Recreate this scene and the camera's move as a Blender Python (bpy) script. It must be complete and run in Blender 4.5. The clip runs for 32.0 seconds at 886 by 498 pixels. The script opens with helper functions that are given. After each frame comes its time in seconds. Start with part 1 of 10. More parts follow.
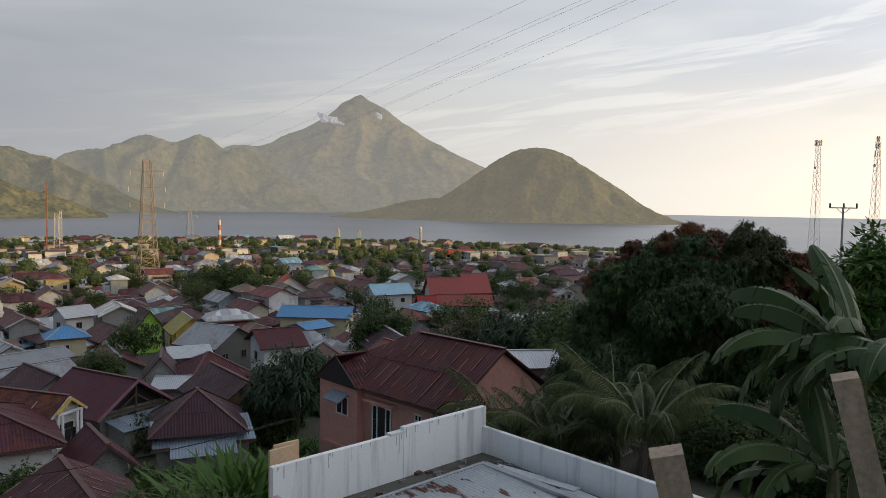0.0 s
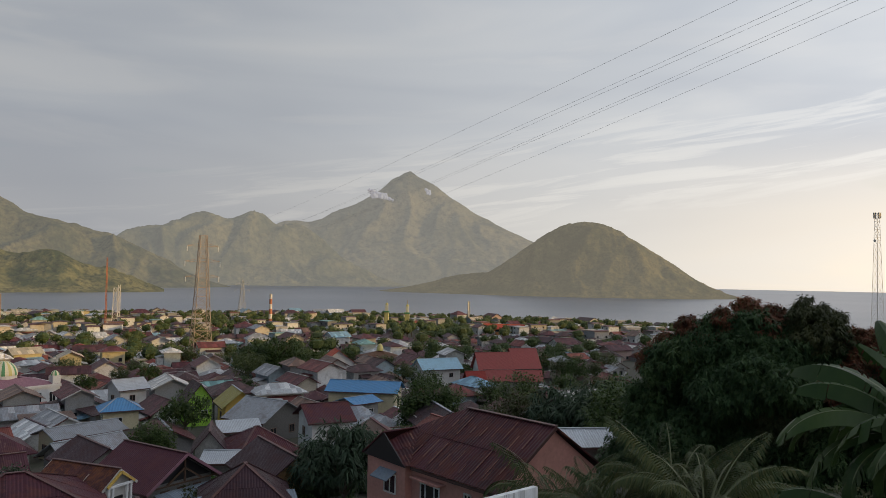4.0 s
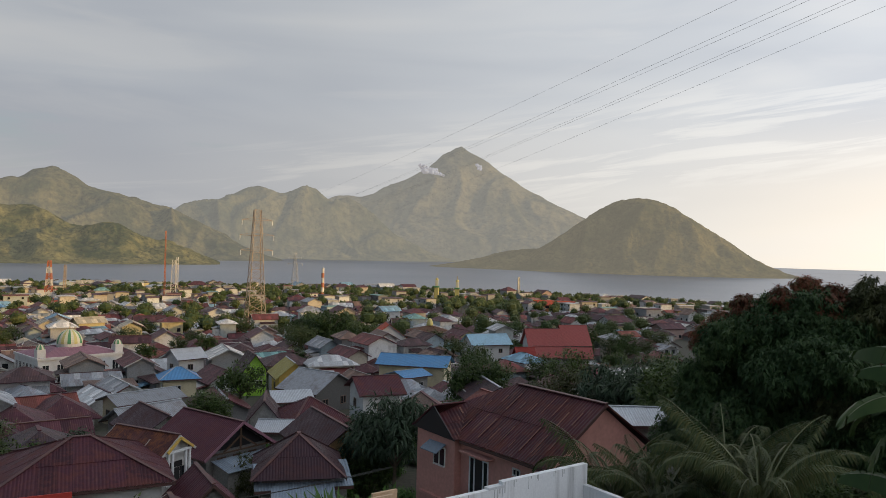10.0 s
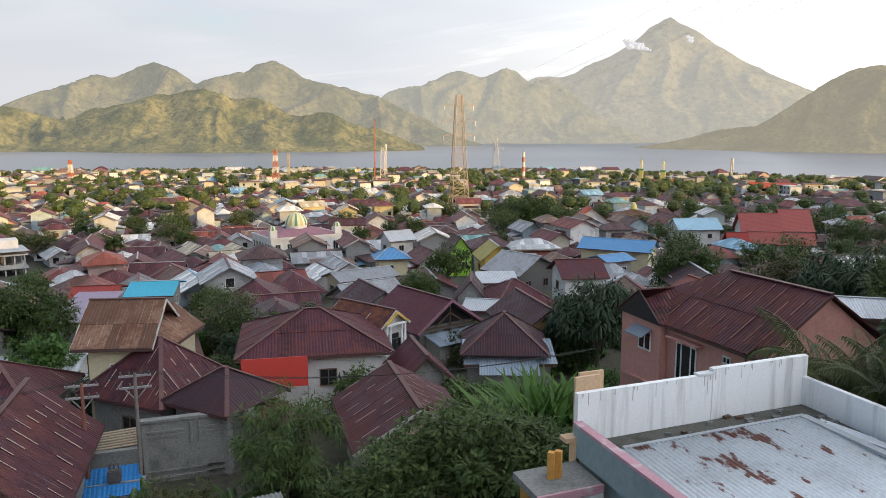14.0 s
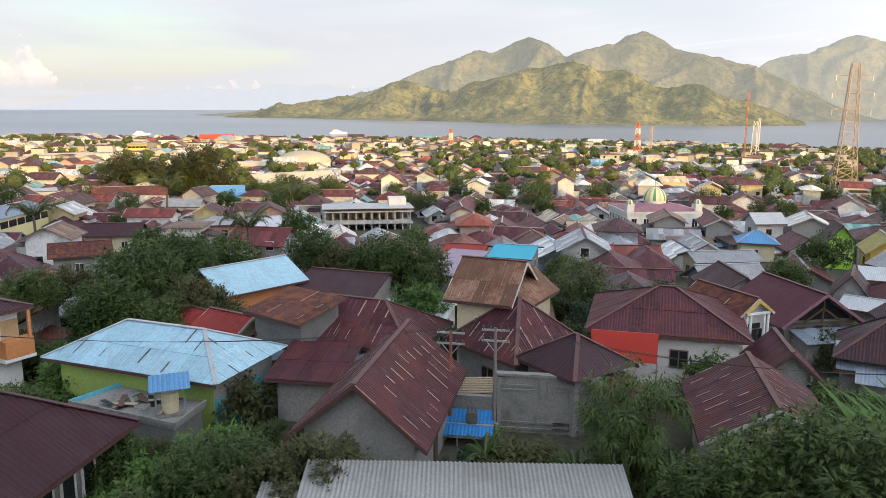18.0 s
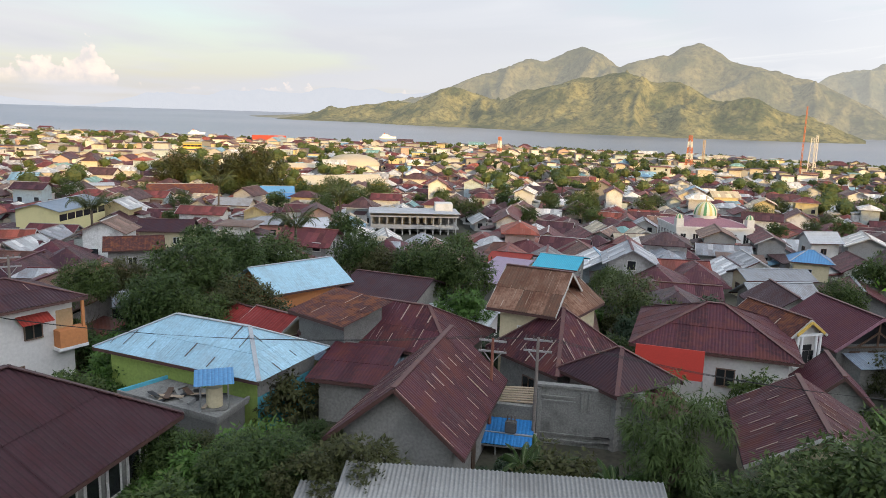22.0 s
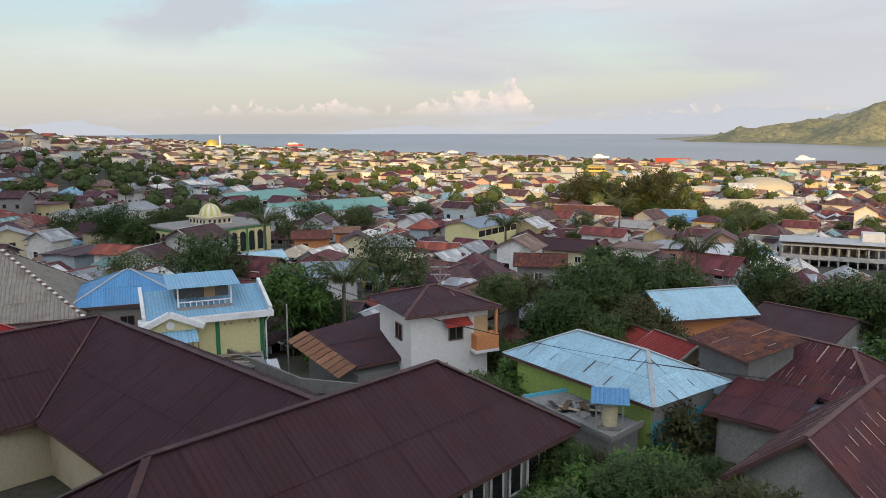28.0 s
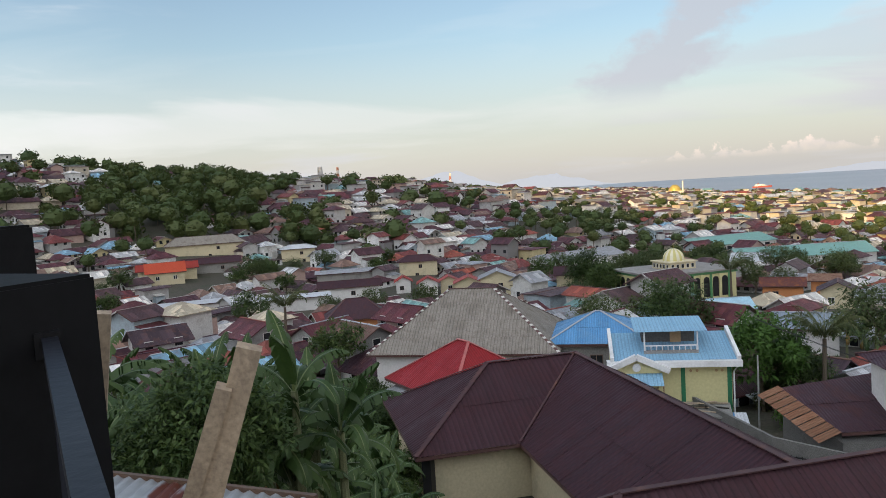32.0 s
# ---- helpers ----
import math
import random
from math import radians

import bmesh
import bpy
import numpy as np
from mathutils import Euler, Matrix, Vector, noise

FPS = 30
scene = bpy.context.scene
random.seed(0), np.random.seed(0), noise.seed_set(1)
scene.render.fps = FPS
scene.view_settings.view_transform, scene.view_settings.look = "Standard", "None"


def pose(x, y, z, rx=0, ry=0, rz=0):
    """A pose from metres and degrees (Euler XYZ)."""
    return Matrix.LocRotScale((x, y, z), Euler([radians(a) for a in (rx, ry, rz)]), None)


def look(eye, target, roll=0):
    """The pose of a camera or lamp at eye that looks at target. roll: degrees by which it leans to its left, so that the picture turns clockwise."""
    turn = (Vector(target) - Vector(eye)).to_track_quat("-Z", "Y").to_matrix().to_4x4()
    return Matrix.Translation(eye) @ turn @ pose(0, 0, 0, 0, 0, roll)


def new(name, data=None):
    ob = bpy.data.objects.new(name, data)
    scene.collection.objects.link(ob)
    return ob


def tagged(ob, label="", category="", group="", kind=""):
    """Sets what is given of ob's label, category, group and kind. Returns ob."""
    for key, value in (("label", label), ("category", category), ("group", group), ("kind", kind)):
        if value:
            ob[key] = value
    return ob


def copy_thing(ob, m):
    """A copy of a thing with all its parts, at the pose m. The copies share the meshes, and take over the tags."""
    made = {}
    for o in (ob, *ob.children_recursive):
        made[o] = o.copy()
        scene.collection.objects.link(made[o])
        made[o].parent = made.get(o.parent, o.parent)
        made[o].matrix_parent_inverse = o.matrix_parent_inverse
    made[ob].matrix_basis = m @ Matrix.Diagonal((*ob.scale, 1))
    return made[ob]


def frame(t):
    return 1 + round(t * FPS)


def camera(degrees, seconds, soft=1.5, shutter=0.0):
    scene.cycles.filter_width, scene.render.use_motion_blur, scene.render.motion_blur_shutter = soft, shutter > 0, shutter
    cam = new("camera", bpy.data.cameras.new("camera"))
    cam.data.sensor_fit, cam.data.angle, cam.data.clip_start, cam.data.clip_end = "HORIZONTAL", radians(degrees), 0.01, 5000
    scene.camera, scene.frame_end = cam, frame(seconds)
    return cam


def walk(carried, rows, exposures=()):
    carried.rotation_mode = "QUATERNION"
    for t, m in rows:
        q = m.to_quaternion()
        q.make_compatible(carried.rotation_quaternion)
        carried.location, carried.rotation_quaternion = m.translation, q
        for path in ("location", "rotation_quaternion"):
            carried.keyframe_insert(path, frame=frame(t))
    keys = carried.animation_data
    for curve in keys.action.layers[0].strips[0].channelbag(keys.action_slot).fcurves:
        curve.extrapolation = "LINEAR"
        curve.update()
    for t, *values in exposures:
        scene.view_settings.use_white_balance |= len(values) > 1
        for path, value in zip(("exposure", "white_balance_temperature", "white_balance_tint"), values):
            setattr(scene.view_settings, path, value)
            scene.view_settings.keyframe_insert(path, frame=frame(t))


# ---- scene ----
# Camera: a phone held at arm's length and turned on the spot, on a roof terrace 50 m above the sea.
cam = camera(60.89, 32.0, 0.8)
EYE, ARM = 50.0, 0.72
ROWS = [  # seconds, yaw to the left, pitch, roll
    (0, 0.01, -3.49, 0.96),
    (0.5, 0.19, -2.09, 1.17),
    (1, -0.05, -0.71, 1.38),
    (1.5, -0.28, 0.27, 1.46),
    (2, -0.07, 0.91, 1.42),
    (2.5, 0.43, 1.26, 1.35),
    (3, 1.25, 1.48, 1.33),
    (3.5, 2.50, 1.80, 1.21),
    (5.5, 7.03, 2.47, 0.20),
    (6, 7.85, 2.23, 0.26),
    (6.5, 8.26, 2.04, 0.25),
    (7, 8.54, 1.95, 0.18),
    (7.5, 9.01, 1.74, 0.17),
    (8, 9.59, 1.51, 0.30),
    (8.5, 9.23, 1.12, 0.44),
    (9, 7.71, 0.88, 0.80),
    (9.5, 6.85, 0.68, 1.29),
    (10, 7.55, 0.15, 1.49),
    (10.5, 9.56, -0.47, 1.45),
    (11, 12.13, -1.14, 1.27),
    (11.5, 14.63, -1.75, 1.10),
    (12, 16.28, -2.77, 0.91),
    (12.5, 17.41, -4.40, 0.42),
    (13, 18.76, -6.49, 0.04),
    (13.5, 20.55, -7.98, -0.07),
    (15.5, 31.21, -11.29, 0.26),
    (16, 35.72, -11.90, 0.03),
    (16.5, 41.19, -12.06, -0.17),
    (17, 45.53, -12.07, -0.55),
    (17.5, 48.16, -11.61, -0.18),
    (18, 49.33, -10.99, 0.33),
    (18.5, 49.14, -10.52, 0.76),
    (19, 48.58, -10.39, 1.01),
    (19.5, 47.94, -10.40, 1.45),
    (20, 47.85, -10.39, 1.84),
    (20.5, 48.18, -10.36, 2.09),
    (21, 48.78, -10.44, 2.26),
    (21.5, 50.19, -10.52, 2.01),
    (22, 52.78, -10.55, 1.84),
    (22.5, 56.66, -10.63, 1.77),
    (23, 61.70, -10.73, 1.58),
    (23.5, 66.40, -10.75, 1.19),
    (24, 69.90, -10.54, 0.80),
    (24.5, 72.95, -10.38, 0.58),
    (25, 75.37, -10.19, 0.54),
    (25.5, 77.02, -9.99, 0.62),
    (27.5, 81.58, -9.62, 0.13),
    (28, 82.72, -9.28, -0.08),
    (28.5, 84.17, -8.76, -0.14),
    (29, 87.32, -8.29, -0.44),
    (29.5, 91.91, -7.80, -1.30),
    (30, 96.41, -7.66, -1.76),
    (30.5, 101.36, -7.42, -2.23),
    (31, 107.73, -6.83, -2.83),
    (31.5, 113.30, -6.44, -3.26),
    (32, 116.86, -4.78, -3.45),
]


def eye_pose(yaw, pitch, roll):
    a, b = radians(yaw), radians(pitch)
    eye = Vector((-ARM * math.sin(a), ARM * math.cos(a), EYE))
    return look(eye, eye + Vector((-math.sin(a) * math.cos(b), math.cos(a) * math.cos(b), math.sin(b))), roll)


EXPOSURES = [(0, -0.38), (1, -0.54), (2, -0.62), (3, -0.6), (5.5, -0.44), (10, -0.38), (11.5, -0.2), (13, 0.27), (16, 0.78), (17, 0.77), (19, 0.68), (23, 0.6), (25, 0.52), (27.5, 0.4), (29, 0.36), (32, 0.42)]
walk(cam, [(t, eye_pose(y, p, r)) for t, y, p, r in ROWS], EXPOSURES)

# ---- light: a low evening sun behind a ridge, under a broken cloud sky ----
SUN_AZ, SUN_EL = -100.0, 9.0
world = bpy.data.worlds.new("evening_sky")
scene.world = world
world.use_nodes = True


def build_sky():
    nt = world.node_tree
    nt.nodes.clear()
    N, L = nt.nodes.new, nt.links.new

    def math_(op, a, b=None, c=None):
        n = N("ShaderNodeMath")
        n.operation = op
        for i, v in enumerate((a, b, c)):
            if v is None:
                continue
            if isinstance(v, (int, float)):
                n.inputs[i].default_value = v
            else:
                L(v, n.inputs[i])
        return n.outputs[0]

    def ramp(fac, stops):
        n = N("ShaderNodeValToRGB")
        e = n.color_ramp.elements
        while len(e) < len(stops):
            e.new(0.5)
        for el, (p, c) in zip(e, stops):
            el.position = p
            el.color = (*c, 1) if len(c) == 3 else c
        L(fac, n.inputs[0])
        return n.outputs[0]

    def mix(f, a, b):
        n = N("ShaderNodeMix")
        n.data_type = "RGBA"
        for s, v in ((0, f), (6, a), (7, b)):
            if isinstance(v, (int, float)):
                n.inputs[s].default_value = v
            elif isinstance(v, tuple):
                n.inputs[s].default_value = (*v, 1)
            else:
                L(v, n.inputs[s])
        return n.outputs[2]

    def noise_(vec, scale, detail=5.0, rough=0.55, dist=0.0):
        n = N("ShaderNodeTexNoise")
        n.inputs["Scale"].default_value = scale
        n.inputs["Detail"].default_value = detail
        n.inputs["Roughness"].default_value = rough
        n.inputs["Distortion"].default_value = dist
        L(vec, n.inputs["Vector"])
        return n.outputs["Fac"]

    sky = N("ShaderNodeTexSky")
    sky.sky_type = "NISHITA"
    sky.sun_disc = False
    sky.sun_elevation = radians(SUN_EL)
    sky.sun_rotation = radians(-SUN_AZ)
    clear = N("ShaderNodeVectorMath")
    clear.operation = "SCALE"
    L(sky.outputs[0], clear.inputs[0])
    clear.inputs["Scale"].default_value = 0.13
    tint = N("ShaderNodeVectorMath")
    tint.operation = "MULTIPLY"
    L(clear.outputs[0], tint.inputs[0])
    tint.inputs[1].default_value = (0.93, 0.99, 1.10)
    tc = N("ShaderNodeTexCoord")
    sep = N("ShaderNodeSeparateXYZ")
    L(tc.outputs["Generated"], sep.inputs[0])
    x, y, z = sep.outputs
    zc = math_("MAXIMUM", z, 0.0)
    # azimuth to the left of +y, in turns of 360 degrees, and cloud coordinates on a flat layer
    az = math_("MULTIPLY", math_("ARCTAN2", math_("MULTIPLY", x, -1.0), y), 57.2958)
    el = math_("MULTIPLY", math_("ARCSINE", z), 57.2958)
    h = math_("ADD", zc, 0.10)
    com = N("ShaderNodeCombineXYZ")
    L(math_("DIVIDE", x, h), com.inputs[0])
    L(math_("DIVIDE", y, h), com.inputs[1])
    flat = com.outputs[0]
    com2 = N("ShaderNodeCombineXYZ")
    L(math_("MULTIPLY", az, 0.05), com2.inputs[0])
    L(math_("MULTIPLY", el, 0.28), com2.inputs[1])
    band = com2.outputs[0]
    com3 = N("ShaderNodeCombineXYZ")
    L(math_("MULTIPLY", az, 0.2), com3.inputs[0])
    L(math_("MULTIPLY", el, 0.32), com3.inputs[1])
    puffs = com3.outputs[0]
    n1 = noise_(flat, 0.42, 5, 0.5, 0.3)
    n2 = noise_(band, 0.85, 6, 0.52, 0.6)
    n3 = noise_(puffs, 1.5, 7, 0.6, 0.2)
    # cover: heavy towards the sun, broken away from it
    side = math_("SMOOTH_MIN", math_("MAXIMUM", math_("DIVIDE", math_("SUBTRACT", az, 25.0), 70.0), 0.0), 1.0, 0.1)
    thresh = math_("ADD", math_("MULTIPLY", n1, 0.6), math_("MULTIPLY", n2, 0.4))
    cover = math_("SUBTRACT", thresh, math_("MULTIPLY", side, 0.27))
    cover = ramp(math_("ADD", cover, 0.13), [(0.40, (0, 0, 0)), (0.52, (1, 1, 1))])
    n0 = noise_(band, 0.6, 3, 0.45, 0.4)
    grey = ramp(n0, [(0.34, (0.47, 0.505, 0.56)), (0.52, (0.545, 0.575, 0.615)), (0.68, (0.63, 0.645, 0.66))])
    sky_and_cloud = mix(cover, tint.outputs[0], grey)
    # bright milky band low over the sea
    low = ramp(math_("DIVIDE", el, 30.0), [(0.0, (1, 1, 1)), (0.16, (0.75, 0.75, 0.75)), (0.36, (0.12, 0.12, 0.12)), (0.7, (0, 0, 0))])
    warm_side = ramp(math_("DIVIDE", math_("ADD", az, 82.0), 180.0), [(0.0, (2.0, 1.65, 1.2)), (0.2, (1.3, 1.04, 0.70)), (0.30, (1.02, 0.86, 0.65)), (0.42, (0.80, 0.75, 0.67)), (0.62, (0.455, 0.46, 0.485)), (0.9, (0.48, 0.465, 0.475))])
    out = mix(math_("MULTIPLY", low, 0.8), sky_and_cloud, warm_side)
    # long bright streaks and pink heaps near the horizon
    streak = ramp(math_("MULTIPLY", n2, 1.0), [(0.53, (0, 0, 0)), (0.64, (1, 1, 1))])
    out = mix(math_("MULTIPLY", math_("MULTIPLY", streak, 0.18), math_("SUBTRACT", 1.0, math_("MULTIPLY", side, 0.65))), out, (0.76, 0.74, 0.71))
    # brighter torn bands that climb away from the volcano towards the sun
    com4 = N("ShaderNodeCombineXYZ")
    L(math_("MULTIPLY", az, 0.045), com4.inputs[0])
    L(math_("MULTIPLY", math_("ADD", el, math_("MULTIPLY", az, 0.13)), 0.55), com4.inputs[1])
    n4 = noise_(com4.outputs[0], 1.25, 7, 0.6, 0.5)
    torn = ramp(n4, [(0.5, (0, 0, 0)), (0.57, (0.75, 0.75, 0.75)), (0.66, (1, 1, 1))])
    torn_el = ramp(math_("DIVIDE", math_("ADD", el, math_("MULTIPLY", az, 0.13)), 20.0), [(0.12, (0, 0, 0)), (0.25, (1, 1, 1)), (0.42, (1, 1, 1)), (0.58, (0, 0, 0))])
    torn_az = ramp(math_("DIVIDE", math_("ADD", az, 60.0), 110.0), [(0.0, (0.3, 0.3, 0.3)), (0.3, (1, 1, 1)), (0.6, (0.8, 0.8, 0.8)), (1.0, (0, 0, 0))])
    out = mix(math_("MULTIPLY", math_("MULTIPLY", math_("MULTIPLY", torn, torn_el), torn_az), 0.36), out, (0.98, 0.94, 0.86))
    # heaped cumulus low over the sea: a lumpy outline of towers, pale peach on top
    com5 = N("ShaderNodeCombineXYZ")
    L(az, com5.inputs[0])
    L(el, com5.inputs[1])
    n5 = noise_(com5.outputs[0], 0.85, 6, 0.58, 0.1)
    top = math_("ADD", 0.6, math_("MULTIPLY", math_("SUBTRACT", n5, 0.5), 3.4))
    for centre, high, wide in ((77.7, 2.9, 1.3), (80.6, 1.8, 1.6), (83.6, 1.3, 1.8), (90.0, 1.2, 3.2), (97.0, 0.7, 3.0), (64.5, 0.5, 2.2), (58.0, 0.3, 2.5)):
        u = math_("DIVIDE", math_("SUBTRACT", az, centre), wide)
        top = math_("ADD", top, math_("MULTIPLY", math_("EXPONENT", math_("MULTIPLY", math_("MULTIPLY", u, u), -1.0)), high))
    heap = ramp(math_("ADD", math_("MULTIPLY", math_("SUBTRACT", top, el), 0.8), 0.5), [(0.44, (0, 0, 0)), (0.62, (1, 1, 1))])
    foot = ramp(math_("DIVIDE", el, 5.0), [(0.14, (0, 0, 0)), (0.34, (1, 1, 1))])
    heap_az = ramp(math_("DIVIDE", math_("SUBTRACT", az, 45.0), 70.0), [(0.0, (0, 0, 0)), (0.2, (1, 1, 1)), (0.75, (1, 1, 1)), (1.0, (0, 0, 0))])
    heap_col = ramp(math_("MULTIPLY", n5, 1.0), [(0.35, (0.56, 0.51, 0.52)), (0.6, (0.84, 0.69, 0.60))])
    out = mix(math_("MULTIPLY", math_("MULTIPLY", math_("MULTIPLY", heap, foot), heap_az), 0.7), out, heap_col)
    # a long cream bank, a grey plume leaning over it and flat grey bars on the far side of the sky
    bank = math_("ADD", math_("SUBTRACT", 1.0, math_("DIVIDE", math_("ABSOLUTE", math_("SUBTRACT", el, 5.2)), 2.2)), math_("MULTIPLY", math_("SUBTRACT", n2, 0.5), 3.0))
    bank_az = ramp(math_("DIVIDE", math_("SUBTRACT", az, 70.0), 80.0), [(0.0, (0, 0, 0)), (0.3, (0.5, 0.5, 0.5)), (0.5, (1, 1, 1)), (1.0, (1, 1, 1))])
    out = mix(math_("MULTIPLY", math_("MULTIPLY", ramp(bank, [(0.3, (0, 0, 0)), (0.75, (1, 1, 1))]), bank_az), 0.36), out, (0.66, 0.655, 0.64))
    lean = math_("ADD", math_("SUBTRACT", az, 99.4), math_("MULTIPLY", math_("SUBTRACT", el, 8.4), 1.05))
    plume = math_("SUBTRACT", 1.0, math_("DIVIDE", math_("ABSOLUTE", lean), 6.0))
    plume = math_("ADD", plume, math_("MULTIPLY", math_("SUBTRACT", n3, 0.5), 1.6))
    plume = math_("ADD", plume, math_("MULTIPLY", math_("SUBTRACT", n2, 0.5), 1.2))
    plume_el = ramp(math_("DIVIDE", el, 40.0), [(0.12, (0, 0, 0)), (0.17, (1, 1, 1)), (0.5, (1, 1, 1)), (0.8, (0, 0, 0))])
    plume = math_("MULTIPLY", ramp(plume, [(0.2, (0, 0, 0)), (0.62, (1, 1, 1))]), plume_el)
    out = mix(math_("MULTIPLY", plume, 0.8), out, (0.435, 0.445, 0.49))
    bars = math_("ADD", math_("SUBTRACT", 1.0, math_("DIVIDE", math_("ABSOLUTE", math_("SUBTRACT", el, 7.4)), 2.6)), math_("MULTIPLY", math_("SUBTRACT", n2, 0.5), 5.0))
    bar_az = ramp(math_("DIVIDE", math_("SUBTRACT", az, 40.0), 70.0), [(0.0, (0, 0, 0)), (0.25, (1, 1, 1)), (0.7, (1, 1, 1)), (1.0, (0, 0, 0))])
    out = mix(math_("MULTIPLY", math_("MULTIPLY", ramp(bars, [(0.45, (0, 0, 0)), (0.95, (1, 1, 1))]), bar_az), 0.5), out, (0.46, 0.48, 0.53))
    back = ramp(math_("ADD", math_("MULTIPLY", math_("COSINE", math_("MULTIPLY", math_("ADD", az, 104.0), 0.017453)), 0.5), 0.5), [(0.0, (1, 1, 1)), (0.1, (1.05, 1.05, 1.05)), (0.24, (1.11, 1.11, 1.11)), (0.42, (1.40, 1.40, 1.40)), (1.0, (2.2, 2.25, 2.35))])
    glow = N("ShaderNodeMix")
    glow.data_type, glow.blend_type = "RGBA", "MULTIPLY"
    glow.inputs[0].default_value = 1.0
    L(out, glow.inputs[6])
    L(back, glow.inputs[7])
    out = glow.outputs[2]
    bg = N("ShaderNodeBackground")
    L(out, bg.inputs[0])
    bg.inputs[1].default_value = 1.0
    o = N("ShaderNodeOutputWorld")
    L(bg.outputs[0], o.inputs[0])


build_sky()
lamp = bpy.data.lights.new("sun", "SUN")
lamp.energy, lamp.angle, lamp.color = 5.0, radians(0.6), (1.0, 0.66, 0.25)
sun = new("sun", lamp)
sun_way = Vector((-math.sin(radians(SUN_AZ)) * math.cos(radians(SUN_EL)), math.cos(radians(SUN_AZ)) * math.cos(radians(SUN_EL)), math.sin(radians(SUN_EL))))
sun.matrix_world = Matrix.Translation((0, 0, 300)) @ sun_way.to_track_quat("Z", "Y").to_matrix().to_4x4()

# ---- materials ----
def new_mat(name):
    m = bpy.data.materials.new(name)
    m.use_nodes = True
    nt = m.node_tree
    b = nt.nodes["Principled BSDF"]
    return m, nt, b


def node(nt, kind, **vals):
    n = nt.nodes.new(kind)
    for k, v in vals.items():
        n.inputs[k.replace("_", " ")].default_value = v
    return n


def ramp_node(nt, fac, stops, constant=False):
    n = nt.nodes.new("ShaderNodeValToRGB")
    e = n.color_ramp.elements
    if constant:
        n.color_ramp.interpolation = "CONSTANT"
    while len(e) < len(stops):
        e.new(0.5)
    for s, (p, c) in zip(e, stops):
        s.position, s.color = p, (*c, 1)
    nt.links.new(fac, n.inputs[0])
    return n.outputs[0]


def mix_node(nt, fac, a, b, blend="MIX"):
    n = nt.nodes.new("ShaderNodeMix")
    n.data_type, n.blend_type = "RGBA", blend
    for s, v in ((0, fac), (6, a), (7, b)):
        if isinstance(v, (int, float)):
            n.inputs[s].default_value = v
        elif isinstance(v, tuple):
            n.inputs[s].default_value = (*v, 1)
        else:
            nt.links.new(v, n.inputs[s])
    return n.outputs[2]


def noise_node(nt, scale, detail=4, rough=0.55, stretch=(1, 1, 1), coord="Object"):
    tc = nt.nodes.new("ShaderNodeTexCoord")
    mp = nt.nodes.new("ShaderNodeMapping")
    mp.inputs["Scale"].default_value = stretch
    nt.links.new(tc.outputs[coord], mp.inputs[0])
    n = node(nt, "ShaderNodeTexNoise", Scale=scale, Detail=detail, Roughness=rough)
    nt.links.new(mp.outputs[0], n.inputs["Vector"])
    return n.outputs["Fac"]


def bump_to(nt, b, height, strength, dist=0.02):
    n = node(nt, "ShaderNodeBump", Strength=strength, Distance=dist)
    nt.links.new(height, n.inputs["Height"])
    nt.links.new(n.outputs[0], b.inputs["Normal"])


def plain(name, col, rough=0.7, var=0.25, scale=2.0, dirt=(0.08, 0.07, 0.06), dirty=0.35, metal=0.0, bump=0.2, stretch=(1, 1, 1)):
    """A painted or raw surface with broad stains and a fine grain."""
    m, nt, b = new_mat(name)
    big = noise_node(nt, scale * 0.5, 5, 0.62, stretch)
    fine = noise_node(nt, scale * 9, 3)
    dark = tuple(c * (1 - var) for c in col)
    light = tuple(min(1, c * (1 + var * 0.5)) for c in col)
    c1 = ramp_node(nt, fine, [(0.3, dark), (0.7, light)])
    stain = ramp_node(nt, big, [(0.52, (0, 0, 0)), (0.72, (dirty,) * 3)])
    c2 = mix_node(nt, stain, c1, dirt)
    nt.links.new(c2, b.inputs["Base Color"])
    b.inputs["Roughness"].default_value, b.inputs["Metallic"].default_value = rough, metal
    bump_to(nt, b, fine, bump, 0.01)
    return m


def sheet_cells(nt, wide, long):
    """One random value for every sheet of a roof, from metres along the eaves and up the slope."""
    uv = nt.nodes.new("ShaderNodeTexCoord").outputs["UV"]
    mp = nt.nodes.new("ShaderNodeVectorMath")
    mp.operation = "DIVIDE"
    nt.links.new(uv, mp.inputs[0])
    mp.inputs[1].default_value = (wide, long, 1.0)
    fl = nt.nodes.new("ShaderNodeVectorMath")
    fl.operation = "FLOOR"
    nt.links.new(mp.outputs[0], fl.inputs[0])
    w = nt.nodes.new("ShaderNodeTexWhiteNoise")
    w.noise_dimensions = "2D"
    nt.links.new(fl.outputs[0], w.inputs["Vector"])
    return w.outputs["Value"]


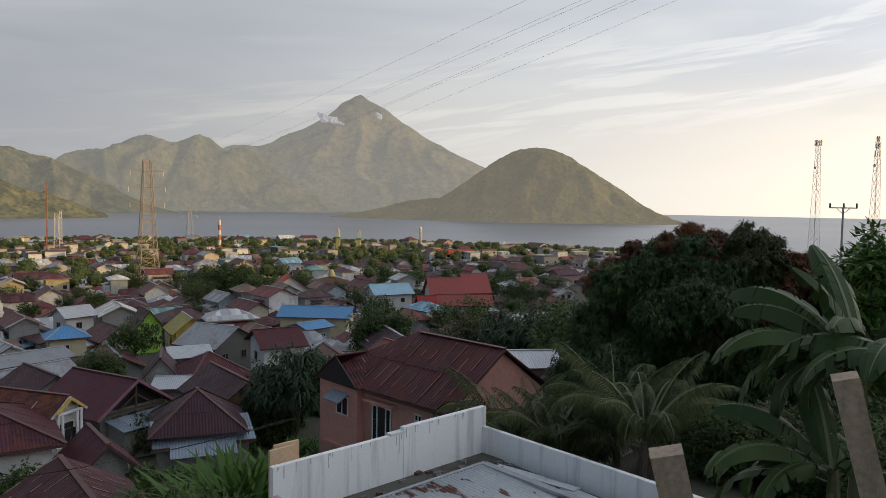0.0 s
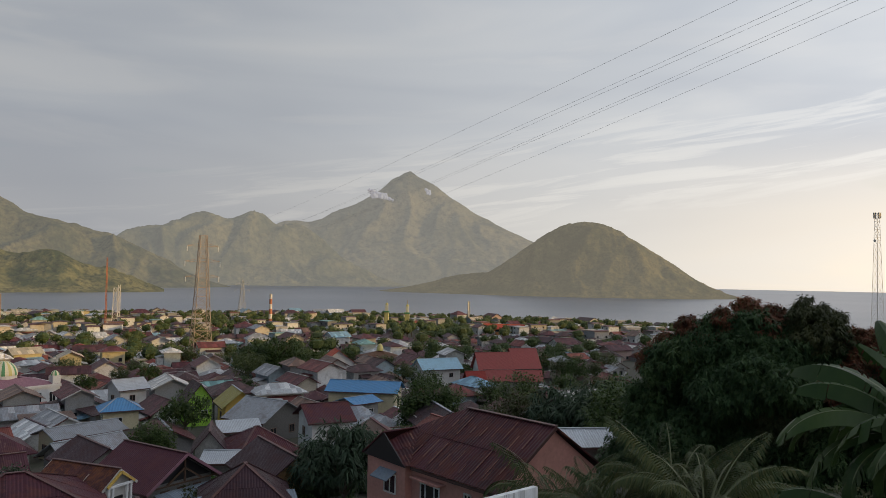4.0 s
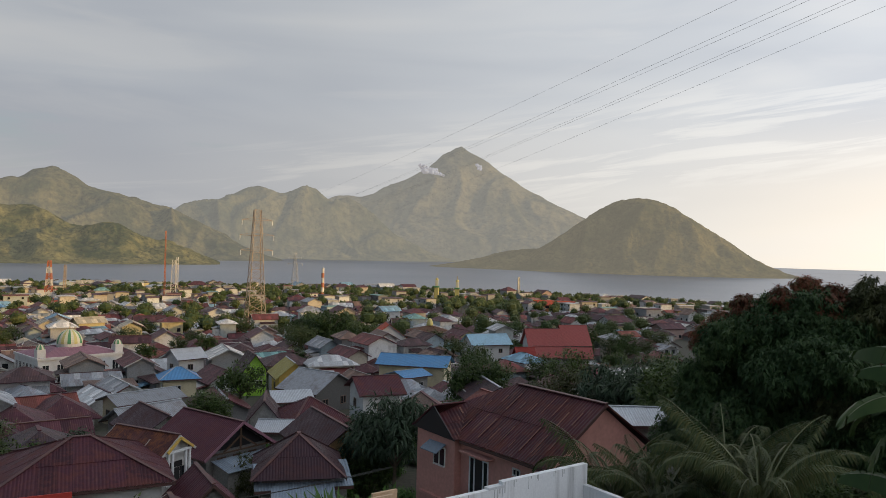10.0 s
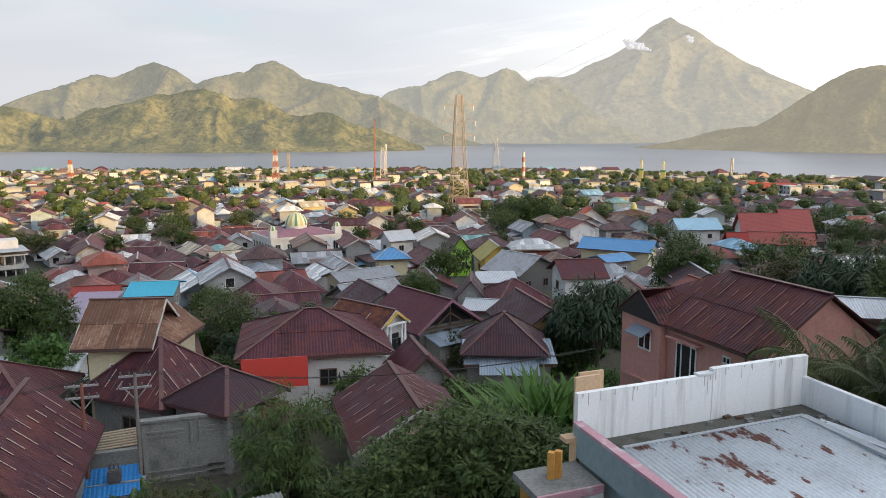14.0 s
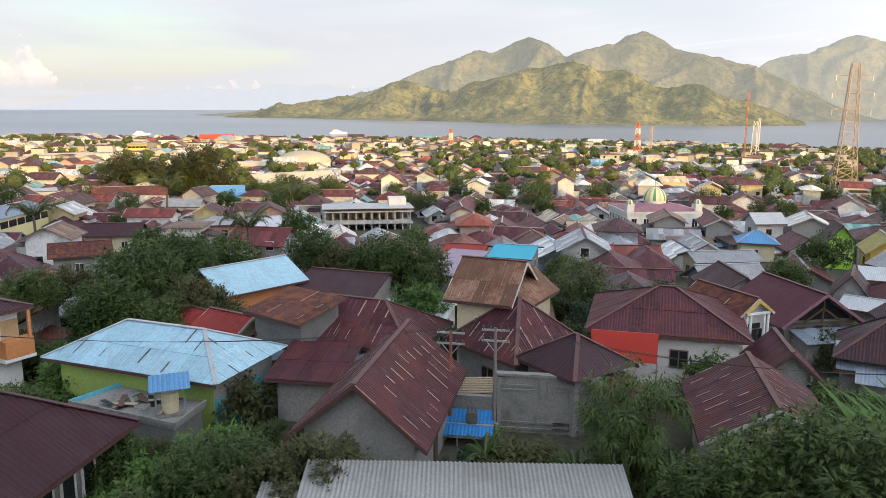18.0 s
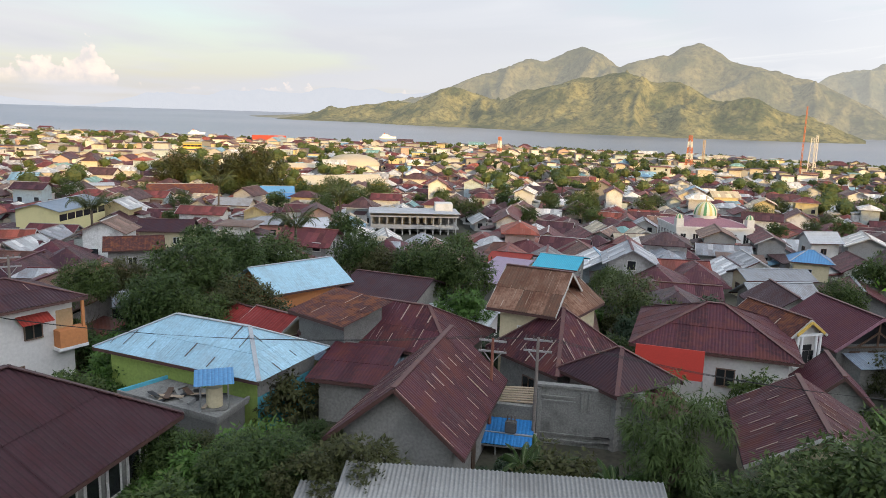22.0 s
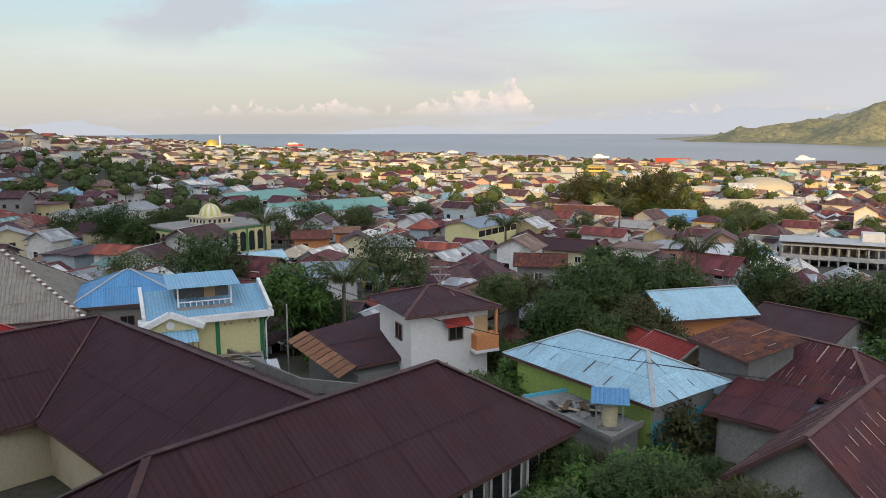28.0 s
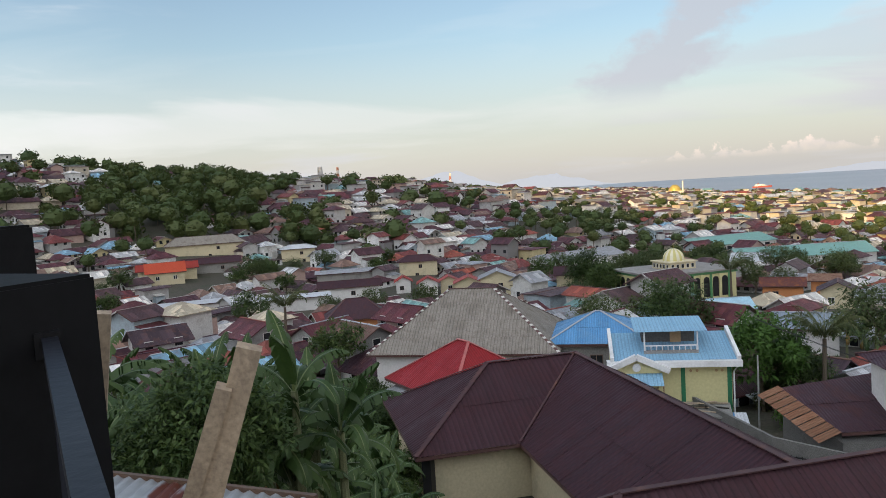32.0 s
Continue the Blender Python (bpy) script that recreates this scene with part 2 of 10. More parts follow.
def varied(name, stops, rough=0.65, island=False, rust=(0.16, 0.065, 0.035), rusty=0.5, ribs=True, pitch=0.2, var=0.3, scale=0.8):
    """Sheet roofing or plaster whose colour differs from piece to piece; ribs run up the slope."""
    m, nt, b = new_mat(name)
    if island:
        r = nt.nodes.new("ShaderNodeNewGeometry").outputs["Random Per Island"]
    else:
        r = nt.nodes.new("ShaderNodeObjectInfo").outputs["Random"]
    base = ramp_node(nt, r, stops, True)
    big = noise_node(nt, scale, 5, 0.6, (1, 1, 1))
    fine = noise_node(nt, 6.0, 3)
    shade = ramp_node(nt, fine, [(0.25, (1 - var,) * 3), (0.75, (1 + var * 0.3,) * 3)])
    c = mix_node(nt, 1.0, base, shade, "MULTIPLY")
    if ribs:
        c = mix_node(nt, 1.0, c, ramp_node(nt, sheet_cells(nt, 0.9, 2.2), [(0.0, (0.62,) * 3), (0.8, (1.12,) * 3), (1.0, (1.5, 1.45, 1.4))]), "MULTIPLY")
        run = noise_node(nt, 1.0, 4, 0.65, (4.5, 0.45, 1), "UV")
        c = mix_node(nt, ramp_node(nt, run, [(0.60, (0, 0, 0)), (0.66, (0.55,) * 3)]), c, (0.24, 0.15, 0.12))
    st = ramp_node(nt, big, [(0.5, (0, 0, 0)), (0.7, (rusty,) * 3)])
    c = mix_node(nt, st, c, rust)
    nt.links.new(c, b.inputs["Base Color"])
    b.inputs["Roughness"].default_value = rough - 0.1
    b.inputs["Specular IOR Level"].default_value = 0.18
    if ribs:
        uv = nt.nodes.new("ShaderNodeTexCoord").outputs["UV"]
        w = node(nt, "ShaderNodeTexWave", Scale=0.314 / pitch)
        w.bands_direction = "X"
        nt.links.new(uv, w.inputs["Vector"])
        bump_to(nt, b, w.outputs["Fac"], 0.6, 0.025)
    else:
        bump_to(nt, b, fine, 0.2, 0.01)
    return m


def sheet(name, col, rust=(0.17, 0.07, 0.035), rusty=0.4, rough=0.55, pitch=0.2, tone=0.3, streak=0.0, streak_col=(0.55, 0.5, 0.48), ribs=0.6, metal=0.0):
    """Corrugated sheet roofing: tone differs a little from sheet to sheet, with rust patches and paint worn off along the slope."""
    m, nt, b = new_mat(name)
    r = nt.nodes.new("ShaderNodeObjectInfo").outputs["Random"]
    base = ramp_node(nt, r, [(0.0, tuple(c * (1 - tone) for c in col)), (1.0, tuple(min(1, c * (1 + tone)) for c in col))])
    big = noise_node(nt, 0.55, 6, 0.65)
    fine = noise_node(nt, 7.0, 4)
    run = noise_node(nt, 1.0, 5, 0.68, (8.0, 0.38, 1), "UV")
    blot = noise_node(nt, 2.2, 6, 0.72)
    shade = ramp_node(nt, fine, [(0.25, (0.75,) * 3), (0.75, (1.12,) * 3)])
    c = mix_node(nt, 1.0, base, shade, "MULTIPLY")
    c = mix_node(nt, ramp_node(nt, big, [(0.5, (0, 0, 0)), (0.68, (rusty,) * 3)]), c, rust)
    c = mix_node(nt, ramp_node(nt, blot, [(0.48, (0, 0, 0)), (0.60, (0.85 * rusty,) * 3)]), c, tuple(0.5 * (x + y) for x, y in zip(rust, col)))
    c = mix_node(nt, ramp_node(nt, run, [(0.30, (0.45,) * 3), (0.46, (0, 0, 0))]), c, tuple(x * 0.45 for x in col))
    if streak:
        c = mix_node(nt, ramp_node(nt, run, [(0.60, (0, 0, 0)), (0.65, (streak,) * 3)]), c, streak_col)
    nt.links.new(c, b.inputs["Base Color"])
    b.inputs["Specular IOR Level"].default_value = 0.18
    nt.links.new(ramp_node(nt, big, [(0.3, (rough - 0.05,) * 3), (0.7, (min(1, rough + 0.25),) * 3)]), b.inputs["Roughness"])
    b.inputs["Metallic"].default_value = metal
    if ribs:
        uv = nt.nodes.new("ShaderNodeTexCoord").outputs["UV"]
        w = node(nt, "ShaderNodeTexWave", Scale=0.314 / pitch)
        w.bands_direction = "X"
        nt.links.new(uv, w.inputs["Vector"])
        # rib shading put into the colour as dark dirt lines in the troughs
        rib_shade = ramp_node(nt, w.outputs["Fac"], [(0.04, (1 - 0.35 * ribs,) * 3), (0.22, (1, 1, 1))])
        nt.links.new(mix_node(nt, 1.0, c, rib_shade, "MULTIPLY"), b.inputs["Base Color"])
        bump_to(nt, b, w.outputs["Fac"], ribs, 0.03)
    return m


def leafy(name, cols, rough=0.6, island=True):
    m, nt, b = new_mat(name)
    r = nt.nodes.new("ShaderNodeNewGeometry").outputs["Random Per Island"] if island else noise_node(nt, 3.0, 4, 0.6)
    n = len(cols) - 1
    c = ramp_node(nt, r, [(i / n, q) for i, q in enumerate(cols)])
    o = nt.nodes.new("ShaderNodeObjectInfo").outputs["Random"]
    t = ramp_node(nt, o, [(0, (0.75, 0.8, 0.75)), (1, (1.2, 1.12, 1.0))])
    c = mix_node(nt, 1.0, c, t, "MULTIPLY")
    nt.links.new(c, b.inputs["Base Color"])
    b.inputs["Roughness"].default_value = rough
    b.inputs["Specular IOR Level"].default_value = 0.25
    tr = node(nt, "ShaderNodeBsdfTranslucent")
    nt.links.new(c, tr.inputs[0])
    mx = nt.nodes.new("ShaderNodeMixShader")
    mx.inputs[0].default_value = 0.2
    nt.links.new(b.outputs[0], mx.inputs[1])
    nt.links.new(tr.outputs[0], mx.inputs[2])
    nt.links.new(mx.outputs[0], nt.nodes["Material Output"].inputs[0])
    return m


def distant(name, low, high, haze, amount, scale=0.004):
    """Far forested slopes (backdrop), the haze of damp distance mixed in as a glow."""
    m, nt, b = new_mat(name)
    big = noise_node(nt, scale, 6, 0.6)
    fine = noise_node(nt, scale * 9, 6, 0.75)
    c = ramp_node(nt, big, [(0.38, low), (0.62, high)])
    # dark canopy gaps and sunlit patches, put into the colour as noise
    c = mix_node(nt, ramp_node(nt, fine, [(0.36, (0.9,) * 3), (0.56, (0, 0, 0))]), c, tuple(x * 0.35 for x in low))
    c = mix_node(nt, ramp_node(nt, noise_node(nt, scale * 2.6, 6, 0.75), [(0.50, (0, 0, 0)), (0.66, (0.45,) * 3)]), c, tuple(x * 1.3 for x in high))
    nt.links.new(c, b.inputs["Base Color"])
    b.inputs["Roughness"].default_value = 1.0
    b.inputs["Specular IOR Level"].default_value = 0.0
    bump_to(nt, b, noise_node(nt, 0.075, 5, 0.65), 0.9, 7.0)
    # an even emission stands in for the haze
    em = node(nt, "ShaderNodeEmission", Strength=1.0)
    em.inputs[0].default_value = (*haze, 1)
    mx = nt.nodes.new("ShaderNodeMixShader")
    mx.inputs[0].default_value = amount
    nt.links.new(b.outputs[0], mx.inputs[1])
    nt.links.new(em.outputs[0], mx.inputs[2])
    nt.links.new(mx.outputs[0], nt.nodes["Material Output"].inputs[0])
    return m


MAROON = [(0.0, (0.086, 0.030, 0.040)), (0.15, (0.060, 0.027, 0.036)), (0.28, (0.104, 0.031, 0.038)), (0.38, (0.115, 0.058, 0.048)), (0.45, (0.26, 0.28, 0.31)), (0.52, (0.058, 0.038, 0.046)), (0.63, (0.38, 0.40, 0.43)), (0.69, (0.13, 0.038, 0.042)), (0.76, (0.15, 0.085, 0.065)), (0.82, (0.20, 0.060, 0.048)), (0.86, (0.20, 0.36, 0.48)), (0.885, (0.17, 0.165, 0.17)), (0.94, (0.60, 0.61, 0.62)), (0.98, (0.38, 0.32, 0.24))]
PLASTER = [(0.0, (0.42, 0.41, 0.40)), (0.2, (0.56, 0.55, 0.53)), (0.40, (0.28, 0.275, 0.27)), (0.48, (0.50, 0.44, 0.35)), (0.58, (0.70, 0.695, 0.68)), (0.72, (0.37, 0.40, 0.38)), (0.77, (0.44, 0.31, 0.27)), (0.82, (0.35, 0.42, 0.46)), (0.91, (0.20, 0.195, 0.195)), (0.96, (0.52, 0.44, 0.25))]
TOWN_ROOFS = [(0.0, (0.090, 0.032, 0.040)), (0.14, (0.068, 0.030, 0.038)), (0.26, (0.112, 0.034, 0.040)), (0.36, (0.31, 0.32, 0.34)), (0.42, (0.075, 0.042, 0.046)), (0.57, (0.46, 0.47, 0.48)), (0.63, (0.17, 0.048, 0.045)), (0.70, (0.19, 0.12, 0.095)), (0.78, (0.27, 0.075, 0.052)), (0.815, (0.20, 0.35, 0.46)), (0.84, (0.62, 0.60, 0.57)), (0.92, (0.45, 0.39, 0.29)), (0.965, (0.18, 0.33, 0.32))]
M_TOWN_ROOF = varied("town_roofing", TOWN_ROOFS, 0.6, True, rusty=0.25)
M_TOWN_TRIM = varied("town_trim", [(0.0, (0.50, 0.49, 0.47)), (0.35, (0.12, 0.07, 0.065)), (0.7, (0.30, 0.26, 0.24))], 0.7, True, rusty=0.2, ribs=False)
M_TOWN_WALL = varied("town_plaster", PLASTER, 0.85, True, (0.2, 0.18, 0.16), 0.5, False)
M_HOUSE_ROOF = varied("house_roofing", MAROON, 0.6, False, rusty=0.4)
M_HOUSE_WALL = varied("house_plaster", PLASTER, 0.85, False, (0.14, 0.13, 0.12), 0.6, False)
M_PANE = plain("window_glass", (0.02, 0.022, 0.025), 0.12, 0.1, 3, dirty=0.1, bump=0.0)
M_FRAME = plain("white_window_frame", (0.6, 0.58, 0.55), 0.5)
M_FRAMEWOOD = plain("brown_window_frame", (0.16, 0.10, 0.07), 0.6)
M_DARKWOOD = plain("dark_door_wood", (0.09, 0.05, 0.03), 0.6, 0.3, 3)
M_WHITE = plain("white_wall_paint", (0.66, 0.66, 0.66), 0.75, 0.1, 0.9, (0.22, 0.21, 0.2), 0.4)
M_CONCRETE = plain("weathered_concrete", (0.22, 0.215, 0.20), 0.9, 0.3, 1.2, (0.06, 0.058, 0.052), 0.75)
M_BLOCK = plain("grey_blockwork", (0.17, 0.165, 0.155), 0.95, 0.35, 2.0, (0.07, 0.065, 0.06), 0.5)
M_GROUND = plain("earth_and_weeds", (0.062, 0.055, 0.038), 0.95, 0.45, 0.35, (0.025, 0.042, 0.015), 0.95)
M_BARK = plain("bark", (0.11, 0.085, 0.06), 0.9, 0.4, 4)
M_LEAF = leafy("broad_leaves", [(0.032, 0.056, 0.018), (0.054, 0.090, 0.026), (0.085, 0.122, 0.036), (0.042, 0.070, 0.022)])
M_LEAF_FAR = leafy("town_tree_leaves", [(0.05, 0.076, 0.027), (0.072, 0.104, 0.036), (0.10, 0.115, 0.042), (0.055, 0.086, 0.03)])

# ---- helpers for building ----
def part(name, bm, material, parent=None, label=""):
    me = bpy.data.meshes.new(name)
    bm.to_mesh(me)
    bm.free()
    for mt in material if isinstance(material, (list, tuple)) else [material]:
        me.materials.append(mt)
    ob = new(name, me)
    ob.parent = parent
    if label:
        ob["label"] = label
    return ob


def mesh_part(name, verts, faces, material, parent=None, label="", uv=None, idx=None, smooth=False):
    me = bpy.data.meshes.new(name)
    me.from_pydata([tuple(v) for v in verts], [], faces)
    for mt in material if isinstance(material, (list, tuple)) else [material]:
        me.materials.append(mt)
    if idx is not None:
        me.polygons.foreach_set("material_index", idx)
    if uv is not None:
        layer = me.uv_layers.new()
        layer.data.foreach_set("uv", np.asarray(uv, dtype=np.float32).ravel())
    if smooth:
        me.polygons.foreach_set("use_smooth", [True] * len(me.polygons))
    me.update()
    ob = new(name, me)
    ob.parent = parent
    if label:
        ob["label"] = label
    return ob


def lerp(table, v):
    return float(np.interp(v, [p[0] for p in table], [p[1] for p in table]))


def polar(az, d, z=0.0):
    a = radians(az)
    return Vector((-d * math.sin(a), d * math.cos(a), z))


def smooth(a, b, v):
    t = min(1, max(0, (v - a) / (b - a)))
    return t * t * (3 - 2 * t)


# ---- the land: a town on the foot of a volcano, running down to the sea ----
FALL = [(0, 42), (8, 42), (18, 34), (30, 32), (46, 32), (70, 29.5), (110, 26.5), (170, 22), (250, 18), (300, 16.3), (400, 13.5), (600, 9), (760, 4.5), (850, 0.8), (870, -2), (1100, -6)]
SHORE = [(-180, 760), (-40, 760), (-11, 770), (8, 850), (40, 905), (60, 950), (73, 1000), (86, 1220), (97, 1650), (104, 2600), (112, 4000), (180, 4000)]
HILL = [(-180, 70), (-179, 0), (92, 0), (97, 1), (104, 8), (112, 22), (120, 34), (128, 40), (132, 44), (138, 51), (146, 60), (155, 66), (180, 66)]


def ground_z(x, y):
    d = math.hypot(x, y)
    az = math.degrees(math.atan2(-x, y))
    s = lerp(SHORE, az)
    dd = d if d < 300 else 300 + (d - 300) * 550 / (s - 300)
    z = lerp(FALL, dd)
    z += lerp(HILL, az) * smooth(170, 540, d) * (1 - 0.6 * smooth(700, 2500, d))
    # the spur on which the terrace stands
    z += 9 * smooth(118, 134, az) * (1 - smooth(26, 48, d)) * smooth(8, 14, d)
    z += 8 * smooth(6, 16, -az) * (1 - smooth(30, 60, d)) * smooth(8, 14, d)
    # the ridge that hides the evening sun from the upper town
    a = radians(SUN_AZ)
    w = x * -math.sin(a) + y * math.cos(a)
    q = -x * math.sin(a + math.pi / 2) + y * math.cos(a + math.pi / 2)
    crest = lerp([(-2500, 760), (-700, 560), (-449, 470), (-250, 430), (-58, 397), (30, 377), (150, 366), (280, 360), (360, 357), (461, 348), (510, 337), (700, 306), (1000, 240), (1600, 40), (2200, -8)], q)
    if w > 0:
        z = max(z, crest - max(0, 2000 - w) * 0.3)
    return z


def build_land():
    rings = [0, 6, 12, 18, 25, 32, 40, 50, 60, 75, 90, 110, 135, 170, 210, 250, 300, 360, 420, 480, 540, 600, 660, 720, 770, 810, 850, 890, 940, 1000, 1080, 1180, 1300, 1450, 1600, 1800, 2000, 2100, 2500, 3100, 3900, 4900]
    steps = 240
    verts, faces = [(0, 0, 42)], []
    for d in rings[1:]:
        for i in range(steps):
            p = polar(360 * i / steps - 180, d)
            z = ground_z(p.x, p.y)
            z += (noise.noise((p.x * 0.02, p.y * 0.02, 0)) * 1.2 if d > 60 and z > 1 else 0)
            verts.append((p.x, p.y, z))
    for i in range(steps):
        faces.append((0, 1 + i, 1 + (i + 1) % steps))
    for k in range(len(rings) - 2):
        a, b = 1 + k * steps, 1 + (k + 1) * steps
        for i in range(steps):
            j = (i + 1) % steps
            faces.append((a + i, b + i, b + j, a + j))
    tagged(mesh_part("ground", verts, faces, M_GROUND, smooth=True), "earth and weeds falling from the hillside to the shore", "ground", kind="structure")


def build_sea():
    m, nt, b = new_mat("evening_sea")
    b.inputs["Base Color"].default_value = (0.05, 0.075, 0.11, 1)
    b.inputs["Roughness"].default_value = 0.3
    b.inputs["IOR"].default_value = 1.33
    tc = nt.nodes.new("ShaderNodeTexCoord")
    n = node(nt, "ShaderNodeTexNoise", Scale=0.06, Detail=6, Roughness=0.6)
    nt.links.new(tc.outputs["Object"], n.inputs["Vector"])
    bump_to(nt, b, n.outputs["Fac"], 0.35, 3.0)
    n2 = node(nt, "ShaderNodeTexNoise", Scale=0.0016, Detail=4)
    nt.links.new(tc.outputs["Object"], n2.inputs["Vector"])
    nt.links.new(ramp_node(nt, n2.outputs["Fac"], [(0.35, (0.13, 0.155, 0.205)), (0.65, (0.20, 0.215, 0.26))]), b.inputs["Base Color"])
    bm = bmesh.new()
    bmesh.ops.create_circle(bm, cap_ends=True, segments=180, radius=4950)
    tagged(part("water", bm, m), "calm blue-grey sea strait with light ripples", "sea", kind="structure")


def hills(name, label, material, az0, az1, d0, d1, height, nr=46, step=0.22, rough=1.0, spur=90.0):
    """A range of hills as a height field; height(az, d) gives metres above the sea. Spurs and gullies run down towards the water."""
    na = int((az1 - az0) / step)
    mid = (d0 + d1) / 2
    verts, faces = [], []
    for i in range(na + 1):
        az = az0 + (az1 - az0) * i / na
        col, best = [], 1e-6
        for k in range(nr + 1):
            d = d0 + (d1 - d0) * k / nr
            p = polar(az, d)
            h = height(az, d)
            if h > 0:
                v = Vector((p.x, p.y, 0))
                gully = 0.45 - abs(noise.noise(v * 0.0045)) * 2
                h += min(1, h / 40) * rough * (gully * 0.12 * h + noise.noise(v * 0.012) * 9)
                h *= smooth(d0, d0 + (d1 - d0) * 0.1, d)
            col.append((p, d, h))
            best = max(best, h / d)
        for p, d, h in col:
            if h > 0:
                v = Vector((p.x, p.y, 0))
                a = radians(az) * mid / spur
                warp = 0.8 * noise.noise(v * 0.004)
                r1 = 1 - 2.2 * abs(noise.noise((a * 0.5 + warp, d / (spur * 4.5), 3.1)))
                r2 = 1 - 2.2 * abs(noise.noise((a * 1.3 + warp * 2, d / (spur * 2.2), 8.7)))
                away = 1 - smooth(0.80, 0.99, h / d / best)
                h += rough * away * min(1, h / 30) * ((0.28 * h + 13) * (r1 - 0.5) + (0.14 * h + 9) * (r2 - 0.5))
                h += min(1, h / 20) * (noise.noise(v * 0.03) * 8 + noise.noise(v * 0.08) * 5) * (0.5 + 0.5 * away)
            verts.append((p.x, p.y, max(h, -4)))
    for i in range(na):
        for k in range(nr):
            a = i * (nr + 1) + k
            faces.append((a, a + 1, a + nr + 2, a + nr + 1))
    return tagged(mesh_part(name, verts, faces, material, smooth=True), label, "mountain", kind="structure")


def bump_sum(peaks):
    """peaks: azimuth, distance, height, width across, width in depth, sharpness."""
    def f(az, d):
        best = 0
        acc = 0
        for pa, pd, ph, wx, wd, sh in peaks:
            u = radians(az - pa) * pd / wx
            v = (d - pd) / wd
            r = math.sqrt(u * u + v * v)
            h = ph * (math.exp(-r ** sh))
            acc += h ** 4
        return acc ** 0.25 - 14
    return f


# each slope: two forest colours, then the glowing haze colour and its share
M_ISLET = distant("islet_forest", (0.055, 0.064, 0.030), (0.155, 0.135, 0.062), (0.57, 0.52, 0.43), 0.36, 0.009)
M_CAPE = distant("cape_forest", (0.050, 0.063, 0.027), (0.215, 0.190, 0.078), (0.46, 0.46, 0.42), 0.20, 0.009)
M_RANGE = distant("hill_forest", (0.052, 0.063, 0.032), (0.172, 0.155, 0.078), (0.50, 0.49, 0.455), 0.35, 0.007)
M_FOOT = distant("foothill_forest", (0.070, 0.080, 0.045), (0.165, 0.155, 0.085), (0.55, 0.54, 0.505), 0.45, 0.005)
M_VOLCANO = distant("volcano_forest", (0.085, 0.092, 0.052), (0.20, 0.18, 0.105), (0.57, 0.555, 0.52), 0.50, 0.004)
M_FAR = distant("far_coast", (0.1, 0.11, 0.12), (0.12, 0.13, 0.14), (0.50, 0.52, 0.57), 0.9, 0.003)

def cloud(label, az, d, z, lobes, seed):
    """A bank of vapour: many small overlapping puffs; lobes are across, up and radius in metres."""
    m, nt, b = new_mat("vapour")
    # bluish base offsets the warm sunlight on the puffs
    b.inputs["Base Color"].default_value = (0.30, 0.40, 0.62, 1)
    b.inputs["Roughness"].default_value = 1.0
    b.inputs["Specular IOR Level"].default_value = 0.0
    # emission added to the puffs in place of scattered light and haze
    puff_glow = node(nt, "ShaderNodeEmission", Strength=1.0)
    puff_glow.inputs[0].default_value = (0.70, 0.64, 0.61, 1)
    haze = nt.nodes.new("ShaderNodeMixShader")
    haze.inputs[0].default_value = 0.62
    nt.links.new(b.outputs[0], haze.inputs[1])
    nt.links.new(puff_glow.outputs[0], haze.inputs[2])
    nt.links.new(haze.outputs[0], nt.nodes["Material Output"].inputs[0])
    r = random.Random(seed)
    bm = bmesh.new()
    for x, y, rad in lobes:
        for _ in range(9):
            s = rad * r.uniform(0.5, 0.85)
            q = Vector((x + r.gauss(0, 0.4) * rad, r.gauss(0, 0.3) * rad, y + r.gauss(0, 0.28) * rad))
            ret = bmesh.ops.create_icosphere(bm, subdivisions=2, radius=s, matrix=Matrix.Translation(q))
            for v in ret["verts"]:
                v.co += (v.co - q) * 0.45 * noise.noise(v.co / (s * 0.8))
    ob = part("backdrop_cloud", bm, m)
    for f in ob.data.polygons:
        f.use_smooth = True
    p = polar(az, d)
    ob.matrix_world = pose(p.x, p.y, z, 0, 0, az)
    tagged(ob, label, "cloud", kind="structure")


build_land()
build_sea()
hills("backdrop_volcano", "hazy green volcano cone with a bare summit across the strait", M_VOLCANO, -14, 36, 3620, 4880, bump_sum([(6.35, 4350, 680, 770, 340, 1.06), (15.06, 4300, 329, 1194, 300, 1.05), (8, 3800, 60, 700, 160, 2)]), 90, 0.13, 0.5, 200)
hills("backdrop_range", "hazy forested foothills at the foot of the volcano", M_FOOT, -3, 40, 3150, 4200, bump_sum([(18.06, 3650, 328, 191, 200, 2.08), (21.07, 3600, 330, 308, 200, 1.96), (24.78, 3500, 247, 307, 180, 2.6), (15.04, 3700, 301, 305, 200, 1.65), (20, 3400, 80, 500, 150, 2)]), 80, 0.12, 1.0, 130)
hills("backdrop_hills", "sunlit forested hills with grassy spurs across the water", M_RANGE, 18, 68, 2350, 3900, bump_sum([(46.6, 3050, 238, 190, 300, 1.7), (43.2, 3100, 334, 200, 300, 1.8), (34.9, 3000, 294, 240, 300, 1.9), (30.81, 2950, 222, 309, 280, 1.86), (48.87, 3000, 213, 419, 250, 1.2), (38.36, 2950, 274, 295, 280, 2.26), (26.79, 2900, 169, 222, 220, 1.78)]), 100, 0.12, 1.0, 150)
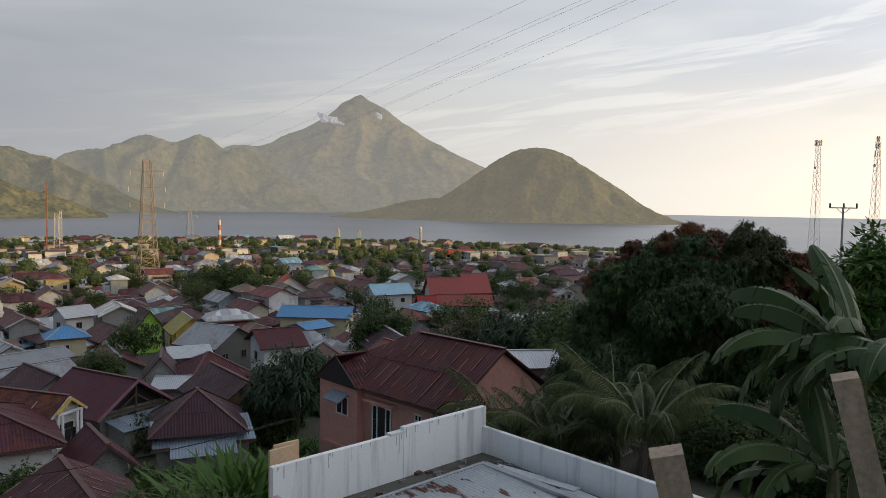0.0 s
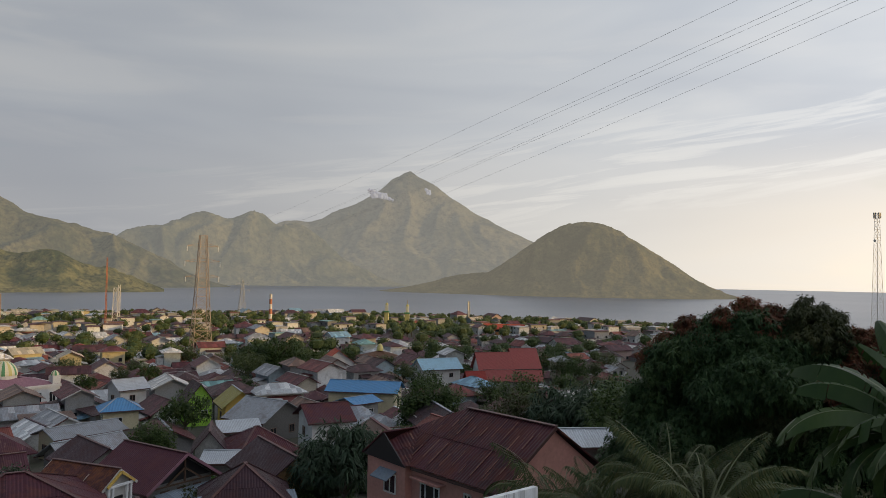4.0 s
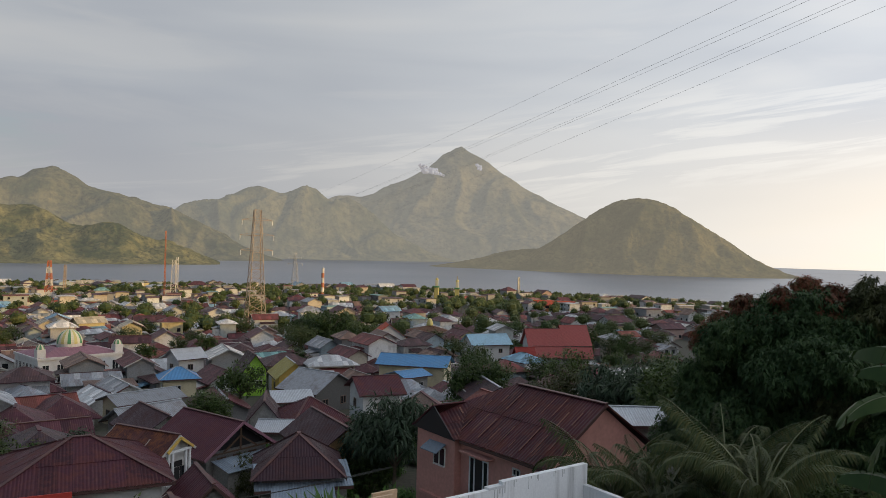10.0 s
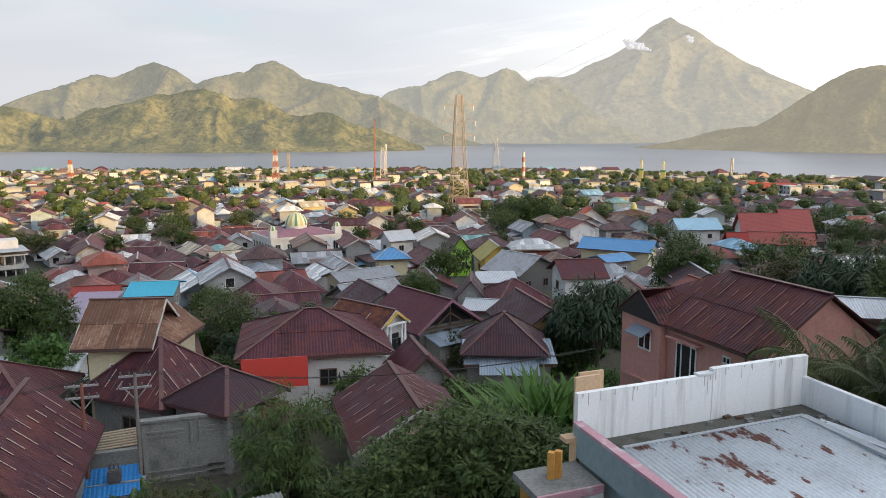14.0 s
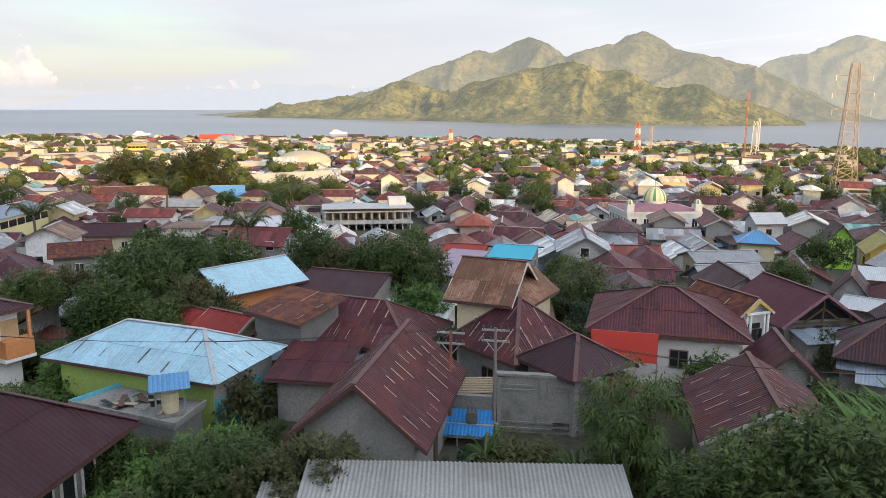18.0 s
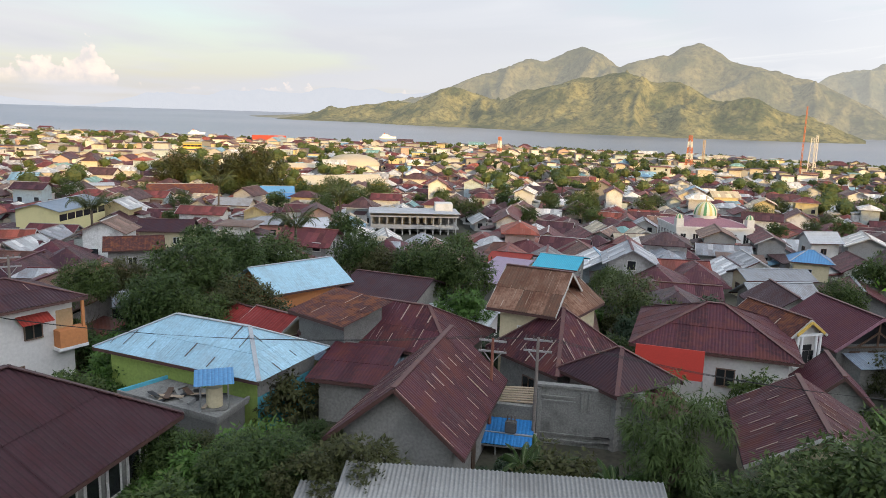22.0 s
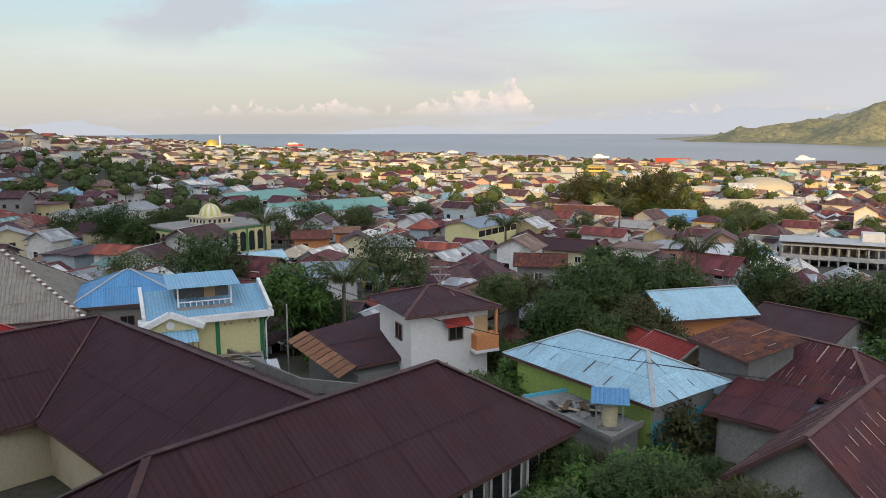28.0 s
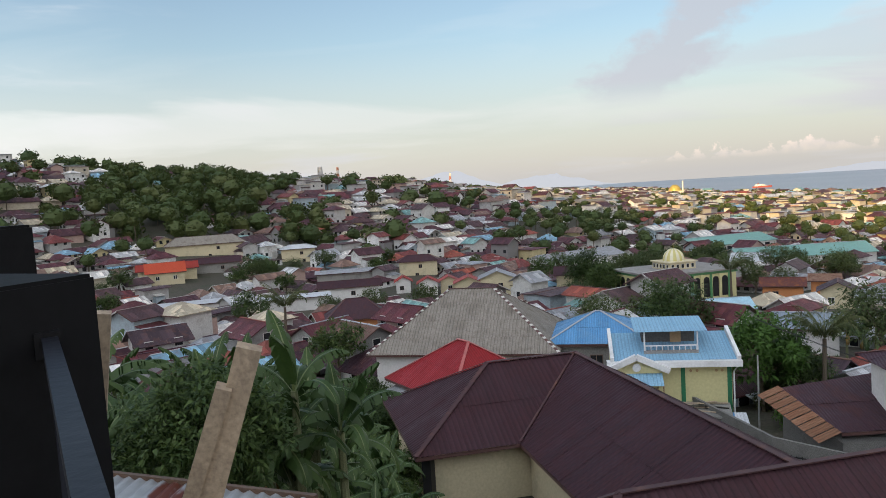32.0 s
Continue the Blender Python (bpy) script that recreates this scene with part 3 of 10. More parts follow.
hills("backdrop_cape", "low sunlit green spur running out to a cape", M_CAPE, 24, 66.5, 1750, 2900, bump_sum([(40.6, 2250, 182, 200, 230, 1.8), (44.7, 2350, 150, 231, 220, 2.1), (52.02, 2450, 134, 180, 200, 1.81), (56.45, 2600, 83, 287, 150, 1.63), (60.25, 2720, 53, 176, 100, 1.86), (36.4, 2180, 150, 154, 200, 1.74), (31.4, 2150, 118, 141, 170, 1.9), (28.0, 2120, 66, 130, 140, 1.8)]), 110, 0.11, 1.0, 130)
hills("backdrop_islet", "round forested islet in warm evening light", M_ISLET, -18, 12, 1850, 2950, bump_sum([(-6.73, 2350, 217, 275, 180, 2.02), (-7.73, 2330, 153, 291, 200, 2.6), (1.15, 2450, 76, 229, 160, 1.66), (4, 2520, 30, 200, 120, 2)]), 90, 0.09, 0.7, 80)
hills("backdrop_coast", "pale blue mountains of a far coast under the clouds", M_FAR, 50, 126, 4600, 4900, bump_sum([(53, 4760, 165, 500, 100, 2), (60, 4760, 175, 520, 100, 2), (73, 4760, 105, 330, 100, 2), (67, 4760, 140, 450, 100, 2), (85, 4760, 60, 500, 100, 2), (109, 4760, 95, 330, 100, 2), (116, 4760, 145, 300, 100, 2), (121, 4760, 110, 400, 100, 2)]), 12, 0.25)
cloud("low white cloud wisp clinging to the volcano", 8.6, 4150, 495, [(-62, 22, 10), (-46, 14, 15), (-28, 4, 17), (-8, -2, 17), (14, -8, 15), (34, -16, 12), (52, -24, 9), (70, -30, 6)], 4)
cloud("small white cloud wisp clinging to the volcano", 5.1, 4150, 515, [(0, 10, 9), (8, 0, 10), (16, -10, 9)], 5)

# ---- houses near the terrace, each with its own measures ----
KEEP_OUT = []  # x, y, radius of what is built by hand
ROOFS = {
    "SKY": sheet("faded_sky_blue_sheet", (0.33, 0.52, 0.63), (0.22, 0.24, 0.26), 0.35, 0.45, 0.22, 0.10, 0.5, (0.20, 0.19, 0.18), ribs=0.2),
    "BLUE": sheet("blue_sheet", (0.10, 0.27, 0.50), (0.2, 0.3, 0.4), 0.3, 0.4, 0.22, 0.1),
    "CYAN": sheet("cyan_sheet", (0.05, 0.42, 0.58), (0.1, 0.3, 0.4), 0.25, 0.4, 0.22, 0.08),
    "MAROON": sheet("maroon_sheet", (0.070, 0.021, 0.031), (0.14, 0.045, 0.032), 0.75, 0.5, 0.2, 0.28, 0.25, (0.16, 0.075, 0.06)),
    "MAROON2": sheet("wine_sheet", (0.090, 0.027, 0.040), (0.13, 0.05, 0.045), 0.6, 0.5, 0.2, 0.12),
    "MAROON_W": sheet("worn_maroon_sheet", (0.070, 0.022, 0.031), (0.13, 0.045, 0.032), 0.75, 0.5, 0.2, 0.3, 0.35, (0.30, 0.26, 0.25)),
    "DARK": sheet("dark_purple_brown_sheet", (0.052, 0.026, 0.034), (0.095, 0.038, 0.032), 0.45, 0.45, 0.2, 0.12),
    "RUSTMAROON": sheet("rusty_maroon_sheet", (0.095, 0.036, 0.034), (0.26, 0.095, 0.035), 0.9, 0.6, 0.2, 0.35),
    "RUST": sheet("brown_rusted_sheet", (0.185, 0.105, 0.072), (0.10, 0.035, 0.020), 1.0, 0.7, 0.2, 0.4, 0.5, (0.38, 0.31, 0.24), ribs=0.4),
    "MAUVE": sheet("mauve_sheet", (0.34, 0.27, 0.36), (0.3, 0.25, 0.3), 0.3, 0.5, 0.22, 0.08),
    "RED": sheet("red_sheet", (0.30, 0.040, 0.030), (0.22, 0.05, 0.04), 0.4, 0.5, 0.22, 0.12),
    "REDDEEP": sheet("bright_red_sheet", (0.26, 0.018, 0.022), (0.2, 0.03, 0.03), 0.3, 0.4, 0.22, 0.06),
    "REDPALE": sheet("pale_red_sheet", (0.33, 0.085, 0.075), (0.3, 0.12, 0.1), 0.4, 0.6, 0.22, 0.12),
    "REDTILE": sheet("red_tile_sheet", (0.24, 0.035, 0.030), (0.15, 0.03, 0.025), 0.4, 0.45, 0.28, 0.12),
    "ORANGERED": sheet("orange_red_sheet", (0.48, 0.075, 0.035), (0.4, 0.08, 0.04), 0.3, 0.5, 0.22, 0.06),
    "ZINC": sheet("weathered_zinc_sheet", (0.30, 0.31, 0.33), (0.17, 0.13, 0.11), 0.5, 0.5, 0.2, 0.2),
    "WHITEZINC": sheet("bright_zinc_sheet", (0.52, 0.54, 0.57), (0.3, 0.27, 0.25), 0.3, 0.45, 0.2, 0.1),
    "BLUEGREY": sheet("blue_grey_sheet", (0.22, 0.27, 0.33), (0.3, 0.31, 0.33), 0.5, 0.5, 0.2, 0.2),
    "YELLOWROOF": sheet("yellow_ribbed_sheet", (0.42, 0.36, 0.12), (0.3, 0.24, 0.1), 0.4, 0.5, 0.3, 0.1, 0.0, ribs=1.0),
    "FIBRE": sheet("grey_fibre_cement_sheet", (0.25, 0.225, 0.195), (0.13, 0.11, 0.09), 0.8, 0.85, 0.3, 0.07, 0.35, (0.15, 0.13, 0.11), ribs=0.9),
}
WALLS = {
    "GREENWALL": plain("yellow_green_paint", (0.30, 0.40, 0.10), 0.8, 0.15, 0.7, (0.16, 0.18, 0.08), 0.4),
    "GREYWALL": plain("grey_plaster", (0.25, 0.24, 0.225), 0.9, 0.25, 0.8, (0.09, 0.085, 0.08), 0.6),
    "DARKWALL": plain("dark_grey_plaster", (0.11, 0.105, 0.10), 0.9, 0.25, 0.8),
    "BLOCK": M_BLOCK,
    "ORANGEWALL": plain("orange_paint", (0.50, 0.20, 0.075), 0.8, 0.12, 0.7, (0.3, 0.14, 0.07), 0.4),
    "CREAM": plain("cream_paint", (0.52, 0.45, 0.30), 0.85, 0.12, 0.7, (0.2, 0.17, 0.12), 0.45),
    "WHITE": plain("aged_white_paint", (0.60, 0.58, 0.56), 0.85, 0.1, 0.6, (0.26, 0.24, 0.22), 0.4),
    "LIME": plain("lime_green_paint", (0.30, 0.55, 0.06), 0.8, 0.1, 0.7, dirty=0.2),
    "YELLOW": plain("yellow_paint", (0.58, 0.38, 0.08), 0.8, 0.1, 0.7, dirty=0.25),
    "TANWALL": plain("tan_paint", (0.42, 0.28, 0.15), 0.85, 0.15, 0.7),
    "PINK": plain("salmon_pink_paint", (0.54, 0.26, 0.215), 0.85, 0.12, 0.6, (0.26, 0.13, 0.1), 0.4),
    "PALEYELLOW": plain("pale_yellow_paint", (0.58, 0.53, 0.28), 0.8, 0.1, 0.6, dirty=0.2),
    "BLUEGREYWALL": plain("blue_grey_paint", (0.27, 0.34, 0.35), 0.85, 0.12, 0.5, (0.16, 0.19, 0.19), 0.5),
    "TURQ": plain("turquoise_paint", (0.08, 0.36, 0.46), 0.75, 0.12, 0.6, dirty=0.25),
}
M_CAP = plain("rusty_ridge_cap", (0.10, 0.042, 0.04), 0.6, 0.3, 2.0, (0.2, 0.08, 0.04), 0.5)
M_CAPRED = plain("pale_red_ridge_cap", (0.40, 0.11, 0.10), 0.6, 0.2, 2.0)
M_CAPWHITE = plain("whitewashed_cap", (0.62, 0.60, 0.56), 0.8, 0.15, 2.0)
M_CAPGREY = plain("galvanised_ridge_cap", (0.36, 0.38, 0.40), 0.5, 0.2, 2.0)
M_LAP = plain("worn_pale_lap", (0.36, 0.27, 0.22), 0.7, 0.3, 2.0, (0.2, 0.08, 0.05), 0.5)
M_LAPDARK = plain("dark_rusted_lap", (0.10, 0.085, 0.08), 0.8, 0.3, 2.0)
M_FASCIA = plain("dull_white_fascia", (0.45, 0.43, 0.40), 0.7, 0.2, 2.0)
M_GUTTERBROWN = plain("brown_fascia", (0.08, 0.035, 0.03), 0.6, 0.2, 2.0)
PIECES = random.Random(31)


def house_arrays(w, l, h, rise, over, hip, face=None):
    """Wall and roof of a plain house about the origin, its long side along y. Returns wall verts, faces, roof verts, faces, roof uv."""
    a, b = w / 2, l / 2
    wv = [(-a, -b, -2.5), (a, -b, -2.5), (a, b, -2.5), (-a, b, -2.5), (-a, -b, h), (a, -b, h), (a, b, h), (-a, b, h)]
    wf = [(0, 1, 5, 4), (1, 2, 6, 5), (2, 3, 7, 6), (3, 0, 4, 7), (4, 5, 6, 7)]
    if not hip:
        wv += [(0, -b, h + rise * 0.94), (0, b, h + rise * 0.94)]
        wf = [(0, 1, 5, 8, 4), (1, 2, 6, 5), (2, 3, 7, 9, 6), (3, 0, 4, 7), (4, 8, 9, 7), (5, 6, 9, 8)]
    p, q = a + over, b + over
    e = h - rise * over / a
    r = q if not hip else max(0.2, q - p * 0.95)
    t = 0.12
    rv = [(-p, -q, e), (p, -q, e), (p, q, e), (-p, q, e), (0, -r, h + rise), (0, r, h + rise)]
    rf = [(1, 2, 5, 4), (3, 0, 4, 5), (0, 1, 4), (2, 3, 5)]
    if not hip:
        rf = [(1, 2, 5, 4), (3, 0, 4, 5)]
    base = len(rv)
    rv += [(x, y, z - t) for x, y, z in rv]
    rf = rf + [tuple(base + i for i in reversed(f)) for f in rf]
    rim = [0, 1, 2, 3] if hip else [0, 4, 1, 2, 5, 3]
    for i in range(len(rim)):
        u, v = rim[i], rim[(i + 1) % len(rim)]
        rf.append((u, base + u, base + v, v))
    return wv, wf, rv, rf


def roof_uv(verts, faces):
    """Metres along the eaves and up the slope for every corner of every face."""
    out = []
    for f in faces:
        p = [Vector(verts[i]) for i in f]
        n = (p[1] - p[0]).cross(p[2] - p[0])
        n = n.normalized() if n.length > 1e-9 else Vector((0, 0, 1))
        u = Vector((0, 0, 1)).cross(n)
        u = u.normalized() if u.length > 1e-6 else Vector((1, 0, 0))
        v = n.cross(u)
        for k in p:
            out += [k.dot(u), k.dot(v)]
    return out


def box_arrays(x0, x1, y0, y1, z0, z1):
    v = [(x, y, z) for z in (z0, z1) for x, y in ((x0, y0), (x1, y0), (x1, y1), (x0, y1))]
    return v, [(3, 2, 1, 0), (4, 5, 6, 7), (0, 1, 5, 4), (1, 2, 6, 5), (2, 3, 7, 6), (3, 0, 4, 7)]


class Bulk:
    """Collects many pieces into one mesh."""
    def __init__(self):
        self.v, self.f, self.uv, self.m, self.off = [], [], [], [], 0

    def add(self, verts, faces, mt=0, place=None, uv=None):
        if place is None:
            self.v += [tuple(p) for p in verts]
        else:
            x, y, z, c, s = place
            self.v += [(x + c * p[0] - s * p[1], y + s * p[0] + c * p[1], z + p[2]) for p in verts]
        o = self.off
        self.f += [tuple(o + i for i in f) for f in faces]
        self.m += [mt] * len(faces)
        self.uv += uv if uv is not None else [0.0] * (2 * sum(len(f) for f in faces))
        self.off += len(verts)

    def link(self, name, mats, parent=None):
        return mesh_part(name, self.v, self.f, mats, parent, uv=self.uv, idx=self.m)


def clip_poly(poly, axis, limit, keep_above):
    out = []
    for i in range(len(poly)):
        a, b = poly[i], poly[(i + 1) % len(poly)]
        da, db = (a[axis] - limit), (b[axis] - limit)
        if not keep_above:
            da, db = -da, -db
        if da >= 0:
            out.append(a)
        if (da > 0 > db) or (da < 0 < db):
            t = da / (da - db)
            out.append((a[0] + (b[0] - a[0]) * t, a[1] + (b[1] - a[1]) * t))
    return out


def roof_slope(pts, mat, parent, wide=0.95, long=2.4, laps=0, single=False, thick=0.03, lap_mat=None):
    """One slope of a roof. pts: corners in order, the first two along the eaves. Laid in overlapping sheets, each a piece of its own."""
    p = [Vector(q) for q in pts]
    u = (p[1] - p[0]).normalized()
    n = u.cross(p[2] - p[0]).normalized()
    if n.z < 0:
        n = -n
    v = n.cross(u)
    if v.z < 0:
        v = -v
    flat = [((q - p[0]).dot(u), (q - p[0]).dot(v)) for q in p]
    lo, hi = min(q[0] for q in flat), max(q[0] for q in flat)
    top = max(q[1] for q in flat)

    def slab(poly, lift, tilt, name, m, own_thick):
        if len(poly) < 3:
            return
        v0 = min(q[1] for q in poly)
        up = [p[0] + u * a + v * b + n * (lift - tilt * (b - v0)) for a, b in poly]
        k = len(up)
        verts = up + [q - n * own_thick for q in up]
        faces = [tuple(range(k)), tuple(range(2 * k - 1, k - 1, -1))] + [(i, k + i, k + (i + 1) % k, (i + 1) % k) for i in range(k)]
        uv = []
        for f in faces:
            for i in f:
                uv += [poly[i % k][0] + 0.37 * lift * 100, poly[i % k][1]]
        mesh_part(name, verts, faces, m, parent, uv=uv)

    if single:
        slab(flat, thick, 0, "roof", mat, 0.08)
        return
    cols, rows = max(1, round((hi - lo) / wide)), max(1, round(top / long))
    for i in range(cols):
        a0, a1 = lo + (hi - lo) * i / cols, lo + (hi - lo) * (i + 1) / cols
        strip = clip_poly(clip_poly(flat, 0, a0, True), 0, a1 + 0.05, False)
        for j in range(rows):
            b0, b1 = top * j / rows, top * (j + 1) / rows
            cell = clip_poly(clip_poly(strip, 1, b0 - (0.08 if j else 0), True), 1, b1, False) if len(strip) > 2 else []
            if len(cell) > 2:
                slab(cell, thick + 0.02 + 0.012 * (i % 2) + PIECES.uniform(0, 0.006), 0.012, "roof_sheet", mat, 0.012)
            if laps and PIECES.random() < laps and len(cell) > 2:
                c0 = b0 + (b1 - b0) * PIECES.uniform(0, 0.45)
                c1 = min(b1, c0 + (b1 - b0) * PIECES.uniform(0.2, 0.75))
                s = PIECES.uniform(0.016, 0.048)
                bit = clip_poly(clip_poly(clip_poly(clip_poly(flat, 0, a0 - s, True), 0, a0 + s, False), 1, c0, True), 1, c1, False)
                slab(bit, thick + 0.056, 0.0, "worn_lap", lap_mat or M_LAP, 0.01)


def beam(name, a, b, wide, high, mat, parent=None, label="", up=(0, 0, 1)):
    """A straight bar of rectangular section from a to b."""
    a, b = Vector(a), Vector(b)
    d = (b - a).normalized()
    upv = Vector(up)
    if abs(d.dot(upv)) > 0.99:
        upv = Vector((1, 0, 0))
    s = d.cross(upv).normalized() * (wide / 2)
    h = s.cross(d).normalized() * (high / 2)
    verts = [q + i * s + j * h for q in (a, b) for i, j in ((-1, -1), (1, -1), (1, 1), (-1, 1))]
    return mesh_part(name, verts, [(3, 2, 1, 0), (4, 5, 6, 7), (0, 1, 5, 4), (1, 2, 6, 5), (2, 3, 7, 6), (3, 0, 4, 7)], mat, parent, label)


def tube(name, pts, r, mat, parent=None, label="", seg=8, r_end=None):
    """A round bar, pipe, pole or stem through the points."""
    pts = [Vector(p) for p in pts]
    verts, faces = [], []
    for i, p in enumerate(pts):
        d = (pts[min(i + 1, len(pts) - 1)] - pts[max(i - 1, 0)]).normalized()
        s = d.orthogonal().normalized()
        t = d.cross(s)
        rr = r if r_end is None else r + (r_end - r) * i / (len(pts) - 1)
        verts += [p + (s * math.cos(6.2832 * k / seg) + t * math.sin(6.2832 * k / seg)) * rr for k in range(seg)]
    for i in range(len(pts) - 1):
        for k in range(seg):
            j = (k + 1) % seg
            faces.append((i * seg + k, i * seg + j, (i + 1) * seg + j, (i + 1) * seg + k))
    faces += [tuple(range(seg - 1, -1, -1)), tuple(range((len(pts) - 1) * seg, len(pts) * seg))]
    return mesh_part(name, verts, faces, mat, parent, label, smooth=False)


def block(name, x0, x1, y0, y1, z0, z1, mat, parent=None, label="", bevel=0.0):
    bm = bmesh.new()
    bmesh.ops.create_cube(bm, size=1)
    bmesh.ops.transform(bm, matrix=Matrix.Translation(((x0 + x1) / 2, (y0 + y1) / 2, (z0 + z1) / 2)) @ Matrix.Diagonal((x1 - x0, y1 - y0, z1 - z0, 1)), verts=bm.verts)
    if bevel:
        bmesh.ops.bevel(bm, geom=bm.edges[:], offset=bevel, segments=2, affect="EDGES")
    return part(name, bm, mat, parent, label)


def window(parent, x, y, z, w, h, axis, frame_mat=None, deep=0.08, mullion=True):
    """A framed window standing in a wall; axis 'x' means the wall faces along x."""
    fm = frame_mat or M_FRAME
    t = 0.07
    pieces = []

    def bar(name, s0, s1, z0, z1, dep, mat, par):
        if axis == "x":
            return block(name, x - dep, x + dep, y + s0, y + s1, z0, z1, mat, par)
        return block(name, x + s0, x + s1, y - dep, y + dep, z0, z1, mat, par)

    win = bar("window", -w / 2, w / 2, z - 0.05, z, deep + 0.05, fm, parent)
    bulk = Bulk()
    bars = [(-w / 2, w / 2, z + h - t, z + h), (-w / 2, -w / 2 + t, z, z + h - t), (w / 2 - t, w / 2, z, z + h - t)]
    if mullion:
        bars.append((-t / 2, t / 2, z, z + h - t))
    for s0, s1, z0, z1 in bars:
        if axis == "x":
            v, f = box_arrays(x - deep, x + deep, y + s0, y + s1, z0, z1)
        else:
            v, f = box_arrays(x + s0, x + s1, y - deep, y + deep, z0, z1)
        bulk.add(v, f)
    bulk.link("frame", [fm], win)
    bar("pane", -w / 2 + t, w / 2 - t, z, z + h - t, deep - 0.035, M_PANE, win)
    return win


YARDS = random.Random(57)


def lean_to(house, side, ai, bi, e, wide, start, length, rm):
    """A low sheet roof against one wall of a house; side 'x', '-x', 'y' or '-y'."""
    s = -1 if side[0] == "-" else 1
    drop = wide * 0.24

    def q(out, along, z):
        return (s * (ai + out), along, z) if side[-1] == "x" else (along, s * (bi + out), z)

    pts = [q(wide, start, e - drop), q(wide, start + length, e - drop), q(0.02, start + length, e), q(0.02, start, e)]
    roof_slope(pts, rm, house, wide=1.1, long=4.0)
    lo, hi = (wide - 0.35, start + 0.25), (0.02, start + length - 0.25)
    c = [q(lo[0], lo[1], 0), q(lo[0], hi[1], 0), q(hi[0], hi[1], 0), q(hi[0], lo[1], 0)]
    vs = [(p[0], p[1], e - 6.0) for p in c] + [(c[0][0], c[0][1], e - drop - 0.02), (c[1][0], c[1][1], e - drop - 0.02), (c[2][0], c[2][1], e - 0.1), (c[3][0], c[3][1], e - 0.1)]
    mesh_part("lean_to_wall", vs, [(0, 1, 5, 4), (1, 2, 6, 5), (2, 3, 7, 6), (3, 0, 4, 7), (4, 5, 6, 7)], YARDS.choice((M_BLOCK, WALLS["GREYWALL"], WALLS["DARKWALL"], WALLS["CREAM"])), house)


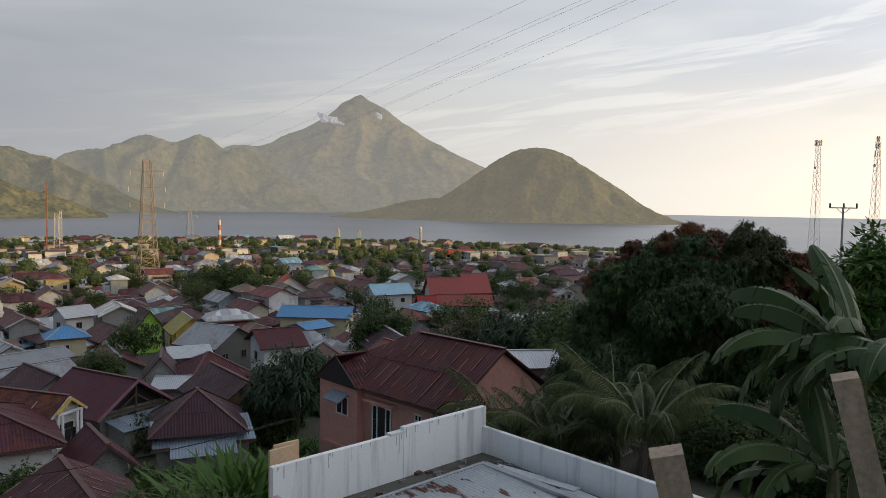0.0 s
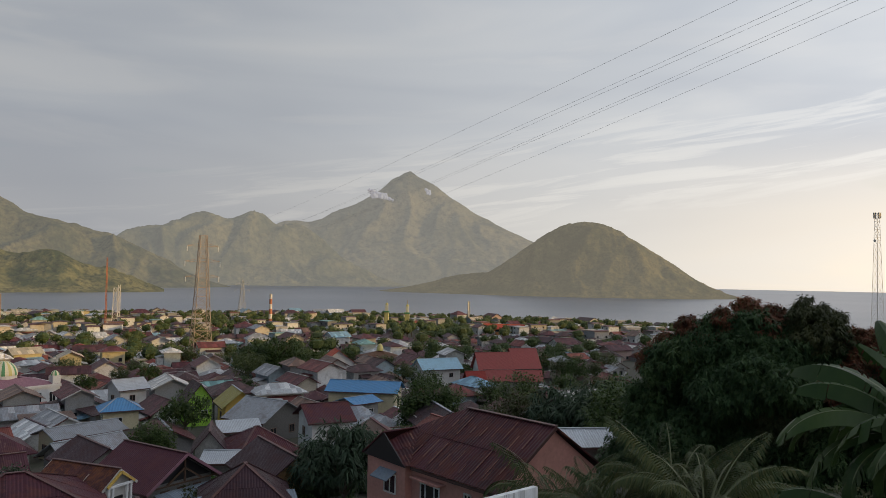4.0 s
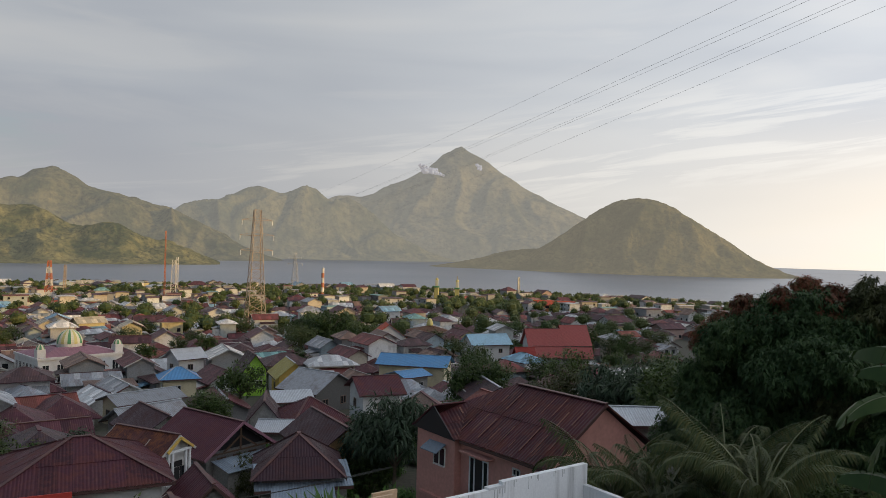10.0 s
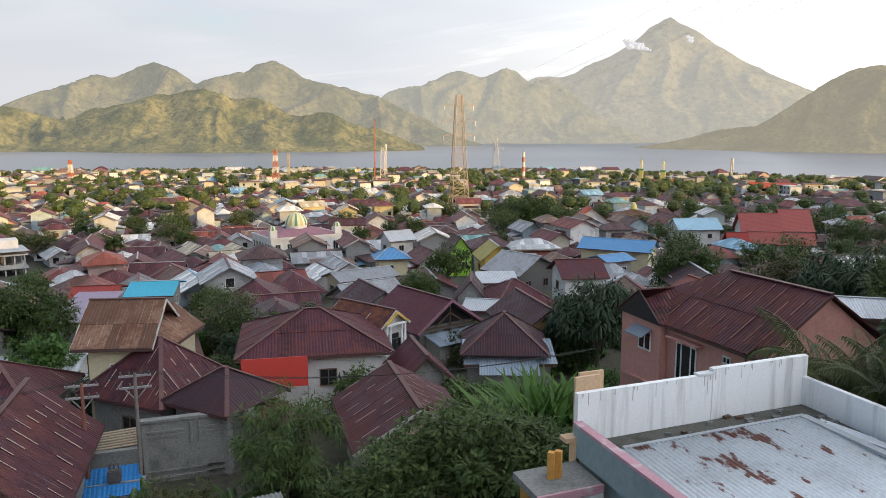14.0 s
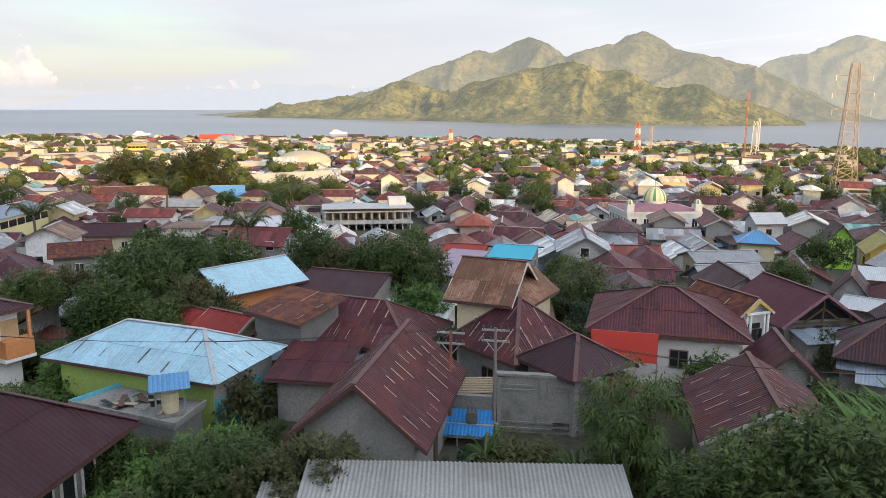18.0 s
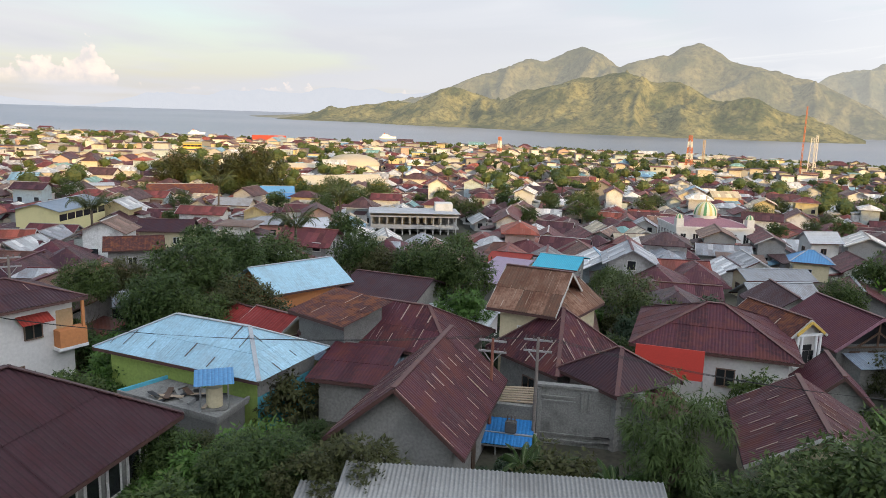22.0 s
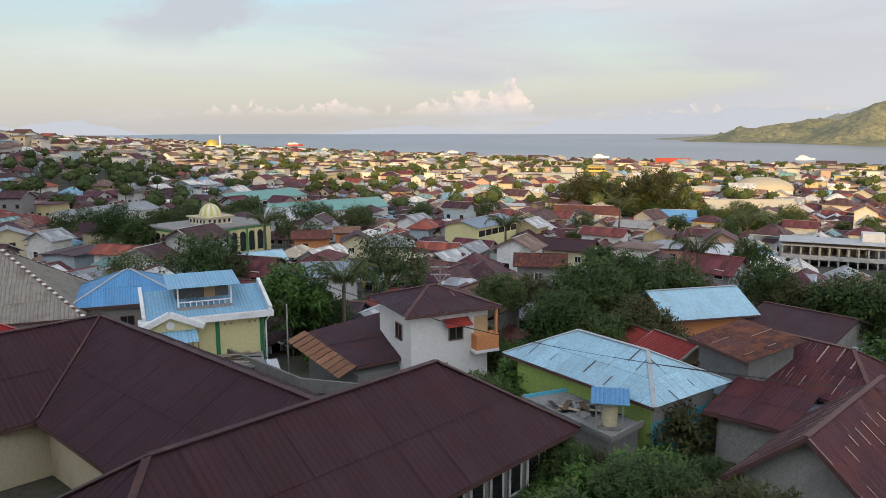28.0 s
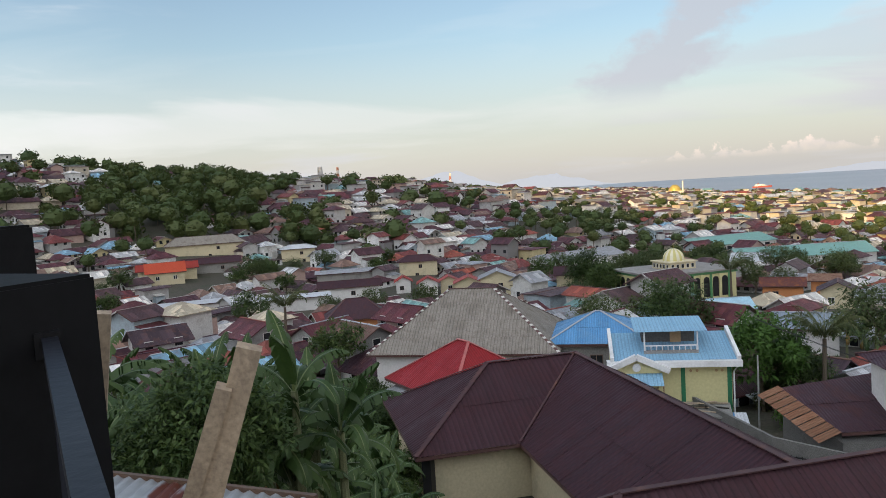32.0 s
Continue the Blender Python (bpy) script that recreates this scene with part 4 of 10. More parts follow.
def hand_house(label, x, y, yaw, w, l, base, eave, rise, style, roof, wall):
    """A house with its roof laid sheet by sheet; its ridge runs along local y."""
    ob = tagged(new("house"), label, "house", "")
    ob.matrix_world = pose(x, y, 0, 0, 0, yaw)
    near = math.hypot(x, y) < 62 or roof in ("FIBRE", "BLUE") and math.hypot(x, y) < 80
    rm, wm = ROOFS[roof], WALLS[wall]
    laps = 0.8 if roof == "MAROON_W" else 0.25 if roof in ("RUST", "RUSTMAROON") else 0.06 if roof in ("DARK", "MAROON") else 0
    if roof == "SKY":
        laps = 0.4
    lap_mat = M_LAPDARK if roof == "SKY" else None
    cap = M_CAPRED if roof == "REDDEEP" else M_CAPGREY if roof in ("SKY", "BLUE", "CYAN", "ZINC", "WHITEZINC", "BLUEGREY", "MAUVE", "YELLOWROOF") else M_CAP
    KEEP_OUT.append((x, y, 0.38 * (w + l) * 0.75))
    far = math.hypot(x, y)
    if far > 90:
        for k in (10, 18, 26) if x < -120 and y < -20 else (10,):
            KEEP_OUT.append((x * (1 - k / far), y * (1 - k / far), 3.8))
    o = min(0.7, w * 0.12)
    a, b = w / 2, l / 2
    ai, bi = a - o, b - o
    z0 = base - 2.5
    e = eave
    if style == "shed":
        he = eave + rise
        wv = [(-ai, -bi, z0), (ai, -bi, z0), (ai, bi, z0), (-ai, bi, z0), (-ai, -bi, e), (ai, -bi, he - 0.1), (ai, bi, he - 0.1), (-ai, bi, e)]
        mesh_part("wall", wv, [(0, 1, 5, 4), (1, 2, 6, 5), (2, 3, 7, 6), (3, 0, 4, 7), (4, 5, 6, 7)], wm, ob)
        roof_slope([(-a, -b, e), (-a, b, e), (a, b, he), (a, -b, he)], rm, ob, laps=laps, single=not near, lap_mat=lap_mat)
        beam("fascia", (-a, -b, e - 0.08), (-a, b, e - 0.08), 0.04, 0.2, M_GUTTERBROWN, ob)
    else:
        ze = e + rise * o / a
        wv = [(-ai, -bi, z0), (ai, -bi, z0), (ai, bi, z0), (-ai, bi, z0), (-ai, -bi, ze), (ai, -bi, ze), (ai, bi, ze), (-ai, bi, ze)]
        wf = [(0, 1, 5, 4), (1, 2, 6, 5), (2, 3, 7, 6), (3, 0, 4, 7), (4, 5, 6, 7)]
        top = e + rise
        if style == "gable":
            wv += [(0, -bi, top - 0.06), (0, bi, top - 0.06)]
            wf = [(0, 1, 5, 8, 4), (1, 2, 6, 5), (2, 3, 7, 9, 6), (3, 0, 4, 7), (4, 8, 9, 7), (5, 6, 9, 8)]
            mesh_part("wall", wv, wf, wm, ob)
            roof_slope([(a, -b, e), (a, b, e), (0, b, top), (0, -b, top)], rm, ob, laps=laps, single=not near, lap_mat=lap_mat)
            roof_slope([(-a, b, e), (-a, -b, e), (0, -b, top), (0, b, top)], rm, ob, laps=laps, single=not near, lap_mat=lap_mat)
            beam("ridge_cap", (0, -b, top + 0.07), (0, b, top + 0.07), 0.26, 0.05, cap, ob)
            if near:
                for sy in (-b, b):
                    for sx in (-a, a):
                        beam("barge_board", (sx, sy, e - 0.06), (0, sy, top - 0.06), 0.05, 0.18, M_FASCIA if wall in ("CREAM", "WHITE", "ORANGEWALL", "TANWALL") else M_GUTTERBROWN, ob)
        else:
            mesh_part("wall", wv, wf, wm, ob)
            r = max(0.15, b - a * 0.95)
            roof_slope([(a, -b, e), (a, b, e), (0, r, top), (0, -r, top)], rm, ob, laps=laps, single=not near, lap_mat=lap_mat)
            roof_slope([(-a, b, e), (-a, -b, e), (0, -r, top), (0, r, top)], rm, ob, laps=laps, single=not near, lap_mat=lap_mat)
            roof_slope([(-a, -b, e), (a, -b, e), (0, -r, top)], rm, ob, laps=laps, single=not near, lap_mat=lap_mat)
            roof_slope([(a, b, e), (-a, b, e), (0, r, top)], rm, ob, laps=laps, single=not near, lap_mat=lap_mat)
            beam("ridge_cap", (0, -r, top + 0.07), (0, r, top + 0.07), 0.26, 0.05, cap, ob)
            for sx in (-a, a):
                for sy in (-1, 1):
                    beam("hip_cap", (sx, sy * b, e + 0.08), (0, sy * r, top + 0.08), 0.24, 0.04, cap, ob)
                    if roof == "FIBRE" and far < 80:
                        # every other cap piece is whitewashed
                        lo_, hi_ = Vector((sx, sy * b, e + 0.10)), Vector((0, sy * r, top + 0.10))
                        for i in range(16):
                            beam("cap_piece", lo_.lerp(hi_, i / 16 + 0.01), lo_.lerp(hi_, i / 16 + 0.034), 0.30, 0.06, M_CAPWHITE, ob)
        for sx in (-a, a):
            beam("fascia", (sx, -b, e - 0.07), (sx, b, e - 0.07), 0.04, 0.18, M_GUTTERBROWN, ob)
    # openings and lean-tos on the sides that look towards the terrace
    floors = 2 if eave - base > 4.4 else 1
    fm = M_FRAME if YARDS.random() < 0.4 else M_FRAMEWOOD
    for side in ("x", "-x", "y", "-y"):
        s = -1 if side[0] == "-" else 1
        c, n = math.cos(radians(yaw)), math.sin(radians(yaw))
        if s * ((x * c + y * n) if side[-1] == "x" else (-x * n + y * c)) > 0:
            continue
        span = bi if side[-1] == "x" else ai
        roll = YARDS.random()
        closed = wall in ("GREENWALL", "BLOCK") or far < 40 and wall != "WHITE"
        if roll < 0.5 and floors == 1 and wall not in ("GREENWALL", "ORANGEWALL") and 40 < far < 75 and style != "shed":
            wide, length = YARDS.uniform(1.6, 2.6), 2 * span * YARDS.uniform(0.5, 0.95)
            lean_to(ob, side, ai, bi, e - 0.35, wide, YARDS.uniform(-span, span - length), length, ROOFS[YARDS.choice(("MAROON", "DARK", "RUSTMAROON", "MAROON_W", "ZINC", "BLUEGREY"))])
        elif not closed and style != "shed":
            for k in range(floors):
                z = eave - 2.15 - 2.7 * k
                for q in ((-0.5, 0.45) if span > 3.4 and roll > 0.75 else (YARDS.uniform(-0.4, 0.4),)):
                    wx, wy = (s * ai, q * bi) if side[-1] == "x" else (q * ai, s * bi)
                    window(ob, wx, wy, z, 1.15, 1.1, side[-1], fm)
    block("door", ai - 0.04, ai + 0.05, -0.42, 0.42, base, base + 2.05, M_DARKWOOD, ob)
    return ob


# label, x, y, turn, width, length, ground, eaves, rise, roof form, roofing, walls
HOUSES_A = [
    ("green-walled hipped house under a faded light blue sheet roof", -43.8, 16.0, 119, 7.0, 12.2, 31.9, 35.3, 1.69, "hip", "SKY", "GREENWALL"),
    ("maroon sheet gable roof with pale worn laps on grey walls", -29.8, 21.8, 38, 6.6, 10.3, 31.5, 35.1, 2.8, "gable", "MAROON_W", "GREYWALL"),
    ("low maroon lean-to roof beside a grey wall", -37.7, 22.5, 131, 5.0, 4.6, 32.0, 34.6, 0.70, "shed", "MAROON", "GREYWALL"),
    ("rusty sheet roof on an unplastered blockwork house", -43.0, 24.3, 102, 4.3, 5.5, 31.4, 36.5, 0.90, "shed", "RUSTMAROON", "BLOCK"),
    ("long hipped roof of dark sheets with pale worn laps", -41.6, 28.0, 118, 7.2, 11.4, 31.6, 35.0, 2.10, "hip", "MAROON_W", "GREYWALL"),
    ("dark brown gabled house among the trees", -58.5, 38.8, 121, 8.1, 8.1, 29.5, 33.2, 1.28, "gable", "DARK", "GREYWALL"),
    ("long house with a pale blue gable roof and orange walls", -62.8, 30.3, 7, 7.1, 9.0, 29.5, 33.9, 1.81, "gable", "SKY", "ORANGEWALL"),
    ("red tile-pattern metal roof on a low house", -48.5, 22.3, 108, 4.2, 4.3, 31.2, 34.5, 1.10, "gable", "REDTILE", "CREAM"),
    ("red tile-pattern metal roof of a side wing", -53.6, 21.8, 104, 3.7, 4.1, 30.8, 34.0, 0.95, "gable", "REDTILE", "CREAM"),
    ("two-storey cream house with a brown rusted sheet roof", -35.5, 35.0, 117, 6.6, 4.6, 31.6, 37.6, 2.20, "gable", "RUST", "CREAM"),
    ("rusted side wing of the cream house", -34.9, 36.6, 20, 4.0, 5.6, 31.6, 37.2, 1.50, "gable", "RUST", "CREAM"),
    ("small house under bluish white sheets", -49.0, 39.6, 122, 6.0, 6.2, 29.8, 32.6, 0.70, "gable", "WHITEZINC", "WHITE"),
]
HOUSES_B = [
    ("low house under a faded mauve sheet roof", -61.7, 55.0, 119, 9.9, 4.6, 28.6, 32.2, 0.90, "shed", "MAUVE", "GREYWALL"),
    ("bright cyan painted sheet roof on a low house", -65.9, 69.0, 122, 8.8, 5.6, 27.6, 31.4, 0.90, "gable", "CYAN", "GREYWALL"),
    ("low house with an orange-red sheet roof", -71.7, 65.8, 125, 8.3, 5.5, 27.5, 31.0, 0.90, "gable", "RED", "CREAM"),
    ("dark hipped sheet roof with rusted laps", -32.3, 34.0, 88, 6.6, 6.6, 32.0, 35.1, 2.90, "hip", "MAROON_W", "GREYWALL"),
    ("dark purple-brown hipped roof behind a concrete wall", -26.9, 33.2, 84, 5.0, 5.0, 32.0, 35.45, 1.60, "hip", "DARK", "GREYWALL"),
    ("large maroon hipped roof on a white house", -28.3, 44.4, 124, 9.5, 10.1, 31.3, 35.8, 2.03, "hip", "MAROON", "WHITE"),
    ("dark gable roof with pale streaked laps and a cream gable", -16.8, 35.0, 38, 6.6, 7.9, 32.0, 35.0, 1.91, "gable", "MAROON_W", "CREAM"),
    ("narrow white house with a yellow porch gable", -26.9, 49.8, 72, 3.0, 6.0, 30.9, 36.0, 1.11, "gable", "RUSTMAROON", "WHITE"),
    ("maroon gable roof with an open timber truss", -26.8, 60.0, 61, 7.2, 8.0, 29.9, 33.6, 2.40, "gable", "MAROON2", "BLOCK"),
    ("dark brown hipped sheet roof", -17.2, 53.3, 20, 6.4, 6.6, 30.6, 34.2, 2.40, "hip", "DARK", "GREYWALL"),
    ("steep wine-red gable roof beside the streaked roof", -20.3, 44.6, 38, 4.2, 5.0, 31.2, 34.0, 2.00, "gable", "MAROON2", "GREYWALL"),
]
HOUSES_C = [
    ("blue-grey sheet lean-to roof", -16.4, 51.9, 114, 3.5, 6.7, 31.1, 33.6, 0.90, "shed", "BLUEGREY", "GREYWALL"),
    ("dark gable roof over a tan plastered gable", -18.0, 63.8, 37, 5.8, 9.0, 29.9, 33.4, 2.08, "gable", "DARK", "TANWALL"),
    ("low house under pale weathered zinc sheets", -41.8, 77.2, 150, 6.0, 7.9, 28.2, 31.0, 1.67, "gable", "ZINC", "GREYWALL"),
    ("long low house under grey zinc sheets", -52.1, 94.4, 147, 6.0, 9.7, 26.7, 29.5, 0.98, "gable", "ZINC", "CREAM"),
    ("dark gabled roof with pale barge boards", -37.8, 70.9, 49, 5.8, 8.0, 28.7, 31.9, 1.81, "gable", "DARK", "GREYWALL"),
    ("flat grey zinc roof", -34.3, 73.3, 144, 5.0, 4.4, 28.7, 31.4, 0.60, "gable", "ZINC", "GREYWALL"),
    ("small dark pointed gable roof", -29.3, 78.7, 19, 3.7, 6.0, 28.4, 31.7, 2.20, "gable", "DARK", "GREYWALL"),
    ("low house under whitish weathered sheets", -26.3, 75.5, 100, 6.0, 4.7, 28.8, 31.6, 0.60, "gable", "WHITEZINC", "GREYWALL"),
    ("dark hipped roof with pale rusted laps", -24.7, 79.8, 130, 8.0, 7.3, 28.5, 31.6, 2.20, "hip", "MAROON_W", "GREYWALL"),
    ("lime green gabled house with a dark roof", -49.1, 124.6, 33, 5.0, 7.0, 24.7, 28.5, 3.28, "gable", "DARK", "LIME"),
]
HOUSES_D = [
    ("yellow house with its gable under a yellow ribbed sheet roof", -39.8, 117.5, 30, 6.0, 8.0, 25.6, 29.5, 2.40, "gable", "YELLOWROOF", "YELLOW"),
    ("small hipped house with a bright sky blue roof", -59.8, 119.6, 124, 6.0, 6.6, 24.7, 27.9, 1.67, "hip", "BLUE", "CREAM"),
    ("two-storey house with a pale blue-white roof", -70.9, 144.6, 146, 6.0, 6.8, 22.7, 27.2, 1.85, "gable", "WHITEZINC", "WHITE"),
    ("low shed under bright new zinc sheets", -32.7, 97.8, 117, 4.0, 5.6, 27.0, 29.7, 0.90, "shed", "WHITEZINC", "GREYWALL"),
    ("grey house with a pale zinc gable roof", -32.1, 107.4, 64, 9.4, 8.0, 26.3, 29.7, 2.43, "gable", "ZINC", "DARKWALL"),
    ("white house with a maroon gable roof", -21.7, 98.7, 119, 8.0, 6.4, 27.2, 31.4, 1.85, "gable", "MAROON", "WHITE"),
    ("long house with a blue sheet roof", -24.0, 145.0, 86, 8.0, 14.1, 23.7, 28.1, 1.72, "gable", "BLUE", "CREAM"),
    ("low house with a blue sheet roof", -23.7, 135.5, 141, 6.0, 6.7, 24.4, 27.4, 0.90, "gable", "BLUE", "GREYWALL"),
    ("white house with an orange-red gable roof", -44.6, 217.5, 19, 10.4, 9.0, 19.4, 24.6, 3.87, "gable", "ORANGERED", "WHITE"),
    ("tall house with a steep red gable roof", 0.3, 197.4, 106, 9.0, 9.6, 20.6, 26.2, 4.40, "gable", "REDPALE", "WHITE"),
]
HOUSES_E = [
    ("tall house with a steep red gable roof", 8.2, 203.0, 106, 10.0, 7.6, 20.2, 26.4, 4.90, "gable", "REDPALE", "CREAM"),
    ("low wing with a faded red sheet roof", 5.2, 187.0, 98, 6.5, 14.5, 21.2, 25.0, 2.40, "gable", "REDPALE", "GREYWALL"),
    ("low front wing with a red sheet roof", -3.9, 184.0, 105, 6.0, 5.0, 21.4, 24.9, 2.40, "gable", "RED", "GREYWALL"),
    ("two-storey house with a pale blue sheet roof", -14.7, 205.5, 120, 8.0, 12.2, 20.2, 25.2, 2.63, "gable", "SKY", "WHITE"),
    ("large hall with a hipped roof of grey fibre-cement sheets", -66.6, -30.9, 194, 14.0, 17.5, 29.2, 35.0, 4.90, "hip", "FIBRE", "WHITE"),
    ("bright red hipped sheet roof with pale red caps", -53.9, -26.0, 148, 9.2, 10.3, 30.6, 34.5, 3.12, "hip", "REDDEEP", "CREAM"),
    ("blue hipped sheet roof on a grey house", -69.0, -19.2, 194, 9.5, 9.5, 29.3, 35.4, 2.10, "hip", "BLUE", "GREYWALL"),
    ("two-storey white house with a dark hipped roof", -53.9, 6.1, 19, 7.1, 7.4, 31.1, 37.4, 1.17, "hip", "DARK", "WHITE"),
    ("orange-walled house with a dark hipped roof", -108.9, -72.7, 216, 8.0, 10.9, 24.9, 28.6, 3.00, "hip", "DARK", "ORANGEWALL"),
    ("house with a bright orange-red gable roof", -172.6, -186.2, 229, 8.0, 12.4, 25.4, 28.2, 3.00, "gable", "ORANGERED", "CREAM"),
]
HOUSES_F = [
    ("white-walled house with a long dark roof", -165.5, -112.1, 214, 6.0, 17.0, 21.2, 25.2, 1.60, "gable", "DARK", "WHITE"),
    ("grey house under a flat pale zinc roof", -189.1, -129.0, 214, 6.0, 18.7, 21.5, 25.9, 0.60, "shed", "ZINC", "GREYWALL"),
    ("white flat-roofed house above the bananas", -146.8, -118.1, 219, 6.0, 21.6, 21.4, 25.0, 0.30, "shed", "WHITEZINC", "WHITE"),
    ("white house wing with a red gable roof", -181.3, -104.8, 120, 5.3, 6.0, 21.1, 24.3, 1.50, "gable", "RED", "WHITE"),
    ("white house front with a red gable roof", -178.9, -95.7, 118, 6.3, 6.0, 21.1, 24.3, 1.70, "gable", "RED", "WHITE"),
    ("cream house with a faded red gable roof", -183.7, -91.9, 117, 5.8, 6.0, 21.0, 24.2, 1.50, "gable", "REDPALE", "CREAM"),
    ("cream house with a broad faded red gable roof", -180.1, -84.3, 115, 8.2, 7.0, 21.1, 24.3, 1.80, "gable", "REDPALE", "CREAM"),
    ("two-storey cream house with a grey gable roof", -174.9, -73.8, 113, 9.8, 8.0, 21.3, 26.3, 2.00, "gable", "ZINC", "CREAM"),
    ("two-storey house with a dark hipped roof", -214.5, -118.0, 209, 7.0, 13.6, 21.6, 26.4, 1.90, "hip", "DARK", "CREAM"),
]
HOUSES_G = [
    ("large pale house under a grey hipped roof", -213.7, -208.6, 224, 10.0, 29.8, 28.7, 33.7, 3.00, "hip", "FIBRE", "CREAM"),
    ("low house with a bright red roof", -176.8, -189.7, 227, 7.0, 19.2, 24.6, 28.6, 2.00, "gable", "RED", "CREAM"),
    ("grey house with a dark gable roof", -191.6, -185.0, 224, 7.0, 19.7, 24.9, 28.9, 1.80, "gable", "DARK", "GREYWALL"),
    ("cream block with a low pale hipped roof", -223.7, -173.0, 218, 8.0, 13.6, 25.4, 30.4, 1.40, "hip", "WHITEZINC", "CREAM"),
    ("long white house with a pale flat roof", -134.9, -142.0, 226, 6.0, 24.6, 21.4, 24.8, 0.30, "shed", "WHITEZINC", "WHITE"),
    ("two-storey plastered house with a dark gable roof", -183.4, -56.1, 197, 7.0, 10.7, 21.2, 26.2, 1.80, "gable", "DARK", "CREAM"),
    ("low house with a pale blue gable roof", -124.1, -13.7, 206, 6.0, 6.8, 25.6, 28.6, 1.40, "gable", "SKY", "WHITE"),
    ("house with a rusty maroon roof and orange wall", -169.2, -7.9, 183, 6.0, 9.0, 22.2, 25.6, 1.50, "gable", "RUSTMAROON", "ORANGEWALL"),
    ("orange-walled house behind a rusty roof", -180.4, -0.1, 180, 6.0, 6.7, 21.6, 25.2, 0.80, "shed", "RUST", "ORANGEWALL"),
    ("white house under a low pale hipped roof", -143.1, 8.5, 177, 8.0, 8.6, 24.3, 27.7, 1.90, "hip", "ZINC", "WHITE"),
]
HOUSES_H = [
    ("low house under pale zinc sheets behind the pink house", 6.4, 60.0, 98, 6.0, 9.0, 34.5, 37.6, 0.80, "gable", "WHITEZINC", "GREYWALL"),
    ("white house with a faded red roof near the sea", 150.0, 305.0, 64, 9.0, 13.0, 15.2, 19.5, 2.60, "gable", "REDPALE", "WHITE"),
    ("cream house with a dark front gable", -157.4, 2.0, 89, 7.2, 7.0, 23.2, 26.4, 1.80, "gable", "DARK", "CREAM"),
    ("long house under blue-grey sheets", -101.3, -2.2, 181, 7.0, 8.1, 27.4, 30.6, 1.40, "gable", "BLUEGREY", "WHITE"),
    ("low pink-walled house with a zinc roof", -141.6, 62.7, 156, 7.0, 8.2, 23.4, 26.4, 1.20, "hip", "ZINC", "PINK"),
    ("dark-walled house with a bright zinc gable roof", -127.0, 64.3, 178, 7.0, 8.6, 24.3, 27.5, 1.50, "gable", "WHITEZINC", "DARKWALL"),
    ("pale house with a bright blue roof", -210.0, 97.0, 155, 7.0, 10.3, 19.1, 22.3, 1.30, "gable", "BLUE", "CREAM"),
    ("white house with a zinc gable roof", -190.9, 75.8, 138, 7.0, 10.0, 20.4, 23.6, 1.60, "gable", "ZINC", "WHITE"),
    ("beige gabled house with an old grey roof", -202.8, 38.1, 189, 8.0, 9.4, 20.4, 23.6, 1.80, "gable", "FIBRE", "CREAM"),
    ("long white flat-roofed building", -273.6, 58.6, 168, 8.0, 14.1, 17.1, 21.1, 0.30, "shed", "WHITEZINC", "WHITE"),
    ("dark gable roof with a cream gable end", -136.6, 41.7, 148, 7.0, 9.9, 24.3, 27.3, 1.70, "gable", "DARK", "CREAM"),
    ("low house under rusty maroon sheets", -111.6, 29.3, 165, 7.0, 8.2, 26.3, 29.3, 1.40, "gable", "RUSTMAROON", "GREYWALL"),
]
for row in HOUSES_A + HOUSES_B + HOUSES_C + HOUSES_D + HOUSES_E + HOUSES_F + HOUSES_G + HOUSES_H:
    hand_house(*row)

# ---- the large dark-roofed house below the terrace: three wings ----
def place(name, label, category, x, y, z, yaw=0.0, group="", clear=0.0):
    ob = tagged(new(name), label, category, group)
    ob.matrix_world = pose(x, y, z, 0, 0, yaw)
    if clear:
        KEEP_OUT.append((x, y, clear))
    return ob


M_BIGROOF = sheet("dull_maroon_ribbed_sheet", (0.040, 0.0140, 0.0200), (0.055, 0.019, 0.021), 0.5, 0.62, 0.30, 0.12, ribs=0.9)
M_BIGROOF.node_tree.nodes["Principled BSDF"].inputs["Specular IOR Level"].default_value = 0.28
M_BIGCAP = plain("red_brown_cap", (0.055, 0.021, 0.022), 0.6, 0.25, 2.0, (0.17, 0.07, 0.04), 0.5)


